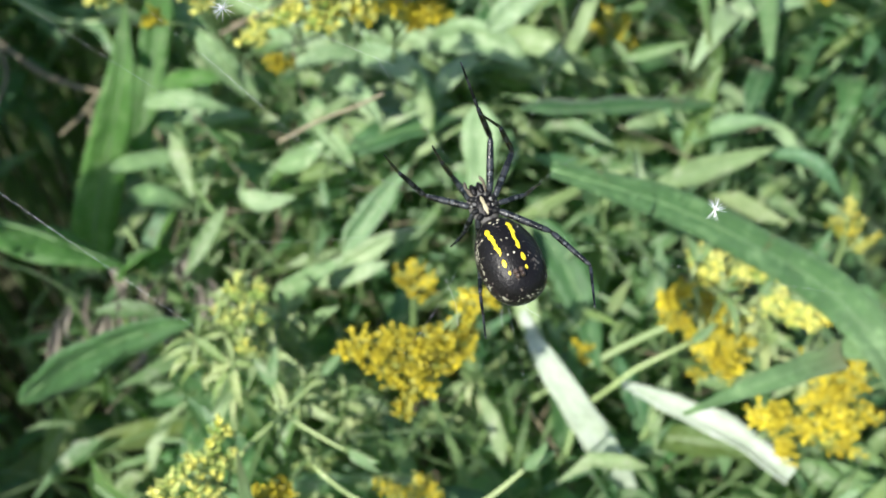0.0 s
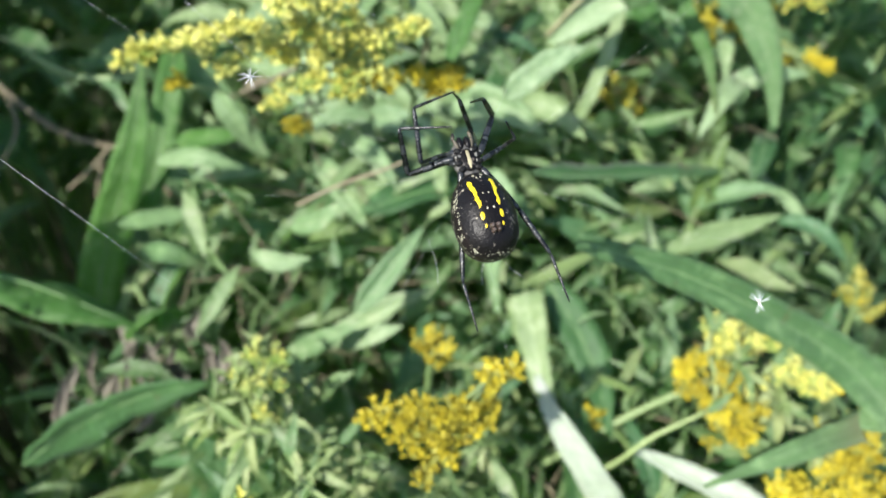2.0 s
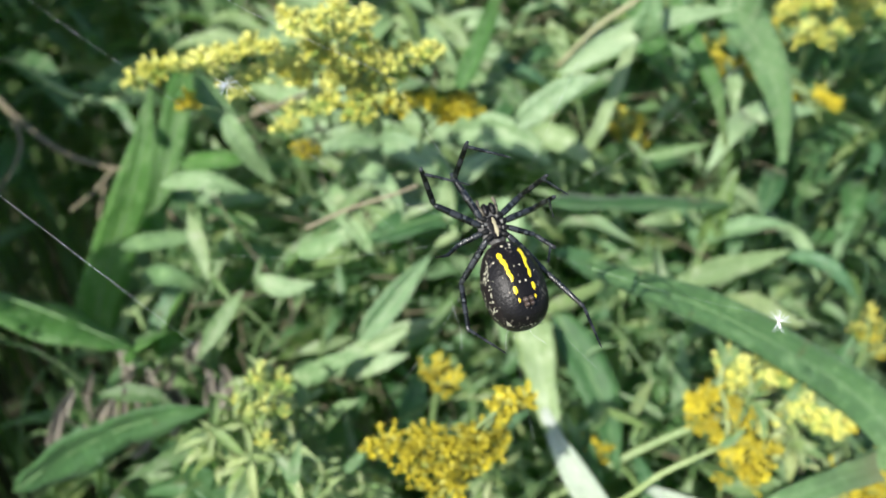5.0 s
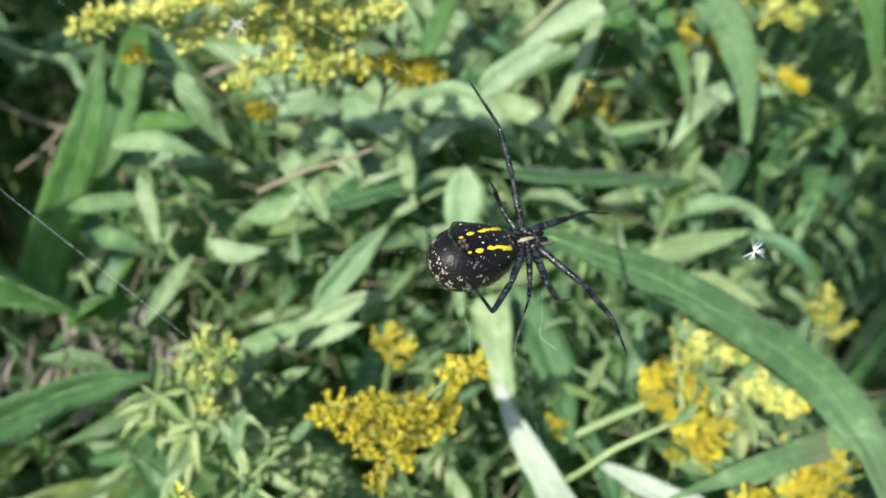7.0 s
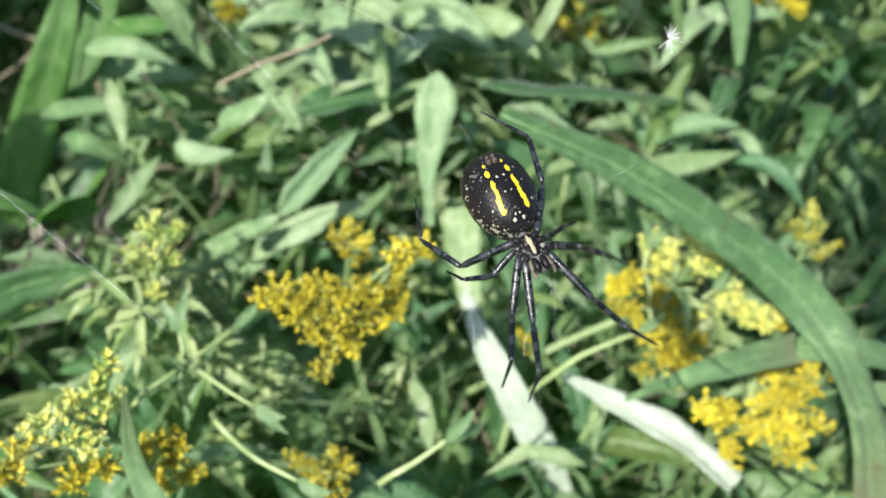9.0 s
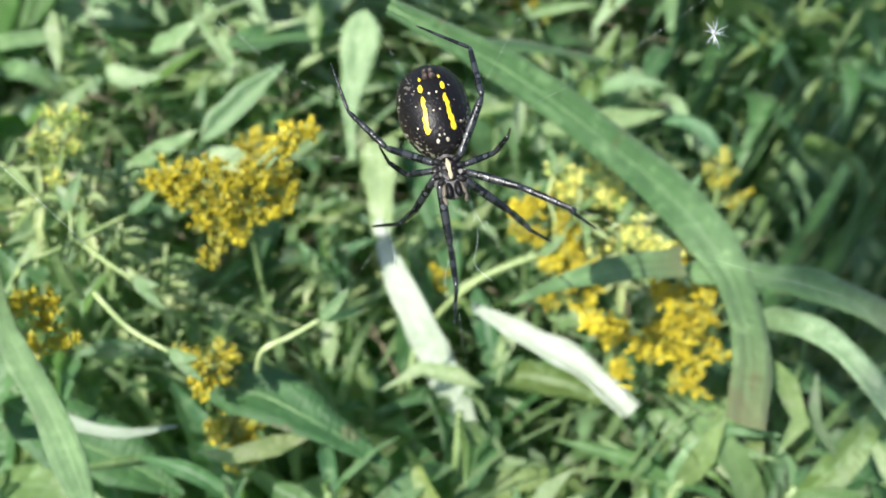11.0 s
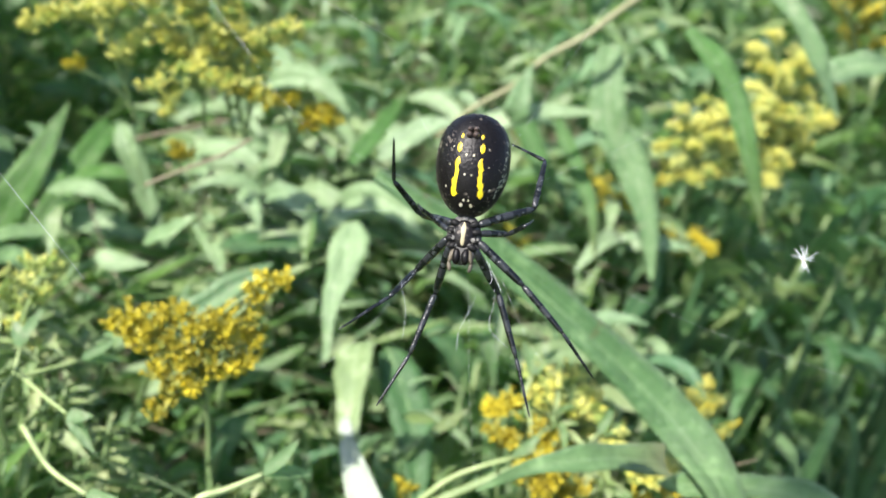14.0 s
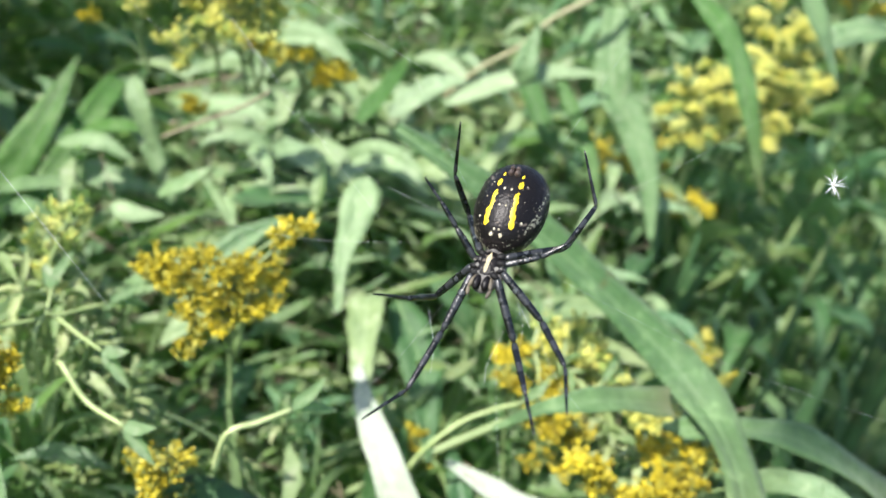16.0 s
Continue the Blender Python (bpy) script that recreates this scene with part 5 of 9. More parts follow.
# ---- pale stalks among the flowers ----
for pts_, r_ in (
        ([(0.0831, 0.1660, 0.7664), (0.0927, 0.1690, 0.7804), (0.1015, 0.1715, 0.7873), (0.1128, 0.1760, 0.7924)], 0.0012),
        ([(0.1194, 0.1860, 0.7875), (0.1170, 0.1910, 0.7976), (0.1125, 0.1960, 0.8052), (0.1129, 0.2000, 0.8118)], 0.0009),
        ([(0.1272, 0.1900, 0.7879), (0.1351, 0.1930, 0.7913), (0.1413, 0.1970, 0.7981)], 0.0010),
        ([(-0.0444, 0.1120, 0.8033), (-0.0344, 0.1250, 0.8051), (-0.0236, 0.1400, 0.8066)], 0.0010),
        ([(-0.0185, 0.1060, 0.8051), (-0.0076, 0.1010, 0.7995), (0.0060, 0.0960, 0.7993)], 0.0010),
        ([(0.0327, 0.1000, 0.8034), (0.0391, 0.1040, 0.8065), (0.0463, 0.1100, 0.8094)], 0.0011),
        ([(-0.0342, 0.1180, 0.8018), (-0.0351, 0.1250, 0.8064), (-0.0381, 0.1320, 0.8106)], 0.0008),
        ([(-0.0342, 0.1250, 0.8066), (-0.0194, 0.1160, 0.8088), (-0.0101, 0.1120, 0.8086)], 0.0008)):
    root_ = tagged(new("plant_stalk"), "pale green plant stalk bright in the sun", "stalk", "pale plant stalks")
    s_ = Soup()
    low_ = Vector(pts_[0]) * 1.6 - Vector(pts_[1]) * 0.6 + Vector((0, 0.008, -0.016))
    s_.add(*tube_geo(smooth_path([low_] + [Vector(q) for q in pts_], 18), r_, r_ * 0.6, 8))
    s_.make("stalk", STALK, root_)
    tip_, dir_ = Vector(pts_[-1]), (Vector(pts_[-1]) - Vector(pts_[-2])).normalized()
    for side_ in (-1, 1):
        aside_ = Vector((dir_.z, 0.2, -dir_.x)) * side_
        s_ = Soup()
        s_.add(*blade_geo(smooth_path([tip_, tip_ + dir_ * 0.006 + aside_ * 0.003, tip_ + dir_ * 0.012 + aside_ * 0.008], 6), 0.0035, (-0.2, -0.6, 0.7), 0.25, (0, 20), "lance", 0.05, 2))
        s_.make("leaf", LEAFLET, root_)


# ---- leafy bud shoots ----
BRACT = leaf_material("young_leaf", (0.08, 0.18, 0.035), (0.25, 0.37, 0.11), (0.55, 0.61, 0.30), (0.46, 0.53, 0.25), rough=0.45, trans=0.25, hues=0.3)
BRACTS = []
for k in range(6):
    rng_b = random.Random(50 + k)
    L_ = rng_b.uniform(0.007, 0.014)
    v_, f_, uv_ = blade_geo(leaf_path(L_, rng_b.uniform(0.2, 0.8), rng_b.uniform(0.1, 0.9), 5, rng_b.uniform(-0.2, 0.2)), L_ * 0.21, (0, 0, 1), 0.35, (0, rng_b.uniform(-30, 30)), "lance", 0, 2)
    ob_ = mesh_object("young_leaf", v_, f_, BRACT, None, "", uv_)
    BRACTS.append(ob_.data)
    bpy.data.objects.remove(ob_)


def bud_shoot(top, base, count, seed):
    rng = random.Random(seed)
    root = tagged(new("budding_shoot"), "pale yellow green goldenrod shoot with small young leaves", "wild plant", "budding shoots")
    base, top = Vector(base), Vector(top)
    root.location = base
    path = smooth_path([Vector((0, 0, 0)), (top - base) * 0.5, top - base], 8)
    s = Soup()
    s.add(*tube_geo(path, 0.0014, 0.0007))
    s.make("stem", STEM, root)
    for i in range(count):
        q = 0.35 + 0.65 * i / count
        p = path[int(q * 7.99)].lerp(path[int(q * 7.99) + 1], q * 7.99 - int(q * 7.99))
        ob = new("young_leaf", BRACTS[rng.randrange(6)])
        ob.parent = root
        k = rng.uniform(0.8, 1.3)
        ob.matrix_basis = Matrix.Translation(p) @ pose(0, 0, 0, 0, 0, i * 137.5 + rng.uniform(-20, 20)) @ pose(0, 0, 0, rng.uniform(-20, 20), rng.uniform(-45, 25), 0) @ Matrix.Diagonal((k, k, k, 1))


for k_, (top_, base_) in enumerate((
        ((-0.0707, 0.1523, 0.8063), (-0.0720, 0.1542, 0.7658)), ((-0.0571, 0.1468, 0.8008), (-0.0604, 0.1487, 0.7603)), ((-0.0452, 0.1517, 0.7986), (-0.0496, 0.1509, 0.7625)),
        ((-0.0647, 0.1619, 0.8089), (-0.0665, 0.1624, 0.7739)), ((-0.0329, 0.1486, 0.7885), (-0.0380, 0.1454, 0.7570)),
        ((-0.0637, 0.1778, 0.7728), (-0.0703, 0.1915, 0.7374)), ((-0.0433, 0.1750, 0.7681), (-0.0495, 0.1870, 0.7299)),
        ((-0.0670, 0.1731, 0.7812), (-0.0753, 0.1909, 0.7434)), ((-0.0457, 0.1773, 0.7878), (-0.0557, 0.1941, 0.7477)), ((-0.0190, 0.1524, 0.7781), (-0.0212, 0.1510, 0.7344)),
        ((-0.0575, 0.1695, 0.8165), (-0.0607, 0.1689, 0.7805)), ((0.1234, 0.1928, 0.8044), (0.1350, 0.1943, 0.7635)), ((0.1437, 0.1952, 0.7926), (0.1545, 0.1957, 0.7508)),
        ((0.1220, 0.1990, 0.7886), (0.1324, 0.2134, 0.7544)), ((0.1456, 0.1863, 0.7869), (0.1563, 0.2003, 0.7520)), ((0.1746, 0.1797, 0.7856), (0.1909, 0.1964, 0.7454)), ((0.1550, 0.1723, 0.7902), (0.1690, 0.1750, 0.7514)),
        ((-0.0577, 0.1678, 0.7675), (-0.0621, 0.1819, 0.7329)), ((-0.0302, 0.1633, 0.7605), (-0.0343, 0.1753, 0.7224)), ((-0.0111, 0.1535, 0.7542), (-0.0143, 0.1699, 0.7138)),
        ((-0.0550, 0.1423, 0.7449), (-0.0591, 0.1536, 0.7059)), ((-0.0300, 0.1388, 0.7395), (-0.0314, 0.1498, 0.6999)), ((0.0134, 0.1570, 0.7507), (0.0143, 0.1696, 0.7138)), ((0.0305, 0.1735, 0.7587), (0.0342, 0.1855, 0.7208)))):
    bud_shoot(top_, base_, 28, 70 + k_)


# ---- spider ----
def spider_material(name, base, spot, amount, scale, rough=0.45, spec=0.14, bands=0.0):
    m, n, l, p = material(name)
    pos = n.new("ShaderNodeTexCoord").outputs["Object"]
    vor = n.new("ShaderNodeTexVoronoi")
    vor.inputs["Scale"].default_value = scale
    l.new(pos, vor.inputs["Vector"])
    ns = noise_tex(n, l, scale * 0.35, 4.0, pos)
    fac = math_node(n, l, "GREATER_THAN", math_node(n, l, "SUBTRACT", ns, math_node(n, l, "MULTIPLY", vor.outputs[0], 0.35)), amount)
    col = mixed(n, l, fac, base, spot)
    if bands:
        sep = n.new("ShaderNodeSeparateXYZ")
        l.new(pos, sep.inputs[0])
        wave = math_node(n, l, "SINE", math_node(n, l, "MULTIPLY", sep.outputs[0], 6.283 / bands))
        wave = math_node(n, l, "ADD", wave, math_node(n, l, "MULTIPLY", ns, 1.1))
        col = mixed(n, l, ramp(n, l, wave, [(0.62, (0, 0, 0)), (0.95, (0.8, 0.8, 0.8))]), col, (0.030, 0.033, 0.036))
    l.new(col, p.inputs["Base Color"])
    p.inputs["Roughness"].default_value = rough
    p.inputs["Specular IOR Level"].default_value = spec
    bump = n.new("ShaderNodeBump")
    bump.inputs["Strength"].default_value, bump.inputs["Distance"].default_value = 0.6, 0.0002
    l.new(noise_tex(n, l, 2200.0, 3.0, pos), bump.inputs["Height"])
    l.new(bump.outputs[0], p.inputs["Normal"])
    return m


BLACK = spider_material("spider_black", (0.007, 0.006, 0.006), (0.10, 0.085, 0.07), 0.50, 1300.0, 0.36, 0.22)
FLANK = spider_material("spider_flank", (0.014, 0.011, 0.011), (0.29, 0.28, 0.21), 0.425, 1900.0, 0.36, 0.22)
LEGMAT = spider_material("spider_leg", (0.005, 0.006, 0.006), (0.050, 0.056, 0.058), 0.50, 1100.0, 0.26, 0.5, 0.0046)
COXA = spider_material("spider_coxa", (0.012, 0.012, 0.012), (0.17, 0.165, 0.15), 0.44, 900.0, 0.45)
YELLOW = plain_material("spider_yellow", (0.72, 0.52, 0.01), (0.85, 0.68, 0.02), 400, 0.4, 0.1)
CREAM = plain_material("spider_cream", (0.38, 0.34, 0.22), (0.62, 0.58, 0.44), 400, 0.45, 0.1)
SILK = plain_material("silk", (0.75, 0.78, 0.8), (0.9, 0.92, 0.95), 400, 0.25, 0.02)


def ab_half(s):
    """Half width of the abdomen in mm at s from the waist (0) to the rear (1)."""
    s = min(1, max(0, s))
    return 6.2 * max(0.0, 1 - abs(2 * s - 1) ** 2.7) ** 0.46 * (0.80 + 0.20 * min(1, s * 2.2))


def ab_point(x, s, lift=0.0):
    """A point of the belly side in metres: x mm aside, at s along the abdomen."""
    w = max(ab_half(s), 0.01)
    q = max(-0.999, min(0.999, x / w))
    return Vector((x, -17.6 * s, w * 0.86 * math.sqrt(1 - q * q) + lift)) * 0.001


def lathe(name, prof, parent, mat, label="", squash=0.86, back=1.0):
    """A body along -y with half widths prof(s)."""
    v, f = [], []
    n, m = 26, 28
    for i in range(n + 1):
        s = 0.5 - 0.5 * math.cos(math.pi * i / n)
        w = prof(s)
        for j in range(m):
            a = 2 * math.pi * j / m
            z = math.sin(a)
            v.append(Vector((w * math.cos(a), -17.6 * s, w * z * (squash if z > 0 else back))) * 0.001)
    for i in range(n):
        for j in range(m):
            f.append((i * m + j, i * m + m + j, i * m + m + (j + 1) % m, i * m + (j + 1) % m))
    rng = random.Random(12)
    for k in range(900):
        s, a = rng.uniform(0.04, 0.98), rng.uniform(0, 6.283)
        w, z = prof(s), math.sin(a)
        b = Vector((w * math.cos(a), -17.6 * s, w * z * (squash if z > 0 else back)))
        d = Vector((math.cos(a), -0.9 * (s - 0.2) + rng.uniform(-0.4, 0.4), z)).normalized() * rng.uniform(0.35, 0.8)
        q = len(v)
        v += [(b + Vector((0.025, 0, 0))) * 0.001, (b - Vector((0.025, 0.02, 0))) * 0.001, (b + d) * 0.001]
        f.append((q, q + 1, q + 2))
    return mesh_object(name, v, f, mat, parent, label)


def patch(name, spots, parent, mat, label=""):
    """Flat markings on the belly: each spot a run of (x, s, half width) in mm."""
    so = Soup()
    for run in spots:
        v, f = [], []
        for x, s, w in run:
            for a in (-1, -0.4, 0.4, 1):
                v.append(ab_point(x + a * w, s, 0.0 if abs(a) == 1 else 0.09))
        for i in range(len(run) - 1):
            for j in range(3):
                k = i * 4 + j
                f.append((k, k + 4, k + 5, k + 1))
        so.add(v, f)
    return so.make(name, mat, parent, label)


def ellipsoid(bm, c, r, rot=None, seg=14):
    m = Matrix.Translation(Vector(c) * 0.001) @ (rot or Matrix.Identity(4)) @ Matrix.Diagonal((r[0] * 0.001, r[1] * 0.001, r[2] * 0.001, 1))
    bmesh.ops.create_uvsphere(bm, u_segments=seg, v_segments=max(6, seg // 2), radius=1.0, matrix=m)


LEG_LEN = {1: (10.8, 11.2, 10.2), 2: (10.2, 10.0, 10.2), 3: (6.0, 5.0, 4.8), 4: (11.0, 10.4, 9.8)}


def leg_segment(name, L, r0, r1, parent, bulge=0.0):
    """A leg piece along +x from its joint, L mm long."""
    v, f = [], []
    n, m = 12, 8
    for i in range(n + 1):
        s = i / n
        r = r0 + (r1 - r0) * s + bulge * math.sin(math.pi * s)
        if i in (0, n):
            r *= 0.6
        for j in range(m):
            a = 2 * math.pi * j / m
            v.append(Vector((L * s, r * math.cos(a), r * math.sin(a))) * 0.001)
    for i in range(n):
        for j in range(m):
            f.append((i * m + j, i * m + (j + 1) % m, i * m + m + (j + 1) % m, i * m + m + j))
    f.append(tuple(range(m))[::-1])
    f.append(tuple(range(n * m, n * m + m)))
    rng = random.Random(int(L * 100))
    for k in range(26):
        s = rng.random()
        a = rng.uniform(0, 6.283)
        r = r0 + (r1 - r0) * s
        b = Vector((L * s, r * 0.9 * math.cos(a), r * 0.9 * math.sin(a))) * 0.001
        tip = b + Vector((0.25, math.cos(a) * 0.42, math.sin(a) * 0.42)) * 0.001
        q = len(v)
        v += [b + Vector((0.03e-3, 0, 0)), b - Vector((0.03e-3, 0, 0)), tip]
        f.append((q, q + 1, q + 2))
    return mesh_object(name, v, f, LEGMAT, parent)


def build_spider():
    root = tagged(new("garden_spider"), "black garden spider with two yellow belly stripes, clinging to its web", "spider")
    lathe("abdomen", ab_half, root, FLANK, "black egg-shaped abdomen, pale speckled flanks")
    belly = Soup()
    v, f = [], []
    n, m = 22, 12
    for i in range(n + 1):
        s = 0.02 + 0.94 * i / n
        w = ab_half(s) * 0.86
        for j in range(m + 1):
            v.append(ab_point(w * (j / m * 2 - 1), s, 0.05))
    for i in range(n):
        for j in range(m):
            k = i * (m + 1) + j
            f.append((k, k + m + 1, k + m + 2, k + 1))
    belly.add(v, f)
    belly.make("belly", BLACK, root)
    rng = random.Random(5)
    for side in (-1, 1):
        runs = []
        run = []
        for i in range(15):
            s = 0.15 + 0.35 * i / 14
            run.append((side * (2.15 - 0.3 * i / 14 + rng.uniform(-0.14, 0.14)), s, 0.2 if i in (0, 14) else rng.uniform(0.36, 0.66) * (1.1 - 0.3 * i / 14)))
        runs.append(run)
        runs.append([(side * 1.85, 0.545 + 0.095 * i / 6, (0.05, 0.36, 0.52, 0.45, 0.52, 0.36, 0.05)[i]) for i in range(7)])
        runs.append([(side * 1.65, 0.680 + 0.05 * i / 4, (0.04, 0.26, 0.32, 0.24, 0.04)[i]) for i in range(5)])
        patch("belly_stripe", runs, root, YELLOW, "broken bright yellow stripe")
        dots = []
        for s, x, r in ((0.52, 0.62, 0.24), (0.34, 0.55, 0.17), (0.08, 0.8, 0.30), (0.12, 0.4, 0.18), (0.43, 3.2, 0.10), (0.24, 3.6, 0.16), (0.60, 2.9, 0.10)):
            dots.append([(side * x, s + 0.0588 * r * (i / 4 * 2 - 1), 0.02 + r * math.sqrt(max(0, 1 - (i / 4 * 2 - 1) ** 2))) for i in range(5)])
        patch("pale_dots", dots, root, CREAM, "small white dots")
    brown = plain_material("spinneret", (0.03, 0.02, 0.018), (0.10, 0.07, 0.055), 500, 0.5)
    for x, y, rr in ((-0.55, 0, 0.6), (0.55, 0, 0.6), (-0.5, -0.9, 0.5), (0.5, -0.9, 0.5)):
        bm = bmesh.new()
        ellipsoid(bm, (x, -12.6 + y, 5.0), (rr, rr, 1.0))
        part("spinneret", bm, brown, root, "small brown spinneret")
    bm = bmesh.new()
    ellipsoid(bm, (0, 3.6, -0.6), (3.0, 4.4, 1.5), None, 20)
    ellipsoid(bm, (0, 0.2, -0.2), (0.9, 1.2, 0.8))
    part("carapace", bm, plain_material("carapace", (0.03, 0.028, 0.026), (0.14, 0.135, 0.125), 500, 0.5), root, "grey hairy carapace")
    bm = bmesh.new()
    ellipsoid(bm, (0, 3.0, 0.55), (1.9, 2.5, 0.65), None, 18)
    part("sternum", bm, BLACK, root)
    so = Soup()
    v, f = [], []
    for i in range(9):
        y = 1.0 + 3.9 * i / 8
        w = 0.7 * (0.12, 0.34, 0.5, 0.6, 0.45, 0.42, 0.5, 0.45, 0.2)[i]
        z = 0.62 + 0.65 * math.sqrt(max(0.05, 1 - ((y - 3.0) / 2.5) ** 2)) - 0.02
        v += [Vector((a * w, y, z + (0.06 if abs(a) < 1 else -0.06))) * 0.001 for a in (-1, 0, 1)]
    for i in range(8):
        for j in range(2):
            f.append((i * 3 + j, i * 3 + j + 1, i * 3 + j + 4, i * 3 + j + 3))
    so.add(v, f)
    so.make("sternum_stripe", plain_material("sternum_cream", (0.20, 0.17, 0.09), (0.46, 0.41, 0.25), 600, 0.5, 0.1), root, "cream yellow stripe on the breast plate")
    for side in (-1, 1):
        bm = bmesh.new()
        ellipsoid(bm, (side * 0.75, 6.6, 0.35), (0.72, 1.5, 0.85))
        part("chelicera", bm, BLACK, root)
        bm = bmesh.new()
        ellipsoid(bm, (side * 1.55, 6.6, 0.4), (0.42, 1.3, 0.42), pose(0, 0, 0, 0, 0, -side * 14))
        ellipsoid(bm, (side * 1.75, 8.3, 0.2), (0.36, 0.95, 0.36), pose(0, 0, 0, 0, 0, side * 12))
        part("pedipalp", bm, plain_material("pedipalp", (0.03, 0.027, 0.02), (0.16, 0.135, 0.09), 500, 0.5), root, "pale brown feeler")
    made = {}
    for side, sx in (("a", -1), ("b", 1)):
        for k, (cx, cy) in {1: (2.0, 5.0), 2: (2.5, 3.8), 3: (2.5, 2.5), 4: (2.0, 1.2)}.items():
            bm = bmesh.new()
            ellipsoid(bm, (sx * cx * 0.8, cy, 0.55), (0.95, 0.62, 0.6), pose(0, 0, 0, 0, 0, sx * (25, 10, -8, -25)[k - 1]))
            part("coxa", bm, COXA, root, "grey and white banded leg base")
            L = LEG_LEN[k]
            thin = 0.8 if k == 3 else 1.0
            made[side + str(k)] = [leg_segment("femur", L[0], 0.66 * thin, 0.56 * thin, root, 0.12),
                                   leg_segment("tibia", L[1], 0.58 * thin, 0.42 * thin, root, 0.06),
                                   leg_segment("metatarsus", L[2], 0.38 * thin, 0.15, root)]
    return root, made


spider, leg_parts = build_spider()


# ---- web ----
def build_web():
    rng = random.Random(21)
    root = tagged(new("spider_web"), "loose silk threads of an orb web, glinting in the sun", "spider web")
    e1, e2 = Vector((1, 0, 0)), Vector((0, 0.55, 0.83)).normalized()
    def thread(a, b, r, sag=0.004):
        s = Soup()
        a, b = Vector(a), Vector(b)
        s.add(*tube_geo(smooth_path([a, (a + b) * 0.5 - Vector((0, 0, sag)), b], 8), r, r, 5))
        s.make("thread", SILK, root)
    thread(e1 * -0.16 + e2 * 0.045, e1 * -0.058 - e2 * 0.027, 0.00002)
    thread(e1 * -0.15 + e2 * 0.075, e1 * -0.06 + e2 * 0.018, 0.000009)
    thread(e1 * -0.10 + e2 * 0.062, e1 * -0.02 + e2 * 0.028, 0.000014)
    thread(e1 * -0.085 + e2 * 0.050, e1 * -0.020 + e2 * 0.000, 0.000006, 0.0005)
    # short thicker piece added as the sun's glint on the thin thread above
    thread(e1 * -0.056 + e2 * 0.0278, e1 * -0.044 + e2 * 0.0185, 0.000016, 0.0)
    for k in range(9):
        a = k * 0.70 + rng.uniform(-0.2, 0.2)
        d = e1 * math.cos(a) + e2 * math.sin(a)
        thread(d * 0.012, d * rng.uniform(0.03, 0.09), 0.000007, 0.002)
    for k in range(5):
        c = e1 * rng.uniform(0.004, 0.010) - e2 * rng.uniform(0.006, 0.018) if k < 4 else e1 * rng.uniform(-0.010, -0.006) - e2 * rng.uniform(0.012, 0.018)
        a = rng.uniform(0.9, 2.2)
        d = (e1 * math.cos(a) + e2 * math.sin(a)) * rng.uniform(0.003, 0.006)
        bow = (e1 * rng.uniform(-1, 1) + e2 * rng.uniform(-1, 1)) * 0.0022
        wisp = Soup()
        wisp.add(*tube_geo(smooth_path([c - d, c - d * 0.3 + bow, c + d * 0.4 + bow * 0.4, c + d], 16), 0.000024, 0.00001, 5))
        wisp.make("silk_wisp", SILK, root, "white wisp of crumpled silk")
    return root


web_thing = build_web()


def build_fluff(size, rays, seed, label):
    rng = random.Random(seed)
    root = tagged(new("seed_fluff"), label, "seed fluff", "bits caught in the web")
    s = Soup()
    for i in range(rays):
        d = Vector((rng.gauss(0, 1), rng.gauss(0, 1), rng.gauss(0, 0.5))).normalized() * size * rng.uniform(0.5, 1.0)
        s.add(*tube_geo(smooth_path([Vector((0, 0, 0)), d * 0.5 + Vector((0, 0, size * 0.08)), d], 4), 0.00006, 0.00002, 4))
    s.make("hairs", SILK, root)
    bm = bmesh.new()
    bmesh.ops.create_uvsphere(bm, u_segments=8, v_segments=6, radius=1.0, matrix=Matrix.Diagonal((size * 0.06, size * 0.06, size * 0.2, 1)))
    part("seed", bm, CREAM, root)
    return root


fluff_a = build_fluff(0.0028, 26, 1, "white feathery seed caught in the web")
fluff_b = build_fluff(0.0028, 22, 2, "small white seed tuft caught in the web")


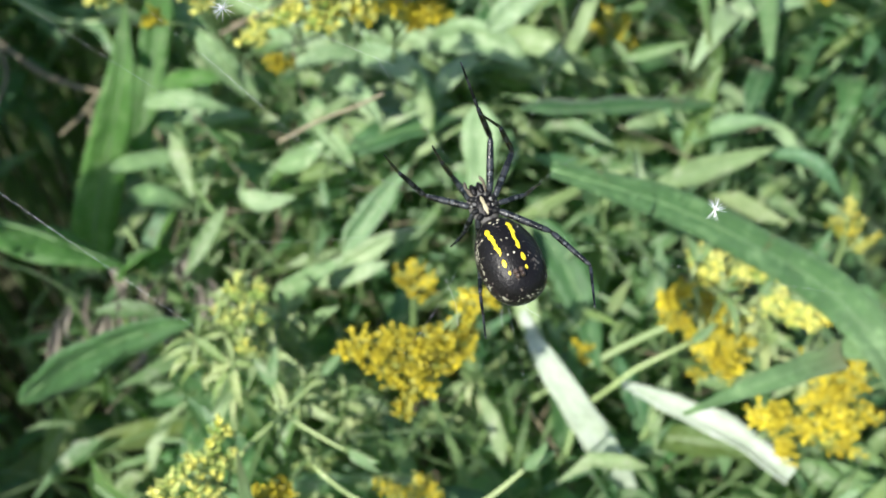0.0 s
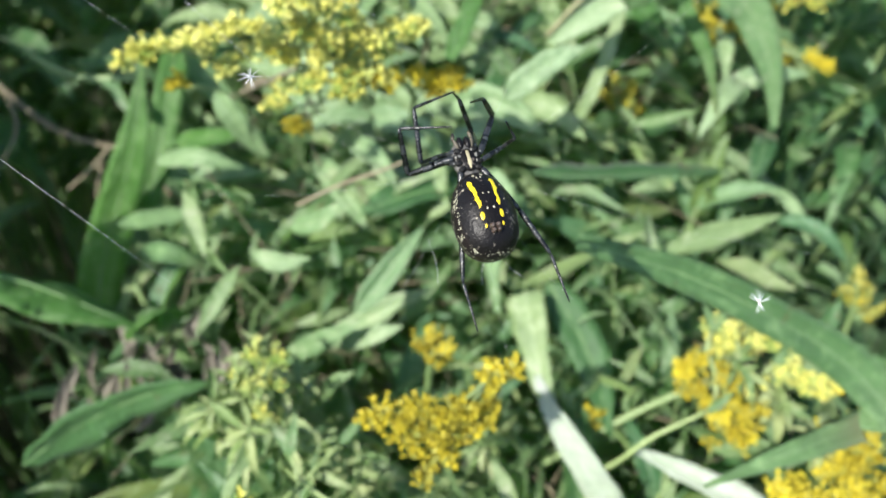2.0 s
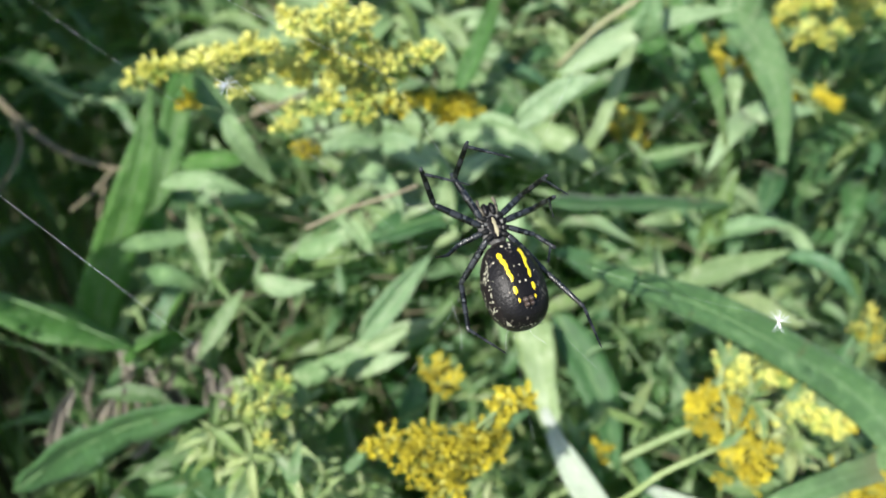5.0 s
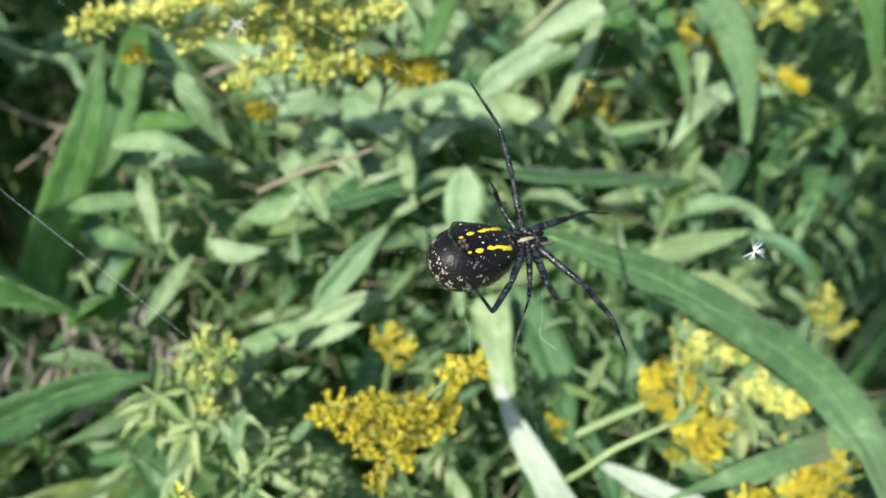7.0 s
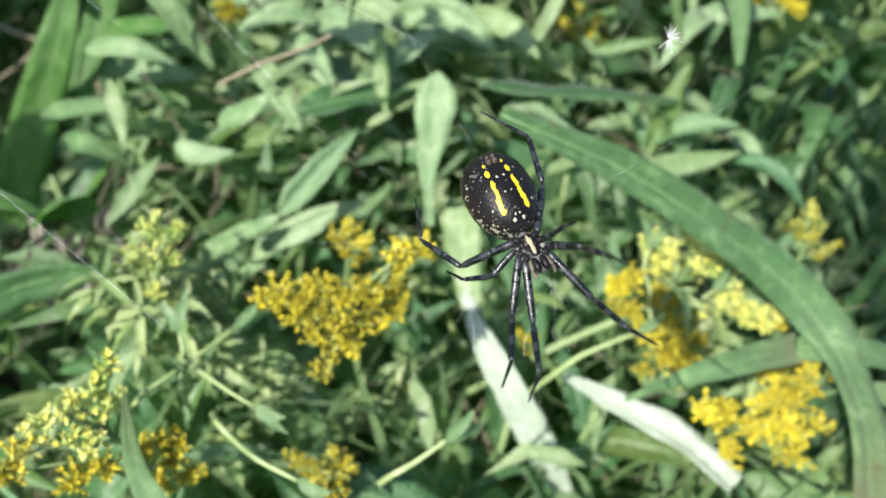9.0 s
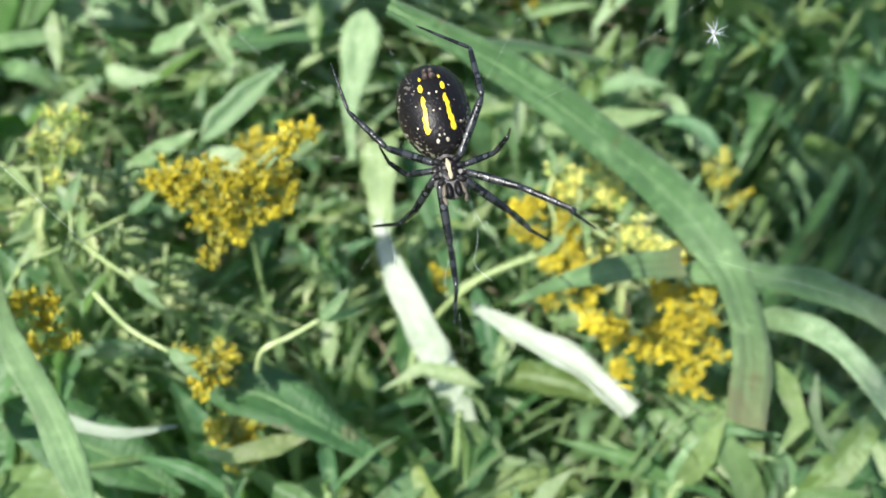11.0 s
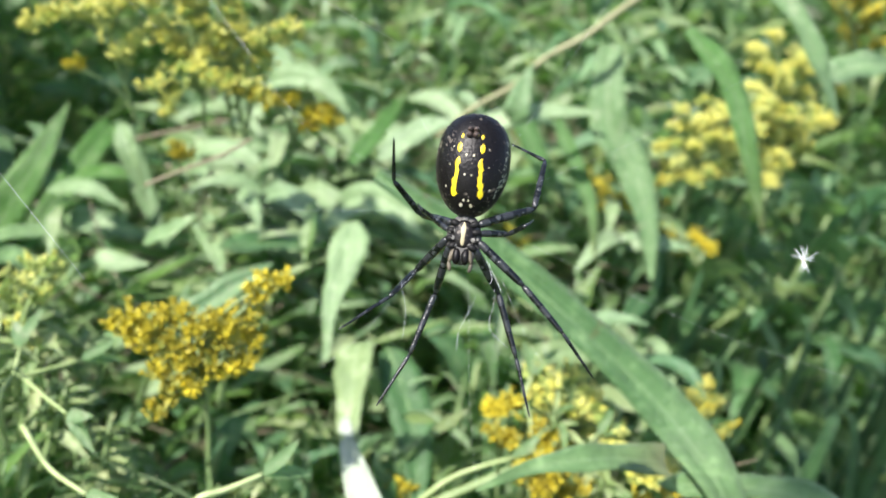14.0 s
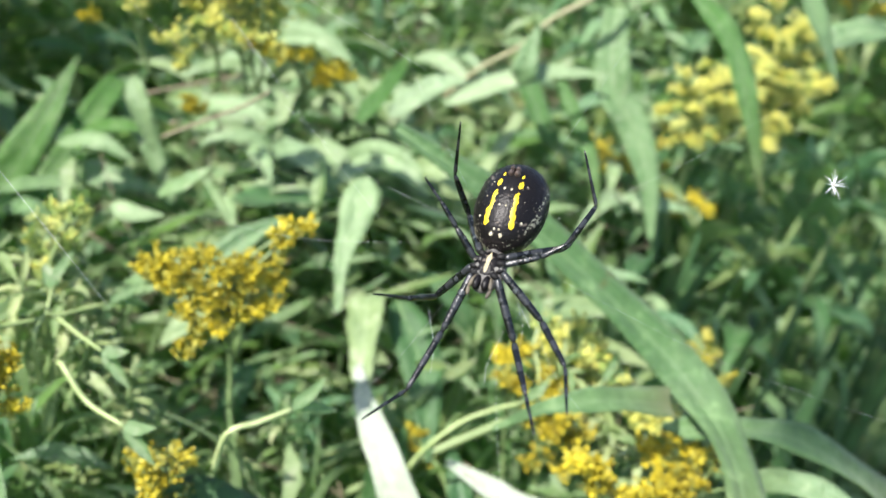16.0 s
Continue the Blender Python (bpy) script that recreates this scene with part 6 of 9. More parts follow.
def motions():
    walk(spider, [
        (0, pose(0.02547, 0.10068, 0.93446, 19.11, -12.41, 24.04)),
        (0.5, pose(0.01543, 0.10000, 0.93259, 27.64, -5.13, 29.00)),
        (1, pose(0.02247, 0.11775, 0.94730, 29.23, -9.27, 21.55)),
        (1.5, pose(0.00615, 0.11232, 0.94514, 32.43, 0.87, 19.97)),
        (2, pose(0.00940, 0.11742, 0.95160, 23.85, -0.18, 20.76)),
        (2.5, pose(0.00541, 0.11178, 0.94475, 26.08, -3.59, 15.64)),
        (3, pose(0.01295, 0.11315, 0.94600, 24.07, 1.16, 15.78)),
        (3.5, pose(0.01273, 0.11327, 0.94690, 18.78, -5.51, 13.38)),
        (4, pose(0.00654, 0.11309, 0.94322, 32.40, -13.11, 26.37)),
        (6.5, pose(0.02138, 0.11547, 0.94002, 6.53, 23.72, -15.53)),
        (7, pose(0.02458, 0.11087, 0.93411, -5.23, 13.78, -57.70)),
        (7.5, pose(0.03075, 0.10924, 0.93713, -4.54, 16.14, -76.23)),
        (8, pose(0.03096, 0.10537, 0.93094, -52.37, 20.40, -112.45)),
        (8.5, pose(0.03696, 0.09540, 0.92662, 5.67, 14.43, -152.54)),
        (9, pose(0.04754, 0.08521, 0.91979, -4.82, 12.64, -152.42)),
        (11.5, pose(0.07551, 0.06279, 0.90070, -26.58, 13.71, -168.56)),
        (12, pose(0.07389, 0.06183, 0.88655, -34.45, 12.66, -179.83)),
        (12.5, pose(0.07683, 0.06339, 0.90122, -15.48, 6.02, 177.26)),
        (13, pose(0.08613, 0.06071, 0.90136, -3.57, 8.05, 175.36)),
        (13.5, pose(0.08117, 0.06773, 0.90427, -37.95, 9.69, 179.03)),
        (14, pose(0.08454, 0.06635, 0.90581, -62.59, 9.25, 179.54)),
        (14.5, pose(0.08512, 0.06337, 0.90820, -43.42, 11.20, -179.47)),
        (15, pose(0.08648, 0.05954, 0.90092, -42.66, 2.65, 177.44)),
        (15.5, pose(0.08612, 0.05497, 0.89360, -42.31, 5.39, 175.07)),
        (16, pose(0.08659, 0.05197, 0.89313, -37.95, 9.45, 166.26))])
    walk(leg_parts['a1'][0], [(0, pose(-0.00200, 0.00500, 0.00040, 0.00, 35.33, 92.71)), (0.5, pose(-0.00200, 0.00500, 0.00040, -0.27, -15.84, 91.28)), (1, pose(-0.00200, 0.00500, 0.00040, 0.46, 47.09, 93.60)), (1.5, pose(-0.00200, 0.00500, 0.00040, 40.96, 29.83, 154.37)), (2, pose(-0.00200, 0.00500, 0.00040, 36.59, 58.57, 148.30)), (2.5, pose(-0.00200, 0.00500, 0.00040, 37.40, 26.99, 149.45)), (3, pose(-0.00200, 0.00500, 0.00040, 32.44, 15.11, 135.76)), (3.5, pose(-0.00200, 0.00500, 0.00040, 32.51, -13.30, 140.36)), (4, pose(-0.00200, 0.00500, 0.00040, 33.28, 6.05, 128.50)), (4.833, pose(-0.00200, 0.00500, 0.00040, 32.67, -2.17, 110.75)), (5.667, pose(-0.00200, 0.00500, 0.00040, 34.62, -10.17, 92.81)), (6.5, pose(-0.00200, 0.00500, 0.00040, 39.10, -17.16, 74.02)), (7, pose(-0.00200, 0.00500, 0.00040, 36.15, -1.10, 92.28)), (7.5, pose(-0.00200, 0.00500, 0.00040, 38.01, 19.59, 103.64)), (8, pose(-0.00200, 0.00500, 0.00040, 44.01, -34.53, 64.14)), (8.167, pose(-0.00200, 0.00500, 0.00040, 40.63, -9.88, 72.87)), (8.333, pose(-0.00200, 0.00500, 0.00040, 40.97, 14.95, 80.31)), (8.5, pose(-0.00200, 0.00500, 0.00040, 45.42, 39.48, 89.82)), (9, pose(-0.00200, 0.00500, 0.00040, 57.18, 19.83, 113.00)), (9.833, pose(-0.00200, 0.00500, 0.00040, 62.13, 28.05, 125.12)), (10.667, pose(-0.00200, 0.00500, 0.00040, 69.48, 35.04, 139.09)), (11.5, pose(-0.00200, 0.00500, 0.00040, 79.41, 40.16, 155.28)), (12, pose(-0.00200, 0.00500, 0.00040, 66.71, 36.95, 135.05)), (12.5, pose(-0.00200, 0.00500, 0.00040, 67.76, 35.54, 136.82)), (13, pose(-0.00200, 0.00500, 0.00040, 69.92, 57.09, 139.75)), (13.5, pose(-0.00200, 0.00500, 0.00040, 59.90, 42.68, 126.78)), (14, pose(-0.00200, 0.00500, 0.00040, 58.61, 45.29, 124.92)), (14.5, pose(-0.00200, 0.00500, 0.00040, 60.14, 59.33, 126.84)), (15, pose(-0.00200, 0.00500, 0.00040, 56.82, 45.63, 122.68)), (15.5, pose(-0.00200, 0.00500, 0.00040, 57.15, 45.07, 123.15)), (16, pose(-0.00200, 0.00500, 0.00040, 56.37, 28.65, 121.86))])
    walk(leg_parts['a1'][1], [(0, pose(-0.00242, 0.01380, -0.00585, 0.00, -77.63, -161.50)), (0.167, pose(-0.00236, 0.01433, -0.00278, 93.09, -69.53, 103.18)), (0.333, pose(-0.00229, 0.01486, 0.00028, 108.73, -46.46, 85.14)), (0.5, pose(-0.00223, 0.01539, 0.00335, 112.62, -22.32, 78.41)), (1, pose(-0.00246, 0.01234, -0.00751, 91.50, -64.95, 106.66)), (1.5, pose(-0.01045, 0.00905, -0.00497, 110.44, -50.02, 84.48)), (2, pose(-0.00679, 0.00796, -0.00882, 107.18, -28.67, 89.52)), (2.5, pose(-0.01029, 0.00989, -0.00450, 109.00, -50.55, 86.71)), (3, pose(-0.00947, 0.01227, -0.00242, 99.76, -56.91, 98.15)), (3.5, pose(-0.01009, 0.01171, 0.00288, 109.95, -66.04, 86.60)), (4, pose(-0.00869, 0.01341, -0.00074, 123.32, -47.93, 70.87)), (4.833, pose(-0.00551, 0.01391, 0.00070, 119.96, -68.58, 74.76)), (5.667, pose(-0.00233, 0.01442, 0.00214, 48.33, -87.27, 146.89)), (6.5, pose(0.00084, 0.01492, 0.00359, -44.94, -69.61, -119.35)), (7, pose(-0.00243, 0.01579, 0.00061, -115.11, -56.67, -43.28)), (7.5, pose(-0.00440, 0.01489, -0.00322, 177.66, -66.57, 30.66)), (8, pose(0.00188, 0.01301, 0.00652, 154.12, -34.93, 59.69)), (8.5, pose(-0.00197, 0.01334, -0.00647, 133.74, -14.80, 105.34)), (9, pose(-0.00597, 0.01435, -0.00326, 140.22, -33.29, 89.74)), (9.833, pose(-0.00715, 0.01239, -0.00436, 138.85, -38.87, 92.05)), (10.667, pose(-0.00832, 0.01042, -0.00546, 137.05, -44.41, 94.76)), (11.5, pose(-0.00950, 0.00845, -0.00657, 134.65, -49.86, 98.03)), (12, pose(-0.00811, 0.01110, -0.00609, 124.91, -30.10, 112.91)), (12.5, pose(-0.00841, 0.01101, -0.00588, 126.76, 0.09, 106.04)), (13, pose(-0.00648, 0.00879, -0.00867, 127.44, 21.34, 109.64)), (13.5, pose(-0.00675, 0.01136, -0.00692, 127.32, -5.54, 108.80)), (14, pose(-0.00635, 0.01123, -0.00728, 127.19, 1.35, 112.25)), (14.5, pose(-0.00530, 0.00941, -0.00889, 126.89, 17.92, 110.47)), (15, pose(-0.00608, 0.01136, -0.00732, 126.92, -18.65, 107.23)), (15.5, pose(-0.00617, 0.01139, -0.00725, 127.63, -26.07, 105.35)), (16, pose(-0.00700, 0.01305, -0.00478, 122.93, -16.04, 118.33))])
    walk(leg_parts['a1'][2], [(0, pose(-0.00469, 0.01304, 0.00509, -0.00, -79.17, -145.94)), (0.5, pose(-0.00015, 0.02554, 0.00760, 164.91, -53.48, 48.25)), (1, pose(-0.00382, 0.01688, 0.00264, -140.08, -80.29, -9.44)), (1.5, pose(-0.00975, 0.01621, 0.00361, -136.38, -47.75, -13.39)), (2, pose(-0.00671, 0.01779, -0.00344, -135.78, -47.13, -14.20)), (2.5, pose(-0.00988, 0.01700, 0.00415, -145.76, -34.74, 0.90)), (3, pose(-0.01034, 0.01833, 0.00697, -108.02, -73.04, -42.67)), (3.5, pose(-0.00982, 0.01625, 0.01312, -128.35, -60.55, -20.73)), (4, pose(-0.00623, 0.02049, 0.00758, -133.41, -50.20, -14.60)), (4.833, pose(-0.00451, 0.01750, 0.00975, -110.22, -42.93, -46.10)), (5.667, pose(-0.00279, 0.01451, 0.01192, -96.73, -29.27, -68.64)), (6.5, pose(-0.00107, 0.01152, 0.01408, -90.63, -12.79, -85.36)), (7, pose(0.00205, 0.01157, 0.00997, -122.56, -51.29, -31.40)), (7.5, pose(-0.00057, 0.01716, 0.00705, -91.95, -33.51, -75.09)), (8, pose(0.00651, 0.02093, 0.01294, -118.46, -69.10, -43.03)), (8.5, pose(-0.00484, 0.02378, -0.00361, 85.97, -72.97, 113.82)), (9, pose(-0.00593, 0.02371, 0.00288, 109.86, -44.85, 86.87)), (9.833, pose(-0.00745, 0.02101, 0.00259, 105.90, -47.70, 92.34)), (10.667, pose(-0.00898, 0.01831, 0.00229, 101.32, -50.26, 98.41)), (11.5, pose(-0.01051, 0.01560, 0.00200, 96.07, -52.48, 105.12)), (12, pose(-0.01188, 0.02002, -0.00047, 89.12, -46.89, 114.21)), (12.167, pose(-0.01175, 0.02061, -0.00228, 88.21, -19.71, 115.83)), (12.333, pose(-0.01163, 0.02119, -0.00409, 88.09, 7.49, 116.95)), (12.5, pose(-0.01150, 0.02178, -0.00590, 88.56, 34.67, 118.23)), (13, pose(-0.00998, 0.01862, -0.01274, 101.78, 46.83, 138.25)), (13.5, pose(-0.01035, 0.02191, -0.00584, 90.08, 11.11, 115.48)), (14, pose(-0.01059, 0.02159, -0.00754, 89.77, -4.85, 109.84)), (14.5, pose(-0.00903, 0.01939, -0.01233, 90.12, 11.37, 115.95)), (15, pose(-0.00922, 0.02149, -0.00374, 90.18, -12.15, 107.41)), (15.5, pose(-0.00884, 0.02109, -0.00232, 91.11, -22.12, 104.27)), (16, pose(-0.01211, 0.02252, -0.00168, 84.89, -32.97, 117.62))])
    walk(leg_parts['a2'][0], [(0, pose(-0.00250, 0.00380, 0.00040, 0.00, 17.02, 135.20)), (0.5, pose(-0.00250, 0.00380, 0.00040, 4.54, 31.24, 146.20)), (1, pose(-0.00250, 0.00380, 0.00040, -17.68, 52.56, 113.95)), (1.167, pose(-0.00250, 0.00380, 0.00040, 12.12, 46.32, 152.51)), (1.333, pose(-0.00250, 0.00380, 0.00040, 28.75, 30.77, 178.68)), (1.5, pose(-0.00250, 0.00380, 0.00040, 35.43, 11.55, -163.21)), (2, pose(-0.00250, 0.00380, 0.00040, 26.79, 34.88, 175.52)), (2.5, pose(-0.00250, 0.00380, 0.00040, 25.56, 4.04, 171.96)), (3, pose(-0.00250, 0.00380, 0.00040, 24.75, 5.01, 161.76)), (3.5, pose(-0.00250, 0.00380, 0.00040, 24.83, -6.65, 156.60)), (4, pose(-0.00250, 0.00380, 0.00040, 25.17, 1.43, 149.21)), (4.833, pose(-0.00250, 0.00380, 0.00040, 25.21, -2.23, 143.17)), (5.667, pose(-0.00250, 0.00380, 0.00040, 25.64, -5.86, 137.10)), (6.5, pose(-0.00250, 0.00380, 0.00040, 26.46, -9.43, 130.95)), (7, pose(-0.00250, 0.00380, 0.00040, 7.48, -33.13, 179.48)), (7.5, pose(-0.00250, 0.00380, 0.00040, -0.94, -28.22, -164.11)), (7.667, pose(-0.00250, 0.00380, 0.00040, 14.96, -44.80, 169.73)), (7.833, pose(-0.00250, 0.00380, 0.00040, 44.73, -51.96, 130.65)), (8, pose(-0.00250, 0.00380, 0.00040, 74.47, -44.76, 91.60)), (8.5, pose(-0.00250, 0.00380, 0.00040, 67.67, 4.21, 109.35)), (9, pose(-0.00250, 0.00380, 0.00040, 68.17, -45.17, 108.03)), (9.833, pose(-0.00250, 0.00380, 0.00040, 56.00, -30.32, 127.64)), (10.667, pose(-0.00250, 0.00380, 0.00040, 50.68, -13.36, 141.72)), (11.5, pose(-0.00250, 0.00380, 0.00040, 49.70, 4.27, 153.87)), (12, pose(-0.00250, 0.00380, 0.00040, 52.89, 16.32, 171.50)), (12.5, pose(-0.00250, 0.00380, 0.00040, 55.87, 31.69, 178.74)), (13, pose(-0.00250, 0.00380, 0.00040, 47.60, 35.37, 163.84)), (13.5, pose(-0.00250, 0.00380, 0.00040, 36.41, 23.60, 141.45)), (14, pose(-0.00250, 0.00380, 0.00040, 36.60, 5.06, 142.17)), (14.5, pose(-0.00250, 0.00380, 0.00040, 37.50, 30.09, 145.10)), (15, pose(-0.00250, 0.00380, 0.00040, 40.74, 8.80, 154.65)), (15.5, pose(-0.00250, 0.00380, 0.00040, 36.17, 15.57, 133.26)), (16, pose(-0.00250, 0.00380, 0.00040, 41.18, 24.13, 147.89))])
    walk(leg_parts['a2'][1], [(0, pose(-0.00942, 0.01067, -0.00259, 0.00, -62.45, 141.50)), (0.5, pose(-0.00975, 0.00865, -0.00489, -16.88, -63.32, 160.44)), (1, pose(-0.00502, 0.00947, -0.00770, 28.95, -69.59, 110.98)), (1.5, pose(-0.01207, 0.00091, -0.00164, 27.55, -55.80, 112.55)), (2, pose(-0.01084, 0.00445, -0.00543, 36.26, -49.55, 101.63)), (2.5, pose(-0.01257, 0.00522, -0.00032, 45.49, -56.23, 90.09)), (3, pose(-0.01215, 0.00698, -0.00049, 42.66, -53.86, 93.53)), (3.5, pose(-0.01180, 0.00782, 0.00158, 46.37, -59.77, 89.11)), (4, pose(-0.01126, 0.00902, 0.00014, 58.10, -46.38, 74.56)), (4.833, pose(-0.01054, 0.00981, 0.00079, 30.48, -53.62, 110.08)), (5.667, pose(-0.00982, 0.01061, 0.00143, 0.96, -48.66, 147.43)), (6.5, pose(-0.00909, 0.01140, 0.00207, -16.62, -34.77, 173.41)), (7, pose(-0.01104, 0.00388, 0.00597, -24.05, -32.95, -173.29)), (7.5, pose(-0.01114, 0.00134, 0.00522, -33.39, -27.70, -154.94)), (7.667, pose(-0.00833, 0.00457, 0.00601, -44.17, -51.44, -138.44)), (7.833, pose(-0.00552, 0.00781, 0.00680, -82.80, -68.62, -94.83)), (8, pose(-0.00270, 0.01104, 0.00758, -143.07, -61.71, -29.71)), (8.167, pose(-0.00376, 0.01183, 0.00494, 152.29, -66.66, 40.43)), (8.333, pose(-0.00481, 0.01261, 0.00229, 117.99, -46.16, 80.49)), (8.5, pose(-0.00587, 0.01340, -0.00035, 109.14, -19.89, 96.23)), (9, pose(-0.00473, 0.01064, 0.00763, 116.24, -47.97, 83.93)), (9.833, pose(-0.00703, 0.00985, 0.00497, 98.13, -34.00, 111.05)), (10.667, pose(-0.00933, 0.00907, 0.00231, 90.17, -15.92, 129.55)), (11.5, pose(-0.01163, 0.00828, -0.00036, 88.48, 3.46, 144.84)), (12, pose(-0.01218, 0.00525, -0.00247, 86.62, -21.30, 156.50)), (12.5, pose(-0.01118, 0.00399, -0.00496, 85.83, 7.19, 162.68)), (13, pose(-0.01049, 0.00611, -0.00550, 84.44, 35.23, 158.95)), (13.5, pose(-0.00981, 0.00963, -0.00368, 72.07, 21.74, 133.51)), (14, pose(-0.01053, 0.01003, -0.00050, 72.64, 1.03, 136.36)), (14.5, pose(-0.00974, 0.00885, -0.00471, 73.84, -14.08, 125.90)), (15, pose(-0.01161, 0.00812, -0.00116, 70.13, -29.14, 135.88)), (15.5, pose(-0.00923, 0.01096, -0.00234, 69.47, 10.48, 139.71)), (16, pose(-0.01038, 0.00875, -0.00377, 69.58, -11.56, 128.15))])
    walk(leg_parts['a2'][2], [(0, pose(-0.01304, 0.01355, 0.00628, -0.00, -79.27, -165.32)), (0.5, pose(-0.01398, 0.01016, 0.00405, 17.78, -67.55, 176.23)), (1, pose(-0.00627, 0.01272, 0.00167, -61.85, -86.97, -103.55)), (1.5, pose(-0.01422, 0.00610, 0.00663, -62.73, -77.70, -102.66)), (2, pose(-0.01215, 0.01081, 0.00218, -138.70, -19.97, -18.15)), (2.5, pose(-0.01258, 0.01078, 0.00799, -141.99, -9.98, -5.52)), (3, pose(-0.01251, 0.01287, 0.00759, -142.68, -17.56, -2.66)), (3.5, pose(-0.01172, 0.01286, 0.01022, -143.88, -14.53, 1.70)), (4, pose(-0.00942, 0.01567, 0.00738, -140.38, -11.11, -13.98)), (4.833, pose(-0.01203, 0.01456, 0.00751, -130.10, -34.08, -39.82)), (5.667, pose(-0.01464, 0.01345, 0.00764, -102.82, -48.43, -79.94)), (6.5, pose(-0.01726, 0.01234, 0.00777, -67.15, -44.08, -127.92)), (7, pose(-0.01938, 0.00290, 0.01141, -51.65, -23.04, -155.14)), (7.5, pose(-0.01916, -0.00241, 0.00987, -55.87, -26.09, -145.00)), (7.667, pose(-0.01231, 0.00129, 0.01204, -63.63, -50.31, -132.77)), (7.833, pose(-0.00545, 0.00499, 0.01422, -94.92, -70.69, -97.62)), (8, pose(0.00141, 0.00869, 0.01639, -170.11, -68.00, -18.73)), (8.167, pose(-0.00135, 0.01338, 0.01194, 123.75, -64.74, 52.05)), (8.333, pose(-0.00412, 0.01806, 0.00750, 99.68, -43.21, 81.09)), (8.5, pose(-0.00689, 0.02275, 0.00305, 93.04, -18.41, 93.70)), (9, pose(-0.00402, 0.01730, 0.01506, 102.52, -48.85, 77.27)), (9.833, pose(-0.00928, 0.01621, 0.00972, 95.38, -47.23, 86.86)), (10.667, pose(-0.01453, 0.01512, 0.00438, 88.98, -44.86, 95.75)), (11.5, pose(-0.01979, 0.01403, -0.00096, 83.41, -41.86, 103.85)), (12, pose(-0.02073, 0.00896, 0.00117, 155.97, -80.41, 27.14)), (12.5, pose(-0.02065, 0.00694, -0.00621, 142.64, -60.38, 41.07)), (12.667, pose(-0.01980, 0.00765, -0.00790, 107.76, -52.09, 82.38)), (12.833, pose(-0.01896, 0.00835, -0.00959, 91.30, -34.95, 105.84)), (13, pose(-0.01811, 0.00905, -0.01127, 84.99, -14.96, 120.51)), (13.5, pose(-0.01620, 0.01636, -0.00739, 84.61, 13.27, 144.96)), (14, pose(-0.01776, 0.01693, -0.00068, 79.70, 31.63, 132.30)), (14.5, pose(-0.01543, 0.01671, -0.00228, 80.13, 31.12, 133.13)), (15, pose(-0.01788, 0.01420, 0.00371, 121.62, 56.06, -170.45)), (15.5, pose(-0.01673, 0.01731, -0.00416, 100.80, 28.40, 159.81)), (15.667, pose(-0.01663, 0.01703, -0.00336, 94.31, 11.87, 141.32)), (15.833, pose(-0.01654, 0.01674, -0.00256, 93.42, -5.71, 125.03)), (16, pose(-0.01644, 0.01645, -0.00177, 97.77, -22.81, 107.72))])
    walk(leg_parts['a3'][0], [(0, pose(-0.00250, 0.00250, 0.00040, 0.00, 62.87, -153.47)), (0.5, pose(-0.00250, 0.00250, 0.00040, 17.58, 13.49, -127.87)), (0.667, pose(-0.00250, 0.00250, 0.00040, 10.37, 31.10, -146.49)), (0.833, pose(-0.00250, 0.00250, 0.00040, -5.93, 44.94, -172.50)), (1, pose(-0.00250, 0.00250, 0.00040, -32.88, 50.21, 151.57)), (1.5, pose(-0.00250, 0.00250, 0.00040, -5.45, 16.29, -162.29)), (2, pose(-0.00250, 0.00250, 0.00040, -52.87, 48.80, 121.53)), (2.5, pose(-0.00250, 0.00250, 0.00040, -39.20, 60.14, 138.20)), (3, pose(-0.00250, 0.00250, 0.00040, 66.81, 69.65, -110.59)), (3.5, pose(-0.00250, 0.00250, 0.00040, 10.79, 51.93, -172.70)), (4, pose(-0.00250, 0.00250, 0.00040, 27.13, 31.21, -148.67)), (4.833, pose(-0.00250, 0.00250, 0.00040, 18.05, 24.96, -167.78)), (5.667, pose(-0.00250, 0.00250, 0.00040, 11.97, 16.55, 175.23)), (6.5, pose(-0.00250, 0.00250, 0.00040, 8.80, 6.89, 159.75)), (7, pose(-0.00250, 0.00250, 0.00040, 9.79, -2.62, -174.26)), (7.5, pose(-0.00250, 0.00250, 0.00040, 8.30, -6.04, -154.74)), (8, pose(-0.00250, 0.00250, 0.00040, 18.69, -10.75, 141.47)), (8.5, pose(-0.00250, 0.00250, 0.00040, 8.67, -6.51, -157.96)), (9, pose(-0.00250, 0.00250, 0.00040, 11.50, 35.82, -147.54)), (9.833, pose(-0.00250, 0.00250, 0.00040, 6.92, 21.34, -157.03)), (10.667, pose(-0.00250, 0.00250, 0.00040, 5.05, 6.43, -164.76)), (11.5, pose(-0.00250, 0.00250, 0.00040, 5.19, -8.60, -172.04)), (12, pose(-0.00250, 0.00250, 0.00040, -1.06, -15.65, -142.96)), (12.5, pose(-0.00250, 0.00250, 0.00040, 6.96, -9.94, -178.08)), (13, pose(-0.00250, 0.00250, 0.00040, 7.01, 5.53, -179.30)), (13.5, pose(-0.00250, 0.00250, 0.00040, 3.23, 25.81, 166.98)), (14, pose(-0.00250, 0.00250, 0.00040, 17.12, 38.58, -167.41)), (14.5, pose(-0.00250, 0.00250, 0.00040, 8.71, 34.33, 178.49)), (15, pose(-0.00250, 0.00250, 0.00040, 11.56, -1.27, -172.00)), (15.5, pose(-0.00250, 0.00250, 0.00040, 11.63, 5.86, -170.36)), (16, pose(-0.00250, 0.00250, 0.00040, 11.97, -3.56, -153.56))])
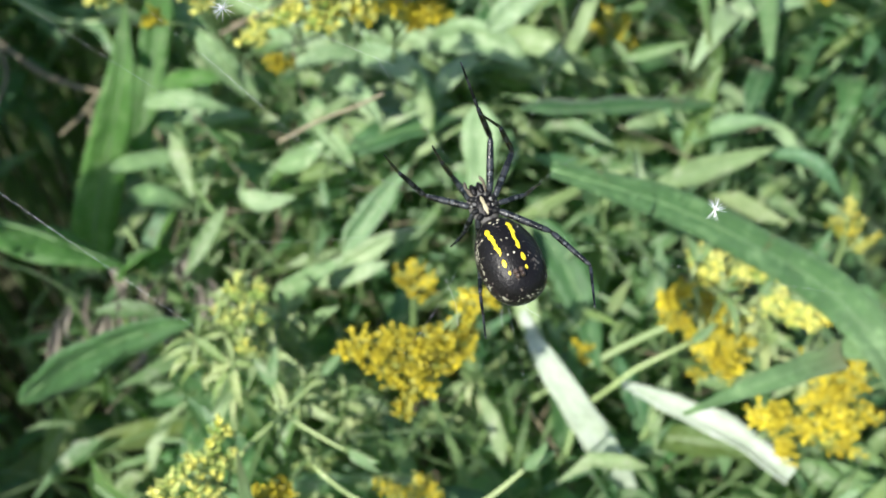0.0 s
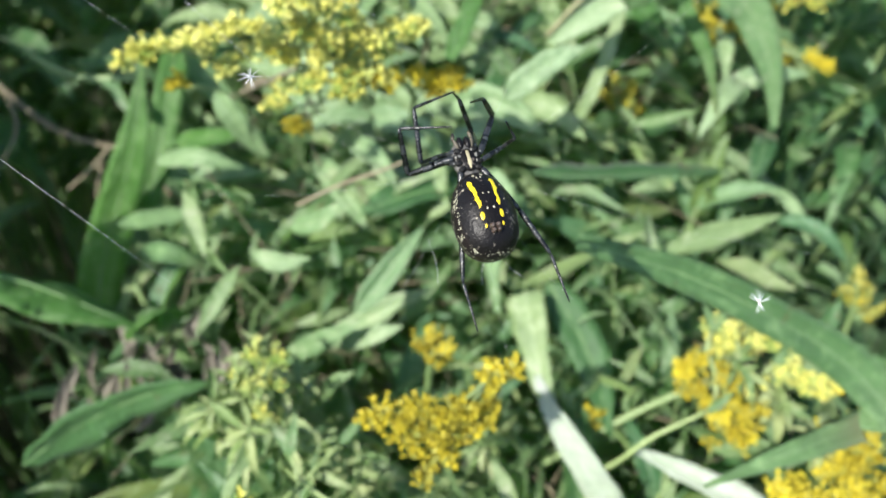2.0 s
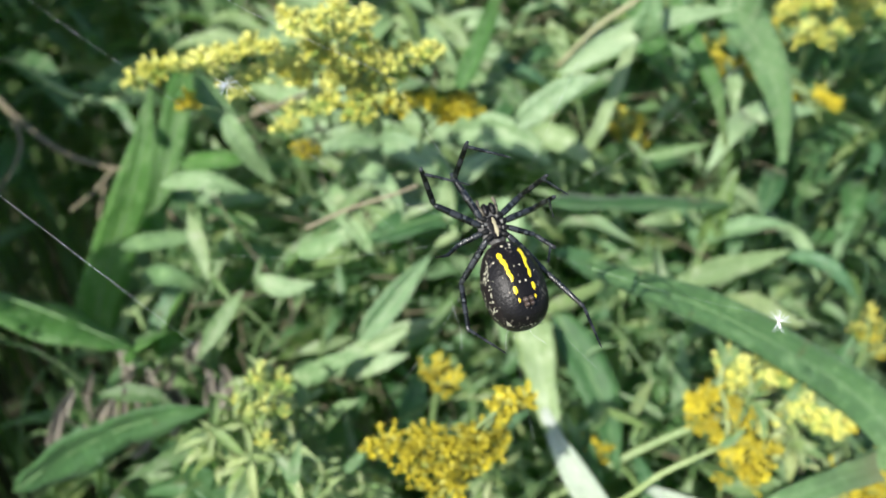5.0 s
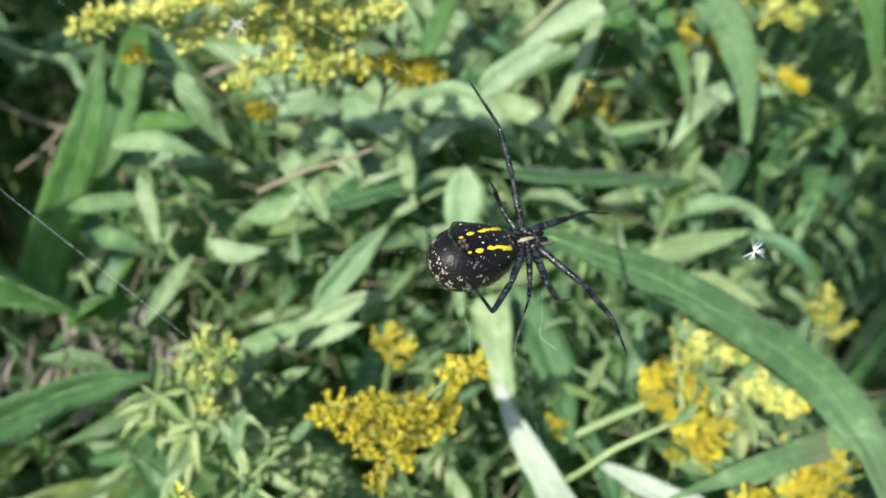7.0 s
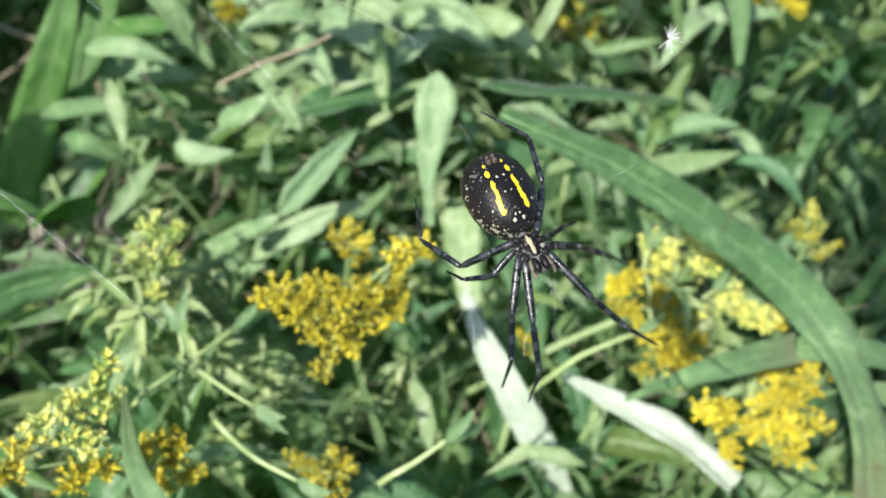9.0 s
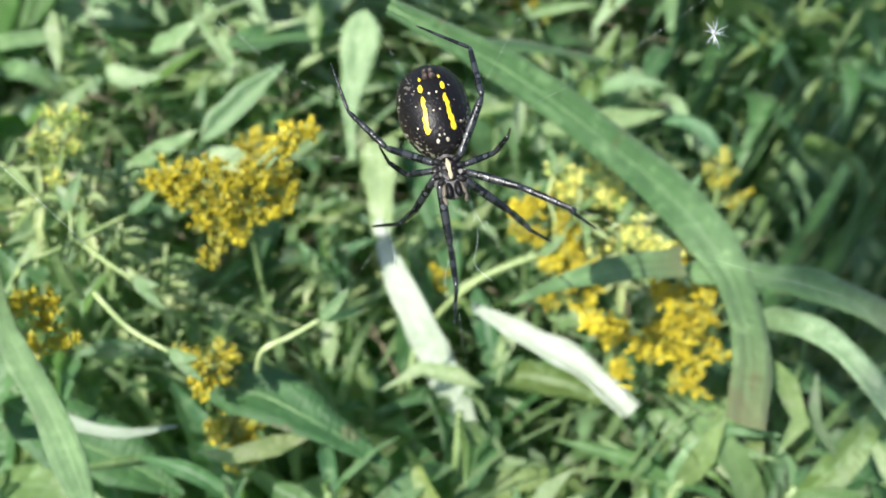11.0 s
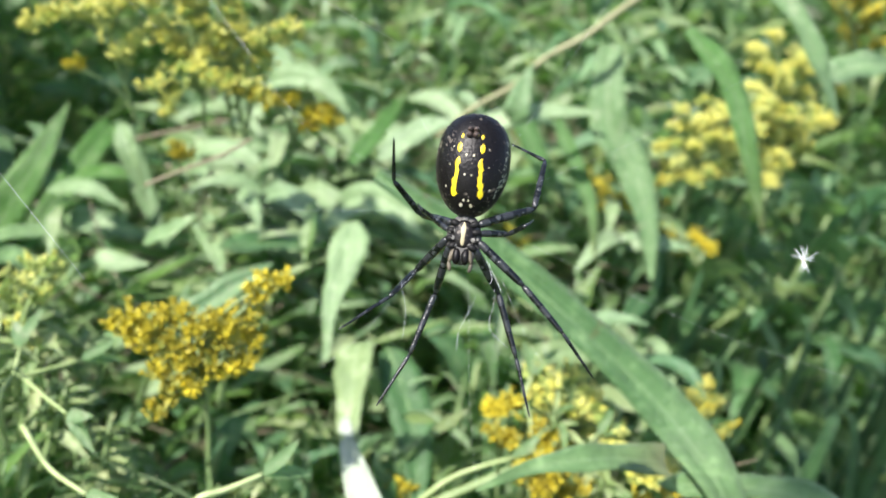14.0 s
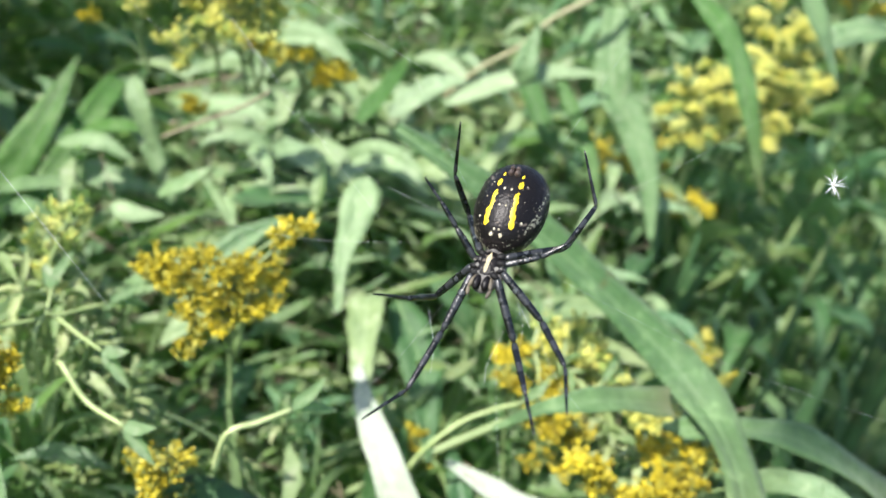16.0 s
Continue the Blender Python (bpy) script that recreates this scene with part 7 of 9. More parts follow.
    walk(leg_parts['a3'][1], [(0, pose(-0.00495, 0.00128, -0.00494, -0.00, -46.59, -138.02)), (0.5, pose(-0.00608, -0.00211, -0.00100, 10.34, -50.29, -151.79)), (1, pose(-0.00588, 0.00433, -0.00421, 26.12, -51.75, -172.02)), (1.5, pose(-0.00799, 0.00075, -0.00128, 7.69, -55.97, -149.31)), (2, pose(-0.00457, 0.00587, -0.00411, 4.63, -46.34, -145.39)), (2.5, pose(-0.00473, 0.00449, -0.00480, 7.15, -46.45, -148.88)), (3, pose(-0.00323, 0.00055, -0.00523, -14.35, -47.13, -119.67)), (3.5, pose(-0.00617, 0.00203, -0.00432, -1.86, -38.32, -137.95)), (4, pose(-0.00688, -0.00017, -0.00271, 16.79, -40.60, -166.92)), (4.833, pose(-0.00729, 0.00141, -0.00191, 9.12, -34.07, -154.32)), (5.667, pose(-0.00769, 0.00298, -0.00112, 3.72, -26.45, -143.66)), (6.5, pose(-0.00809, 0.00456, -0.00032, 0.19, -18.14, -134.38)), (7, pose(-0.00846, 0.00190, 0.00067, -7.56, -55.97, -122.24)), (7.5, pose(-0.00790, -0.00005, 0.00103, -38.64, -56.44, -85.24)), (8, pose(-0.00711, 0.00617, 0.00152, -6.57, -56.48, -123.29)), (8.5, pose(-0.00803, 0.00026, 0.00108, -11.02, -76.42, -118.51)), (9, pose(-0.00661, -0.00011, -0.00311, 136.51, -62.98, 92.24)), (9.833, pose(-0.00720, 0.00049, -0.00164, 105.41, -70.51, 125.87)), (10.667, pose(-0.00779, 0.00108, -0.00017, 64.56, -68.51, 169.23)), (11.5, pose(-0.00838, 0.00168, 0.00130, 40.91, -58.76, -164.56)), (12, pose(-0.00711, -0.00098, 0.00202, 0.83, -25.58, -109.54)), (12.5, pose(-0.00841, 0.00230, 0.00144, 22.69, -59.48, -140.11)), (13, pose(-0.00847, 0.00243, -0.00018, 82.28, -30.45, 143.67)), (13.5, pose(-0.00776, 0.00372, -0.00221, 68.06, -53.42, 164.40)), (14, pose(-0.00708, 0.00148, -0.00334, 39.29, -53.39, -160.17)), (14.5, pose(-0.00745, 0.00263, -0.00298, 58.16, -63.38, 177.82)), (15, pose(-0.00844, 0.00167, 0.00053, 41.64, -30.68, -160.61)), (15.5, pose(-0.00838, 0.00150, -0.00021, 40.34, -39.00, -158.35)), (16, pose(-0.00786, -0.00017, 0.00077, 33.59, -12.99, -143.42))])
    walk(leg_parts['a3'][2], [(0, pose(-0.00750, -0.00102, -0.00131, -0.00, -57.35, -136.74)), (0.5, pose(-0.00890, -0.00362, 0.00285, 11.06, -60.14, -149.66)), (1, pose(-0.00894, 0.00390, -0.00028, 126.88, -51.91, 85.41)), (1.5, pose(-0.01039, -0.00068, 0.00286, 14.10, -61.57, -152.88)), (2, pose(-0.00741, 0.00391, -0.00050, 7.72, -46.68, -145.09)), (2.5, pose(-0.00768, 0.00271, -0.00118, -129.13, -78.67, -5.23)), (3, pose(-0.00492, -0.00241, -0.00156, -20.37, -48.00, -118.08)), (3.5, pose(-0.00908, -0.00060, -0.00122, -58.17, -43.19, -66.91)), (3.667, pose(-0.00958, -0.00074, -0.00063, -40.81, -65.81, -87.75)), (3.833, pose(-0.01008, -0.00088, -0.00004, 33.15, -74.57, -164.92)), (4, pose(-0.01058, -0.00103, 0.00054, 75.57, -56.08, 149.37)), (4.833, pose(-0.01086, -0.00030, 0.00078, 48.81, -46.44, -176.83)), (5.667, pose(-0.01113, 0.00043, 0.00101, 35.49, -30.33, -155.74)), (6.5, pose(-0.01141, 0.00117, 0.00124, 30.12, -11.85, -141.07)), (7, pose(-0.00996, -0.00047, 0.00482, -2.99, -51.38, -84.90)), (7.5, pose(-0.00767, -0.00280, 0.00520, -17.40, -33.11, -63.86)), (8, pose(-0.00863, 0.00386, 0.00569, 20.35, -61.62, -112.35)), (8.5, pose(-0.00859, -0.00077, 0.00594, -61.07, -45.21, -18.99)), (9, pose(-0.00669, 0.00216, 0.00134, -167.22, -58.60, 99.46)), (9.833, pose(-0.00809, 0.00177, 0.00275, -159.22, -64.33, 90.37)), (10.667, pose(-0.00948, 0.00138, 0.00416, -146.88, -69.21, 76.97)), (11.5, pose(-0.01088, 0.00099, 0.00557, -128.38, -72.54, 57.41)), (12, pose(-0.00862, -0.00523, 0.00418, -59.00, -55.08, -17.23)), (12.5, pose(-0.01035, 0.00067, 0.00574, -33.36, -48.49, -49.49)), (13, pose(-0.01194, 0.00498, 0.00236, -14.88, -20.41, -80.66)), (13.5, pose(-0.01063, 0.00452, 0.00180, -16.26, 3.57, -71.47)), (14, pose(-0.00988, 0.00047, 0.00067, -48.36, 62.67, -120.69)), (14.5, pose(-0.00969, 0.00272, 0.00149, 0.79, 34.35, -59.44)), (14.667, pose(-0.01063, 0.00189, 0.00202, -13.56, 18.60, -90.69)), (14.833, pose(-0.01156, 0.00106, 0.00255, -17.49, -1.31, -116.06)), (15, pose(-0.01250, 0.00024, 0.00308, -12.36, -20.95, -141.83)), (15.5, pose(-0.01200, 0.00007, 0.00293, -33.11, -28.93, -95.00)), (16, pose(-0.01177, -0.00307, 0.00190, 8.61, -55.73, -152.67))])
    walk(leg_parts['a4'][0], [(0, pose(-0.00200, 0.00120, 0.00040, 0.00, 64.93, -108.45)), (0.5, pose(-0.00200, 0.00120, 0.00040, -37.91, 49.90, -152.46)), (1, pose(-0.00200, 0.00120, 0.00040, -15.36, 33.85, -119.51)), (1.5, pose(-0.00200, 0.00120, 0.00040, -7.93, 9.31, -99.91)), (2, pose(-0.00200, 0.00120, 0.00040, -7.95, 20.14, -99.99)), (2.5, pose(-0.00200, 0.00120, 0.00040, -8.82, 14.86, -102.91)), (3, pose(-0.00200, 0.00120, 0.00040, -9.42, 18.32, -104.98)), (3.5, pose(-0.00200, 0.00120, 0.00040, -14.02, 43.78, -113.67)), (4, pose(-0.00200, 0.00120, 0.00040, -18.12, 30.09, -120.44)), (4.833, pose(-0.00200, 0.00120, 0.00040, -24.21, 36.07, -131.57)), (5.667, pose(-0.00200, 0.00120, 0.00040, -32.18, 40.86, -144.33)), (6.5, pose(-0.00200, 0.00120, 0.00040, -41.92, 44.06, -158.72)), (7, pose(-0.00200, 0.00120, 0.00040, -25.95, 12.12, -126.76)), (7.5, pose(-0.00200, 0.00120, 0.00040, -39.00, 24.55, -166.50)), (8, pose(-0.00200, 0.00120, 0.00040, -54.63, 33.55, 162.03)), (8.167, pose(-0.00200, 0.00120, 0.00040, -38.52, 19.21, -162.90)), (8.333, pose(-0.00200, 0.00120, 0.00040, -33.71, -0.52, -134.30)), (8.5, pose(-0.00200, 0.00120, 0.00040, -39.05, -20.12, -105.52)), (9, pose(-0.00200, 0.00120, 0.00040, -36.30, 0.30, -121.14)), (9.833, pose(-0.00200, 0.00120, 0.00040, -36.18, -8.47, -122.86)), (10.667, pose(-0.00200, 0.00120, 0.00040, -35.77, -17.24, -124.66)), (11.5, pose(-0.00200, 0.00120, 0.00040, -35.04, -25.99, -126.64)), (12, pose(-0.00200, 0.00120, 0.00040, -31.86, 3.86, -142.55)), (12.5, pose(-0.00200, 0.00120, 0.00040, -31.85, -2.15, -141.85)), (13, pose(-0.00200, 0.00120, 0.00040, -31.37, -10.02, -146.38)), (13.5, pose(-0.00200, 0.00120, 0.00040, -33.70, 27.11, -161.14)), (14, pose(-0.00200, 0.00120, 0.00040, -29.56, 25.32, -151.80)), (14.5, pose(-0.00200, 0.00120, 0.00040, -32.88, 38.00, -158.08)), (15, pose(-0.00200, 0.00120, 0.00040, -27.42, 3.68, -143.47)), (15.5, pose(-0.00200, 0.00120, 0.00040, -26.57, -12.78, -153.97)), (16, pose(-0.00200, 0.00120, 0.00040, -26.23, 16.31, -143.23))])
    walk(leg_parts['a4'][1], [(0, pose(-0.00347, -0.00322, -0.00956, 0.00, -29.74, -113.34)), (0.5, pose(-0.00828, -0.00208, -0.00801, 3.06, -36.46, -118.93)), (1, pose(-0.00650, -0.00675, -0.00573, 6.16, -35.05, -124.24)), (1.5, pose(-0.00387, -0.00949, -0.00138, -2.46, 5.78, -92.98)), (2, pose(-0.00379, -0.00897, -0.00339, -3.78, 16.76, -99.68)), (2.5, pose(-0.00438, -0.00916, -0.00242, -2.27, -37.60, -107.09)), (3, pose(-0.00470, -0.00889, -0.00306, -0.67, -18.48, -110.46)), (3.5, pose(-0.00519, -0.00607, -0.00721, -1.04, -14.79, -109.16)), (4, pose(-0.00682, -0.00701, -0.00511, 2.09, -11.62, -122.80)), (4.833, pose(-0.00767, -0.00523, -0.00583, -1.21, -13.34, -107.59)), (5.667, pose(-0.00852, -0.00345, -0.00654, -4.88, -14.15, -92.22)), (6.5, pose(-0.00937, -0.00167, -0.00725, -8.65, -13.98, -76.81)), (7, pose(-0.00844, -0.00742, -0.00191, -20.12, -36.47, -50.79)), (7.5, pose(-0.01173, -0.00114, -0.00417, -4.89, -16.93, -83.46)), (8, pose(-0.01072, 0.00403, -0.00568, -5.70, -32.14, -81.54)), (8.5, pose(-0.00476, -0.00875, 0.00418, 1.57, -21.44, -97.52)), (9, pose(-0.00769, -0.00821, 0.00034, 2.55, -5.32, -101.69)), (9.833, pose(-0.00776, -0.00772, 0.00197, 2.29, -2.45, -97.82)), (10.667, pose(-0.00783, -0.00723, 0.00359, 2.22, 0.44, -93.96)), (11.5, pose(-0.00790, -0.00673, 0.00522, 2.35, 3.32, -90.11)), (12, pose(-0.01071, -0.00547, -0.00034, 2.27, 14.16, -90.59)), (12.5, pose(-0.01064, -0.00559, 0.00081, 1.74, -20.79, -81.85)), (13, pose(-0.01102, -0.00480, 0.00231, 3.29, -22.65, -86.05)), (13.5, pose(-0.01127, -0.00197, -0.00461, 4.31, -0.94, -90.93)), (14, pose(-0.01076, -0.00350, -0.00430, 3.53, 22.42, -95.06)), (14.5, pose(-0.01004, -0.00204, -0.00637, -0.66, 7.97, -110.80)), (15, pose(-0.01082, -0.00533, -0.00031, 1.15, 1.53, -89.21)), (15.5, pose(-0.01164, -0.00351, 0.00283, 2.52, -6.28, -121.20)), (16, pose(-0.01046, -0.00512, -0.00269, 1.83, 1.39, -105.15))])
    walk(leg_parts['a4'][2], [(0, pose(-0.00705, -0.01151, -0.00440, 0.00, -16.13, -106.95)), (0.5, pose(-0.01233, -0.00940, -0.00183, -7.10, -57.01, -95.80)), (1, pose(-0.01129, -0.01379, 0.00025, 12.77, -56.91, -119.41)), (1.5, pose(-0.00441, -0.01983, -0.00243, -9.93, -23.93, -86.34)), (2, pose(-0.00547, -0.01879, -0.00639, -10.03, 10.04, -85.56)), (2.5, pose(-0.00680, -0.01704, 0.00392, -5.41, -51.99, -96.58)), (3, pose(-0.00815, -0.01813, 0.00024, -19.48, -29.25, -75.54)), (3.5, pose(-0.00849, -0.01557, -0.00456, -17.90, -41.85, -78.23)), (4, pose(-0.01234, -0.01557, -0.00302, 7.09, -54.86, -111.07)), (4.833, pose(-0.01058, -0.01421, -0.00359, -26.26, -42.48, -67.81)), (5.667, pose(-0.00882, -0.01285, -0.00416, -39.59, -20.23, -42.95)), (6.5, pose(-0.00706, -0.01149, -0.00474, -42.14, 4.57, -24.83)), (7, pose(-0.00315, -0.01390, 0.00427, -41.48, -35.31, -27.18)), (7.5, pose(-0.01060, -0.01102, -0.00114, -29.66, -23.05, -51.01)), (8, pose(-0.00943, -0.00468, -0.00015, -16.46, -39.04, -76.07)), (8.5, pose(-0.00603, -0.01835, 0.00799, -8.50, -12.39, -93.81)), (9, pose(-0.00979, -0.01836, 0.00131, -23.04, -19.59, -44.19)), (9.833, pose(-0.00916, -0.01794, 0.00241, -25.21, -18.94, -37.60)), (10.667, pose(-0.00854, -0.01753, 0.00352, -27.29, -18.07, -31.07)), (11.5, pose(-0.00792, -0.01712, 0.00462, -29.23, -16.97, -24.61)), (12, pose(-0.01082, -0.01556, -0.00289, -23.95, -24.28, -39.50)), (12.5, pose(-0.00927, -0.01522, 0.00450, -26.03, -17.09, -33.63)), (13, pose(-0.01036, -0.01437, 0.00632, -17.11, -13.49, -66.55)), (13.5, pose(-0.01143, -0.01236, -0.00444, -15.94, 22.61, -52.55)), (14, pose(-0.01161, -0.01308, -0.00827, -5.58, 36.54, -31.88)), (14.5, pose(-0.01370, -0.01166, -0.00781, -6.52, -25.13, -39.98)), (15, pose(-0.01068, -0.01573, -0.00058, -4.97, -28.36, -43.42)), (15.5, pose(-0.01699, -0.01235, 0.00397, 37.00, -51.04, -104.40)), (16, pose(-0.01317, -0.01516, -0.00294, 4.37, -41.96, -60.57))])
    walk(leg_parts['b1'][0], [(0, pose(0.00200, 0.00500, 0.00040, -0.00, -26.35, 66.05)), (0.5, pose(0.00200, 0.00500, 0.00040, 0.35, 23.40, 53.81)), (1, pose(0.00200, 0.00500, 0.00040, 11.85, 46.86, 73.26)), (1.5, pose(0.00200, 0.00500, 0.00040, 27.18, 37.98, 95.76)), (2, pose(0.00200, 0.00500, 0.00040, 9.12, 43.34, 68.38)), (2.5, pose(0.00200, 0.00500, 0.00040, 20.65, 41.72, 85.36)), (3, pose(0.00200, 0.00500, 0.00040, 8.56, 39.66, 66.91)), (3.5, pose(0.00200, 0.00500, 0.00040, 12.88, 34.24, 74.10)), (4, pose(0.00200, 0.00500, 0.00040, -7.39, 54.91, 45.96)), (4.833, pose(0.00200, 0.00500, 0.00040, -18.53, 27.98, 29.65)), (5.667, pose(0.00200, 0.00500, 0.00040, -20.85, -0.04, 20.36)), (6.5, pose(0.00200, 0.00500, 0.00040, -18.51, -28.07, 11.06)), (7, pose(0.00200, 0.00500, 0.00040, -22.07, -1.62, 24.51)), (7.5, pose(0.00200, 0.00500, 0.00040, -19.94, 17.79, 39.35)), (8, pose(0.00200, 0.00500, 0.00040, -19.99, -12.39, 38.33)), (8.5, pose(0.00200, 0.00500, 0.00040, -11.20, 36.78, 74.94)), (9, pose(0.00200, 0.00500, 0.00040, -11.75, 27.95, 73.90)), (9.833, pose(0.00200, 0.00500, 0.00040, -8.99, 31.85, 79.45)), (10.667, pose(0.00200, 0.00500, 0.00040, -5.65, 35.48, 85.47)), (11.5, pose(0.00200, 0.00500, 0.00040, -1.68, 38.79, 92.03)), (12, pose(0.00200, 0.00500, 0.00040, -2.75, 17.12, 89.79)), (12.5, pose(0.00200, 0.00500, 0.00040, -1.89, 47.41, 91.33)), (13, pose(0.00200, 0.00500, 0.00040, -4.91, 64.58, 87.73)), (13.5, pose(0.00200, 0.00500, 0.00040, -7.14, 28.43, 84.81)), (14, pose(0.00200, 0.00500, 0.00040, -14.56, 42.56, 72.17)), (14.5, pose(0.00200, 0.00500, 0.00040, -9.20, 39.38, 80.33)), (15, pose(0.00200, 0.00500, 0.00040, -9.64, 37.41, 79.62)), (15.5, pose(0.00200, 0.00500, 0.00040, -12.82, 29.20, 73.85)), (16, pose(0.00200, 0.00500, 0.00040, -11.83, 20.35, 76.20))])
    walk(leg_parts['b1'][1], [(0, pose(0.00593, 0.01384, 0.00519, 0.00, -77.02, 145.78)), (0.5, pose(0.00785, 0.01300, -0.00389, 48.24, -18.41, 90.13)), (0.667, pose(0.00661, 0.01269, -0.00509, 41.67, -44.22, 102.42)), (0.833, pose(0.00537, 0.01238, -0.00628, 15.77, -66.64, 133.06)), (1, pose(0.00413, 0.01207, -0.00748, -56.71, -67.98, -150.02)), (1.5, pose(0.00115, 0.01347, -0.00625, 24.62, -65.56, 123.85)), (2, pose(0.00489, 0.01230, -0.00701, 3.00, -63.85, 147.70)), (2.5, pose(0.00265, 0.01303, -0.00679, 31.62, -68.19, 116.52)), (3, pose(0.00526, 0.01265, -0.00649, 12.90, -66.82, 136.76)), (3.5, pose(0.00445, 0.01359, -0.00568, 31.50, -79.59, 117.46)), (4, pose(0.00632, 0.00946, -0.00844, 54.60, -62.15, 93.32)), (4.833, pose(0.00799, 0.00858, -0.00380, 113.40, -79.36, 32.23)), (5.667, pose(0.00967, 0.00771, 0.00084, -174.00, -64.94, -42.64)), (6.5, pose(0.01135, 0.00683, 0.00548, -162.64, -41.84, -56.49)), (7, pose(0.01182, 0.00948, 0.00070, 172.62, -25.79, -13.86)), (7.5, pose(0.00995, 0.01152, -0.00290, 163.64, -32.76, 4.36)), (8, pose(0.01028, 0.01154, 0.00272, 129.11, -36.25, 61.82)), (8.167, pose(0.00827, 0.01215, -0.00021, 126.05, -13.20, 68.99)), (8.333, pose(0.00626, 0.01275, -0.00314, 125.88, 10.01, 74.86)), (8.5, pose(0.00425, 0.01335, -0.00607, 128.44, 33.10, 81.67)), (9, pose(0.00465, 0.01417, -0.00466, 127.00, -22.12, 68.35)), (9.833, pose(0.00366, 0.01392, -0.00523, 124.71, -26.14, 73.94)), (10.667, pose(0.00268, 0.01366, -0.00580, 121.90, -29.94, 79.92)), (11.5, pose(0.00170, 0.01341, -0.00637, 118.52, -33.44, 86.35)), (12, pose(0.00204, 0.01532, -0.00278, 121.74, -11.35, 78.05)), (12.5, pose(0.00183, 0.01231, -0.00755, 121.40, 41.27, 76.84)), (13, pose(0.00218, 0.00963, -0.00935, 114.92, 55.98, 68.28)), (13.5, pose(0.00286, 0.01446, -0.00474, 125.19, 23.09, 83.71)), (14, pose(0.00444, 0.01257, -0.00691, 123.66, -2.70, 75.28)), (14.5, pose(0.00340, 0.01323, -0.00645, 123.66, 2.13, 74.94)), (15, pose(0.00355, 0.01344, -0.00616, 120.17, -34.22, 86.88)), (15.5, pose(0.00462, 0.01406, -0.00487, 125.48, -14.33, 74.21)), (16, pose(0.00441, 0.01483, -0.00336, 124.78, 1.84, 80.54))])
    walk(leg_parts['b1'][2], [(0, pose(0.00385, 0.01526, 0.01611, -0.00, -62.66, 104.46)), (0.5, pose(0.00783, 0.02363, -0.00035, -14.81, -60.12, 121.30)), (1, pose(0.00049, 0.00997, 0.00290, -92.86, -66.26, -154.30)), (1.5, pose(-0.00144, 0.01732, 0.00395, -89.69, -37.75, -158.20)), (2, pose(0.00072, 0.01494, 0.00304, -103.35, -59.70, -140.41)), (2.5, pose(0.00079, 0.01676, 0.00361, -78.84, -79.20, -166.16)), (3, pose(0.00205, 0.01567, 0.00380, -129.80, -42.52, -111.41)), (3.5, pose(0.00351, 0.01538, 0.00534, -98.74, -55.37, -151.63)), (4, pose(0.00601, 0.01469, 0.00147, -99.32, -64.54, -150.96)), (4.833, pose(0.00933, 0.00975, 0.00529, -147.05, -55.81, -97.05)), (5.667, pose(0.01264, 0.00481, 0.00912, -165.22, -34.61, -72.09)), (6.5, pose(0.01596, -0.00013, 0.01295, -170.72, -10.54, -58.12)), (7, pose(0.02161, 0.00706, 0.00558, -178.43, -24.26, -32.90)), (7.5, pose(0.01934, 0.01224, 0.00316, 166.17, -43.19, -5.88)), (7.667, pose(0.01774, 0.01466, 0.00522, 177.91, -75.17, -19.01)), (7.833, pose(0.01614, 0.01708, 0.00728, -34.15, -71.10, -168.25)), (8, pose(0.01454, 0.01950, 0.00934, -25.87, -38.99, -177.95)), (8.167, pose(0.01156, 0.02055, 0.00217, -7.45, -18.92, 145.54)), (8.333, pose(0.00858, 0.02159, -0.00501, -4.32, 6.53, 117.80)), (8.5, pose(0.00561, 0.02264, -0.01218, -14.45, 30.33, 87.13)), (8.667, pose(0.00656, 0.02303, -0.00827, -18.41, 7.00, 75.05)), (8.833, pose(0.00752, 0.02342, -0.00436, -17.48, -16.61, 64.18)), (9, pose(0.00847, 0.02381, -0.00045, -10.72, -39.49, 50.15)), (9.833, pose(0.00641, 0.02345, -0.00036, -17.78, -39.39, 61.25)), (10.667, pose(0.00436, 0.02310, -0.00028, -24.63, -38.26, 72.15)), (11.5, pose(0.00230, 0.02274, -0.00019, -30.95, -36.15, 82.58)), (12, pose(0.00431, 0.02606, -0.00058, 93.26, -74.72, -47.84)), (12.5, pose(0.00375, 0.02050, -0.01494, -25.80, -36.33, 77.79)), (13, pose(0.00450, 0.01545, -0.01864, -19.32, -30.41, 66.05)), (13.5, pose(0.00399, 0.02470, -0.00913, -20.71, -21.56, 69.21)), (14, pose(0.00728, 0.02339, -0.00638, -19.74, -8.08, 65.45)), (14.5, pose(0.00631, 0.02404, -0.00687, -21.43, -36.33, 69.80)), (15, pose(0.00405, 0.02269, 0.00014, -33.39, -50.02, 87.08)), (15.5, pose(0.00758, 0.02450, -0.00210, -10.85, -17.73, 49.18)), (16, pose(0.00625, 0.02588, -0.00372, -20.27, -31.42, 71.43))])
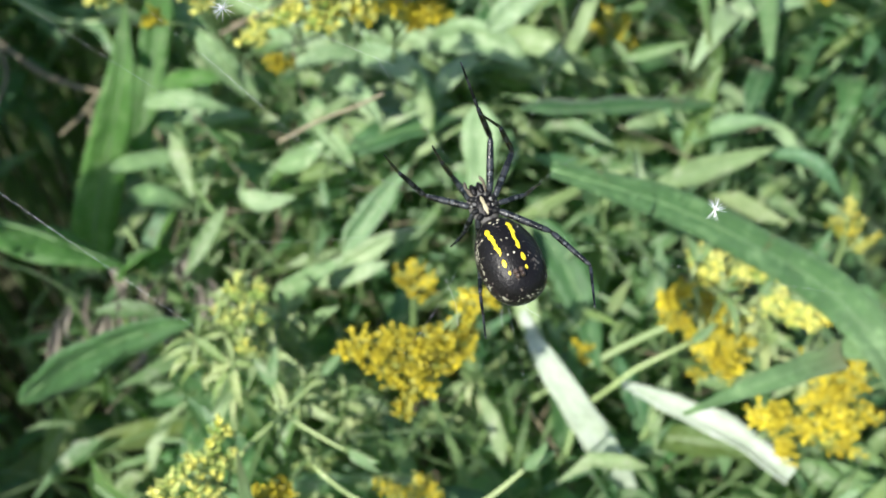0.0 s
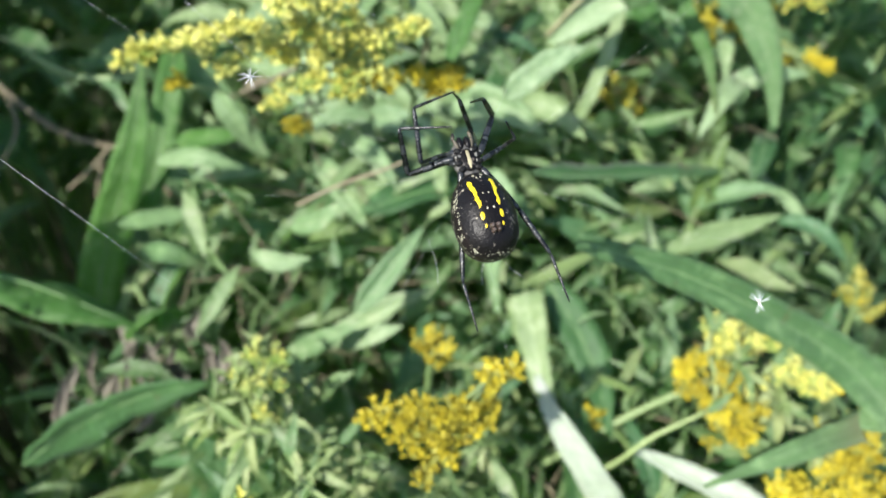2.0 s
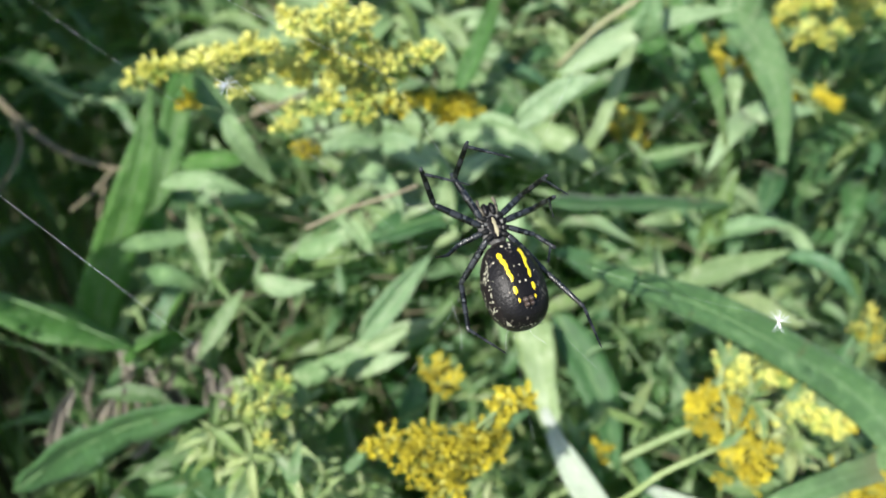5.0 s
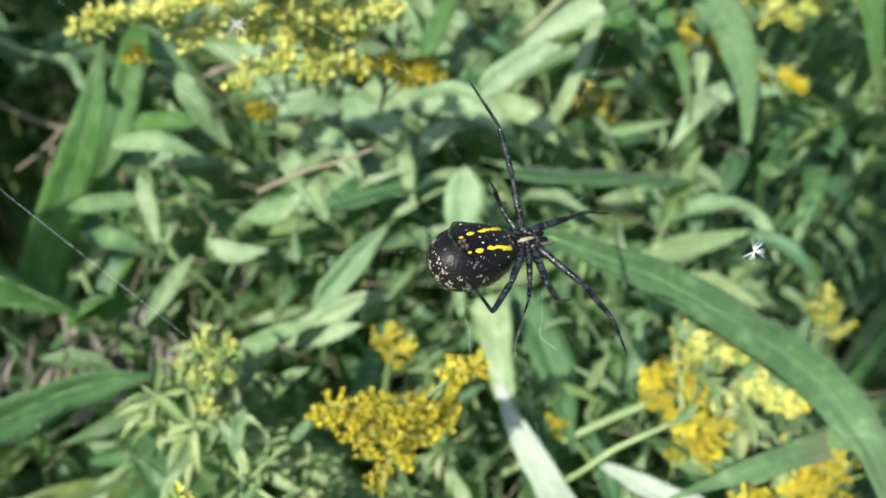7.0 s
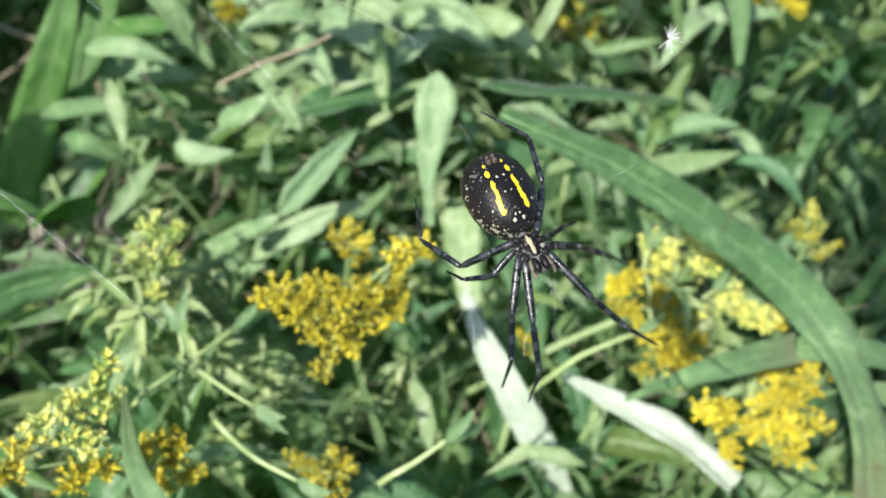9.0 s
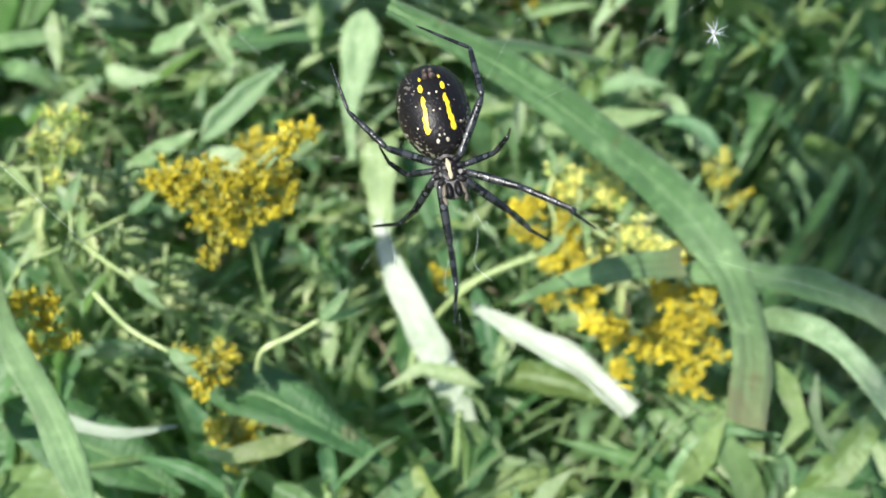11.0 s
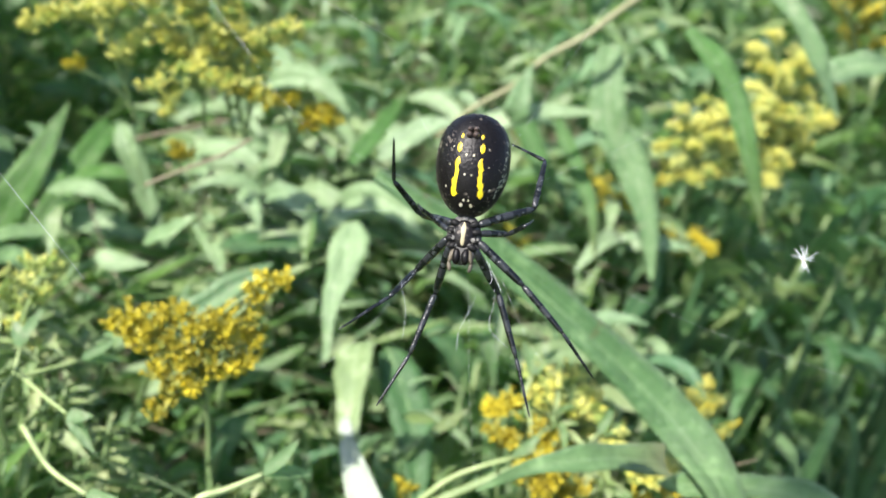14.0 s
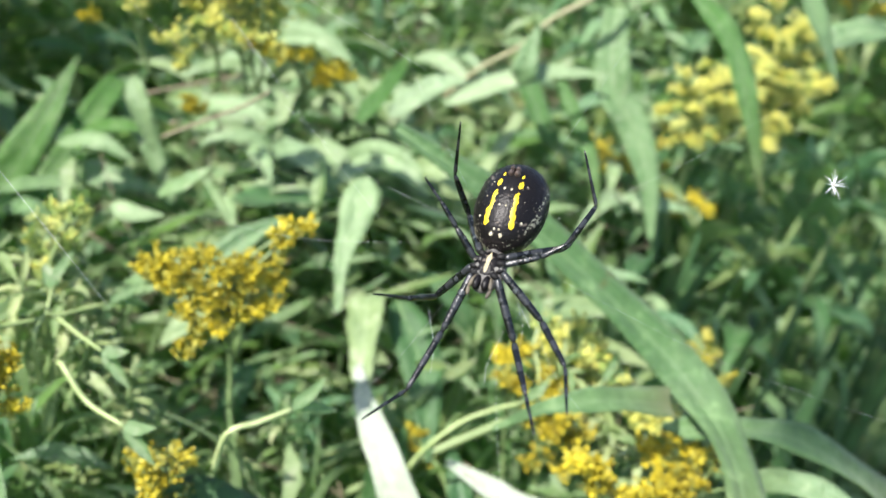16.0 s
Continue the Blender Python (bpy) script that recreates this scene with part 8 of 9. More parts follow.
    walk(leg_parts['b2'][0], [(0, pose(0.00250, 0.00380, 0.00040, 0.00, -2.91, 46.35)), (0.5, pose(0.00250, 0.00380, 0.00040, -1.14, 13.16, 33.80)), (1, pose(0.00250, 0.00380, 0.00040, 4.51, 38.89, 46.31)), (1.5, pose(0.00250, 0.00380, 0.00040, 8.51, 42.58, 52.44)), (2, pose(0.00250, 0.00380, 0.00040, 10.68, 7.23, 57.34)), (2.5, pose(0.00250, 0.00380, 0.00040, 10.92, 14.19, 58.61)), (3, pose(0.00250, 0.00380, 0.00040, 10.76, 7.52, 57.76)), (3.5, pose(0.00250, 0.00380, 0.00040, 10.92, -2.98, 61.71)), (4, pose(0.00250, 0.00380, 0.00040, 3.94, 32.31, 35.86)), (4.833, pose(0.00250, 0.00380, 0.00040, -6.08, 23.12, 14.58)), (5.667, pose(0.00250, 0.00380, 0.00040, -11.57, 11.49, -3.66)), (6.5, pose(0.00250, 0.00380, 0.00040, -13.10, -1.18, -20.39)), (7, pose(0.00250, 0.00380, 0.00040, -12.35, -19.38, -24.55)), (7.5, pose(0.00250, 0.00380, 0.00040, -17.54, -21.72, -9.81)), (8, pose(0.00250, 0.00380, 0.00040, -23.80, -16.46, 9.15)), (8.5, pose(0.00250, 0.00380, 0.00040, -33.46, -2.10, 64.06)), (9, pose(0.00250, 0.00380, 0.00040, -34.84, 29.11, 58.37)), (9.833, pose(0.00250, 0.00380, 0.00040, -41.67, 44.72, 47.13)), (10.667, pose(0.00250, 0.00380, 0.00040, -56.71, 58.46, 28.13)), (11.5, pose(0.00250, 0.00380, 0.00040, -88.57, 66.57, -7.44)), (12, pose(0.00250, 0.00380, 0.00040, -38.39, 51.85, 49.34)), (12.5, pose(0.00250, 0.00380, 0.00040, -62.63, 73.47, 22.62)), (13, pose(0.00250, 0.00380, 0.00040, -102.53, 61.57, -20.07)), (13.5, pose(0.00250, 0.00380, 0.00040, -48.11, 42.79, 45.35)), (14, pose(0.00250, 0.00380, 0.00040, -49.62, 39.44, 43.06)), (14.5, pose(0.00250, 0.00380, 0.00040, -52.61, 43.48, 38.54)), (15, pose(0.00250, 0.00380, 0.00040, -53.61, 50.63, 37.18)), (15.5, pose(0.00250, 0.00380, 0.00040, -70.47, 51.81, 15.65)), (16, pose(0.00250, 0.00380, 0.00040, -61.64, 43.25, 27.58))])
    walk(leg_parts['b2'][1], [(0, pose(0.00953, 0.01117, 0.00092, -0.00, -74.32, 148.33)), (0.5, pose(0.01075, 0.00932, -0.00192, 15.17, -73.01, 132.52)), (1, pose(0.00798, 0.00954, -0.00600, 18.16, -69.89, 129.37)), (1.5, pose(0.00708, 0.00975, -0.00650, -19.55, -76.68, 168.56)), (2, pose(0.00796, 0.01232, -0.00088, -40.45, -63.56, -169.39)), (2.5, pose(0.00765, 0.01224, -0.00210, -24.45, -71.57, 173.36)), (3, pose(0.00789, 0.01235, -0.00093, -18.34, -65.38, 166.80)), (3.5, pose(0.00733, 0.01277, 0.00093, -23.63, -72.95, 172.45)), (4, pose(0.00949, 0.00885, -0.00505, 37.77, -62.24, 107.26)), (4.833, pose(0.01034, 0.00598, -0.00316, 175.58, -88.81, -30.76)), (5.667, pose(0.01120, 0.00311, -0.00128, -145.47, -60.42, -69.90)), (6.5, pose(0.01206, 0.00025, 0.00061, -144.81, -31.76, -70.79)), (7, pose(0.01125, -0.00020, 0.00378, -164.09, -39.80, -38.47)), (7.5, pose(0.01184, 0.00219, 0.00417, -177.51, -49.28, -19.48)), (8, pose(0.01216, 0.00536, 0.00329, -169.24, -57.40, -29.76)), (8.167, pose(0.01042, 0.00789, 0.00245, 149.93, -60.22, 17.26)), (8.333, pose(0.00869, 0.01043, 0.00161, 120.16, -48.04, 53.38)), (8.5, pose(0.00696, 0.01297, 0.00077, 107.65, -29.39, 73.01)), (9, pose(0.00717, 0.01139, -0.00456, 111.22, -17.87, 64.16)), (9.833, pose(0.00696, 0.00868, -0.00603, 111.70, -30.11, 62.98)), (10.667, pose(0.00674, 0.00598, -0.00749, 112.61, -42.34, 61.46)), (11.5, pose(0.00652, 0.00327, -0.00896, 114.32, -54.54, 59.19)), (12, pose(0.00661, 0.00858, -0.00762, 103.88, -34.23, 73.83)), (12.5, pose(0.00518, 0.00492, -0.00938, 106.98, -7.75, 65.42)), (13, pose(0.00706, 0.00213, -0.00857, 106.84, 6.26, 76.23)), (13.5, pose(0.00776, 0.00913, -0.00653, 106.94, -24.03, 75.60)), (14, pose(0.00826, 0.00918, -0.00608, 111.66, -53.84, 68.35)), (14.5, pose(0.00829, 0.00841, -0.00662, 112.42, -39.51, 67.31)), (15, pose(0.00765, 0.00771, -0.00749, 108.76, -45.11, 72.74)), (15.5, pose(0.00857, 0.00550, -0.00762, 122.70, -49.38, 53.85)), (16, pose(0.00909, 0.00724, -0.00659, 103.69, -53.73, 77.97))])
    walk(leg_parts['b2'][2], [(0, pose(0.00723, 0.01259, 0.01055, 0.00, -65.23, -172.40)), (0.5, pose(0.00878, 0.01148, 0.00764, 4.27, -64.71, -177.12)), (1, pose(0.00580, 0.01220, 0.00339, 28.59, -48.86, 154.26)), (1.5, pose(0.00482, 0.01021, 0.00323, -14.88, -65.58, -155.47)), (2, pose(0.00358, 0.01150, 0.00807, -27.47, -46.62, -140.54)), (2.5, pose(0.00451, 0.01261, 0.00739, -23.73, -49.39, -145.56)), (3, pose(0.00384, 0.01330, 0.00816, -13.64, -45.49, -159.22)), (3.5, pose(0.00442, 0.01316, 0.01049, -23.97, -53.59, -145.71)), (4, pose(0.00811, 0.01330, 0.00380, -3.35, -59.11, -170.33)), (4.833, pose(0.01036, 0.00627, 0.00449, -33.39, -52.44, -134.44)), (5.667, pose(0.01261, -0.00075, 0.00518, -49.73, -38.48, -111.82)), (6.5, pose(0.01486, -0.00778, 0.00587, -57.16, -21.68, -97.21)), (7, pose(0.01727, -0.00498, 0.01019, -86.08, -56.87, -54.76)), (7.5, pose(0.01799, 0.00001, 0.01175, -106.37, -54.26, -30.29)), (8, pose(0.01683, 0.00268, 0.01172, -38.19, -46.54, -112.75)), (8.167, pose(0.01439, 0.00889, 0.00970, -30.74, -75.60, -120.99)), (8.333, pose(0.01195, 0.01509, 0.00769, 126.75, -74.58, 80.78)), (8.5, pose(0.00950, 0.02130, 0.00568, 133.52, -45.50, 73.22)), (9, pose(0.01132, 0.01995, -0.00149, 146.91, -41.31, 53.85)), (9.833, pose(0.01071, 0.01606, -0.00127, 149.64, -47.62, 49.95)), (10.667, pose(0.01010, 0.01216, -0.00104, 153.49, -53.76, 44.99)), (11.5, pose(0.00949, 0.00826, -0.00081, 159.03, -59.63, 38.37)), (12, pose(0.00891, 0.01652, -0.00200, 145.58, -46.94, 55.00)), (12.5, pose(0.00930, 0.01393, -0.00803, 147.34, -12.76, 51.61)), (13, pose(0.00943, 0.01179, -0.00966, 146.18, -0.22, 61.82)), (13.5, pose(0.01003, 0.01797, -0.00246, 145.28, -15.80, 68.25)), (14, pose(0.01043, 0.01466, 0.00199, 153.97, -28.29, 45.47)), (14.5, pose(0.01126, 0.01553, -0.00026, 152.41, -26.48, 48.88)), (15, pose(0.00975, 0.01445, -0.00040, 157.57, -29.50, 37.91)), (15.5, pose(0.01241, 0.01076, -0.00003, 165.82, -42.07, 23.93)), (16, pose(0.01032, 0.01303, 0.00147, 127.09, -58.34, 72.66))])
    walk(leg_parts['b3'][0], [(0, pose(0.00250, 0.00250, 0.00040, -0.00, 9.44, -1.64)), (0.5, pose(0.00250, 0.00250, 0.00040, -1.28, -2.19, -21.59)), (1, pose(0.00250, 0.00250, 0.00040, -7.03, 30.18, -44.16)), (1.5, pose(0.00250, 0.00250, 0.00040, 5.76, 28.15, -18.25)), (2, pose(0.00250, 0.00250, 0.00040, 19.68, 7.02, 25.07)), (2.5, pose(0.00250, 0.00250, 0.00040, 10.91, 29.54, -1.89)), (3, pose(0.00250, 0.00250, 0.00040, 15.97, 29.38, 8.36)), (3.5, pose(0.00250, 0.00250, 0.00040, 17.50, 29.17, 11.49)), (4, pose(0.00250, 0.00250, 0.00040, 10.68, -10.86, -27.25)), (4.833, pose(0.00250, 0.00250, 0.00040, 11.00, -2.58, -29.92)), (5.667, pose(0.00250, 0.00250, 0.00040, 10.92, 5.70, -32.56)), (6.5, pose(0.00250, 0.00250, 0.00040, 10.46, 13.98, -35.28)), (7, pose(0.00250, 0.00250, 0.00040, 12.94, 11.64, -24.13)), (7.5, pose(0.00250, 0.00250, 0.00040, 12.38, 0.32, -29.46)), (8, pose(0.00250, 0.00250, 0.00040, 15.22, -15.20, -50.92)), (8.167, pose(0.00250, 0.00250, 0.00040, 14.75, 9.47, -41.78)), (8.333, pose(0.00250, 0.00250, 0.00040, 18.78, 33.86, -31.14)), (8.5, pose(0.00250, 0.00250, 0.00040, 32.82, 56.58, -11.82)), (9, pose(0.00250, 0.00250, 0.00040, 54.59, 23.85, 20.07)), (9.833, pose(0.00250, 0.00250, 0.00040, 46.96, 28.66, 2.94)), (10.667, pose(0.00250, 0.00250, 0.00040, 37.75, 31.16, -15.40)), (11.5, pose(0.00250, 0.00250, 0.00040, 27.99, 30.98, -34.19)), (12, pose(0.00250, 0.00250, 0.00040, 28.03, -21.23, -33.84)), (12.5, pose(0.00250, 0.00250, 0.00040, 22.94, 41.53, -58.15)), (12.667, pose(0.00250, 0.00250, 0.00040, 36.09, 21.62, -33.68)), (12.833, pose(0.00250, 0.00250, 0.00040, 39.42, -0.92, -15.61)), (13, pose(0.00250, 0.00250, 0.00040, 35.46, -23.38, 2.69)), (13.167, pose(0.00250, 0.00250, 0.00040, 36.40, 3.28, -2.55)), (13.333, pose(0.00250, 0.00250, 0.00040, 34.77, 29.91, -8.10)), (13.5, pose(0.00250, 0.00250, 0.00040, 27.77, 56.13, -18.08)), (14, pose(0.00250, 0.00250, 0.00040, 15.26, 41.70, -34.50)), (14.5, pose(0.00250, 0.00250, 0.00040, 15.66, 43.00, -33.91)), (15, pose(0.00250, 0.00250, 0.00040, 21.89, -14.77, -11.78)), (15.5, pose(0.00250, 0.00250, 0.00040, 28.86, -23.64, -32.70)), (16, pose(0.00250, 0.00250, 0.00040, 31.58, -36.49, -38.07))])
    walk(leg_parts['b3'][1], [(0, pose(0.00842, 0.00233, -0.00058, 0.00, -73.84, -43.00)), (0.5, pose(0.00807, 0.00029, 0.00063, -13.71, -55.92, -28.05)), (1, pose(0.00622, -0.00111, -0.00262, 24.39, -52.91, -74.06)), (1.5, pose(0.00752, 0.00084, -0.00243, -123.77, -58.48, 79.40)), (2, pose(0.00789, 0.00502, -0.00033, -8.10, -74.43, -40.19)), (2.5, pose(0.00772, 0.00233, -0.00256, 5.71, -57.55, -55.13)), (3, pose(0.00767, 0.00326, -0.00254, -24.25, -49.95, -18.50)), (3.5, pose(0.00763, 0.00354, -0.00252, 10.08, -45.85, -63.67)), (4, pose(0.00774, -0.00020, 0.00153, 28.28, -54.28, -87.21)), (4.833, pose(0.00758, -0.00042, 0.00067, 13.13, -32.03, -65.61)), (5.667, pose(0.00741, -0.00064, -0.00019, 8.77, -7.63, -53.08)), (6.5, pose(0.00725, -0.00086, -0.00105, 9.70, 17.08, -41.99)), (7, pose(0.00786, 0.00010, -0.00081, 9.72, -15.69, -40.77)), (7.5, pose(0.00772, -0.00045, 0.00037, 5.69, -33.76, -31.28)), (8, pose(0.00615, -0.00199, 0.00197, 26.82, -34.19, -68.18)), (8.167, pose(0.00601, -0.00072, -0.00022, 4.66, -54.69, -37.42)), (8.333, pose(0.00587, 0.00055, -0.00241, -42.63, -58.98, 17.77)), (8.5, pose(0.00573, 0.00182, -0.00461, -74.37, -42.38, 57.75)), (9, pose(0.00765, 0.00438, -0.00203, -39.32, -15.49, -7.08)), (9.833, pose(0.00735, 0.00279, -0.00225, -38.42, -32.45, -9.27)), (10.667, pose(0.00706, 0.00120, -0.00247, -36.27, -49.36, -12.52)), (11.5, pose(0.00676, -0.00039, -0.00269, -30.48, -66.08, -19.29)), (12, pose(0.00715, -0.00061, 0.00257, -12.78, -25.57, -42.31)), (12.5, pose(0.00487, -0.00132, -0.00358, -9.97, -24.90, -48.89)), (13, pose(0.00800, 0.00276, 0.00278, -32.78, -58.48, -16.51)), (13.5, pose(0.00568, 0.00146, -0.00458, -66.45, -67.12, 20.96)), (14, pose(0.00619, -0.00004, -0.00359, -32.75, -74.52, -14.53)), (14.5, pose(0.00614, 0.00005, -0.00369, -54.94, -60.45, 9.27)), (15, pose(0.00818, 0.00132, 0.00193, -30.51, -22.12, -25.16)), (15.5, pose(0.00713, -0.00047, 0.00281, -25.13, -27.45, -37.94)), (16, pose(0.00630, -0.00047, 0.00397, -25.30, -39.29, -37.64))])
    walk(leg_parts['b3'][2], [(0, pose(0.00943, 0.00138, 0.00422, -0.00, -72.41, -74.75)), (0.5, pose(0.01055, -0.00102, 0.00477, 79.08, -33.67, -163.27)), (1, pose(0.00705, -0.00401, 0.00137, 27.23, -58.41, -96.46)), (1.5, pose(0.00800, 0.00341, 0.00183, 92.97, -54.47, -172.01)), (2, pose(0.00892, 0.00416, 0.00448, 131.79, -49.98, 139.97)), (2.5, pose(0.00925, 0.00013, 0.00166, 32.44, -60.05, -109.87)), (2.667, pose(0.00974, 0.00083, 0.00154, 84.61, -52.00, -170.86)), (2.833, pose(0.01023, 0.00154, 0.00141, 103.76, -26.40, 159.97)), (3, pose(0.01072, 0.00224, 0.00128, 107.49, 2.76, 142.48)), (3.167, pose(0.01021, 0.00163, 0.00121, 102.48, -27.85, 164.50)), (3.333, pose(0.00969, 0.00103, 0.00114, 77.01, -52.38, -157.67)), (3.5, pose(0.00918, 0.00042, 0.00106, 24.97, -52.59, -94.45)), (4, pose(0.00788, -0.00311, 0.00559, 79.51, -21.12, -173.64)), (4.833, pose(0.00886, -0.00343, 0.00289, 64.45, -23.83, -135.51)), (5.667, pose(0.00983, -0.00374, 0.00019, 50.93, -17.44, -98.37)), (6.5, pose(0.01081, -0.00406, -0.00252, 44.18, -4.90, -64.70)), (7, pose(0.01151, -0.00305, 0.00054, 41.26, -19.03, -50.80)), (7.5, pose(0.01128, -0.00261, 0.00314, 32.72, -43.91, -34.91)), (8, pose(0.00769, -0.00583, 0.00478, 53.99, -34.61, -67.86)), (8.167, pose(0.00769, -0.00224, 0.00278, 28.51, -56.70, -33.38)), (8.333, pose(0.00770, 0.00135, 0.00077, -24.82, -58.02, 28.24)), (8.5, pose(0.00771, 0.00495, -0.00124, -53.15, -36.97, 65.44)), (9, pose(0.01244, 0.00379, -0.00069, 1.11, -55.56, -4.53)), (9.833, pose(0.01118, 0.00217, 0.00017, 11.71, -62.32, -16.87)), (10.667, pose(0.00992, 0.00056, 0.00102, 28.36, -67.43, -35.21)), (11.5, pose(0.00867, -0.00106, 0.00188, 51.46, -69.57, -59.98)), (12, pose(0.01048, -0.00365, 0.00473, 38.35, -28.71, -43.78)), (12.5, pose(0.00785, -0.00473, -0.00147, 36.76, -47.54, -41.23)), (13, pose(0.01051, 0.00202, 0.00704, 47.58, -8.83, -62.66)), (13.5, pose(0.00749, 0.00216, 0.00003, 47.62, 9.36, -53.49)), (14, pose(0.00748, -0.00037, 0.00123, 48.77, 62.58, -51.73)), (14.5, pose(0.00858, 0.00045, 0.00066, 35.58, 47.49, -67.66)), (14.667, pose(0.00984, 0.00008, 0.00171, 44.83, 23.64, -52.15)), (14.833, pose(0.01111, -0.00029, 0.00276, 46.91, -1.24, -41.74)), (15, pose(0.01237, -0.00065, 0.00381, 44.34, -26.08, -31.12)), (15.5, pose(0.01062, -0.00320, 0.00511, 46.14, -28.82, -35.03)), (16, pose(0.00936, -0.00284, 0.00713, 44.26, -40.92, -31.76))])
    walk(leg_parts['b4'][0], [(0, pose(0.00200, 0.00120, 0.00040, -0.00, 1.64, -45.98)), (0.5, pose(0.00200, 0.00120, 0.00040, 0.18, -3.37, -57.70)), (1, pose(0.00200, 0.00120, 0.00040, 3.11, 35.53, -47.75)), (1.5, pose(0.00200, 0.00120, 0.00040, -1.60, 0.79, -62.09)), (2, pose(0.00200, 0.00120, 0.00040, -1.50, 5.47, -60.32)), (2.5, pose(0.00200, 0.00120, 0.00040, -0.89, 0.90, -49.41)), (3, pose(0.00200, 0.00120, 0.00040, -0.95, 0.44, -54.41)), (3.5, pose(0.00200, 0.00120, 0.00040, -0.78, 9.32, -52.41)), (4, pose(0.00200, 0.00120, 0.00040, -0.96, -5.87, -58.39)), (4.833, pose(0.00200, 0.00120, 0.00040, -0.97, 4.85, -57.54)), (5.667, pose(0.00200, 0.00120, 0.00040, -0.81, 15.56, -56.67)), (6.5, pose(0.00200, 0.00120, 0.00040, -0.47, 26.27, -55.69)), (7, pose(0.00200, 0.00120, 0.00040, -0.01, -17.45, -50.15)), (7.5, pose(0.00200, 0.00120, 0.00040, -1.19, -1.46, -43.01)), (8, pose(0.00200, 0.00120, 0.00040, -0.50, -11.15, -49.31)), (8.5, pose(0.00200, 0.00120, 0.00040, 1.04, 25.66, -37.78)), (9, pose(0.00200, 0.00120, 0.00040, 10.62, 32.74, -18.33)), (9.833, pose(0.00200, 0.00120, 0.00040, 4.89, 28.77, -29.51)), (10.667, pose(0.00200, 0.00120, 0.00040, 0.31, 23.95, -39.79)), (11.5, pose(0.00200, 0.00120, 0.00040, -3.14, 18.50, -49.28)), (12, pose(0.00200, 0.00120, 0.00040, -1.57, 22.07, -44.76)), (12.5, pose(0.00200, 0.00120, 0.00040, -7.61, 37.96, -56.68)), (13, pose(0.00200, 0.00120, 0.00040, -3.88, 6.29, -47.18)), (13.5, pose(0.00200, 0.00120, 0.00040, 9.53, 56.01, -23.87)), (14, pose(0.00200, 0.00120, 0.00040, 13.97, 48.39, -18.26)), (14.5, pose(0.00200, 0.00120, 0.00040, -5.05, 57.58, -41.89)), (15, pose(0.00200, 0.00120, 0.00040, -8.91, 11.28, -48.17)), (15.5, pose(0.00200, 0.00120, 0.00040, -8.93, -12.67, -46.42)), (16, pose(0.00200, 0.00120, 0.00040, -9.12, 14.38, -58.38))])
    walk(leg_parts['b4'][1], [(0, pose(0.00964, -0.00671, 0.00008, 0.00, -14.51, -71.34)), (0.5, pose(0.00787, -0.00808, 0.00105, 0.91, -1.78, -77.72)), (1, pose(0.00802, -0.00543, -0.00599, 0.82, 0.50, -69.52)), (1.5, pose(0.00715, -0.00852, 0.00025, 0.72, -2.80, -64.42)), (2, pose(0.00742, -0.00831, -0.00065, 0.64, 6.02, -67.24)), (2.5, pose(0.00916, -0.00715, 0.00023, 1.52, -17.96, -75.56)), (3, pose(0.00840, -0.00774, 0.00031, 0.17, 1.73, -66.10)), (3.5, pose(0.00862, -0.00740, -0.00138, 1.46, -21.94, -73.34)), (4, pose(0.00774, -0.00812, 0.00152, 1.18, -5.49, -72.16)), (4.833, pose(0.00768, -0.00773, -0.00047, 0.36, -14.04, -67.33)), (5.667, pose(0.00762, -0.00734, -0.00247, -1.27, -22.48, -62.13)), (6.5, pose(0.00756, -0.00695, -0.00447, -3.91, -30.73, -56.26)), (7, pose(0.00872, -0.00686, 0.00370, -3.58, -16.16, -57.08)), (7.5, pose(0.01004, -0.00630, 0.00068, -13.21, -32.60, -34.25)), (8, pose(0.00904, -0.00698, 0.00253, -5.84, -18.00, -51.25)), (8.5, pose(0.00984, -0.00487, -0.00436, -8.77, 28.85, -79.10)), (9, pose(0.01078, -0.00171, -0.00555, -4.88, 11.69, -68.02)), (9.833, pose(0.01012, -0.00338, -0.00473, -4.34, 7.19, -64.73)), (10.667, pose(0.00946, -0.00504, -0.00391, -4.06, 2.66, -61.51)), (11.5, pose(0.00881, -0.00671, -0.00309, -4.04, -1.87, -58.32)), (12, pose(0.00924, -0.00598, -0.00373, -4.29, 9.12, -62.29)), (12.5, pose(0.00676, -0.00605, -0.00637, -15.12, -42.49, -29.19)), (13, pose(0.00943, -0.00682, -0.00081, -8.69, -35.74, -39.35)), (13.5, pose(0.00762, -0.00129, -0.00872, -12.92, -52.42, -33.33)), (14, pose(0.00894, -0.00109, -0.00782, -4.44, -60.18, -43.50)), (14.5, pose(0.00639, -0.00274, -0.00889, -29.42, -58.44, -14.61)), (15, pose(0.00919, -0.00684, -0.00175, -44.14, -63.32, 2.20)), (15.5, pose(0.00940, -0.00658, 0.00281, -5.10, -37.90, -46.02)), (16, pose(0.00759, -0.00787, -0.00233, -44.44, -84.17, -4.84))])
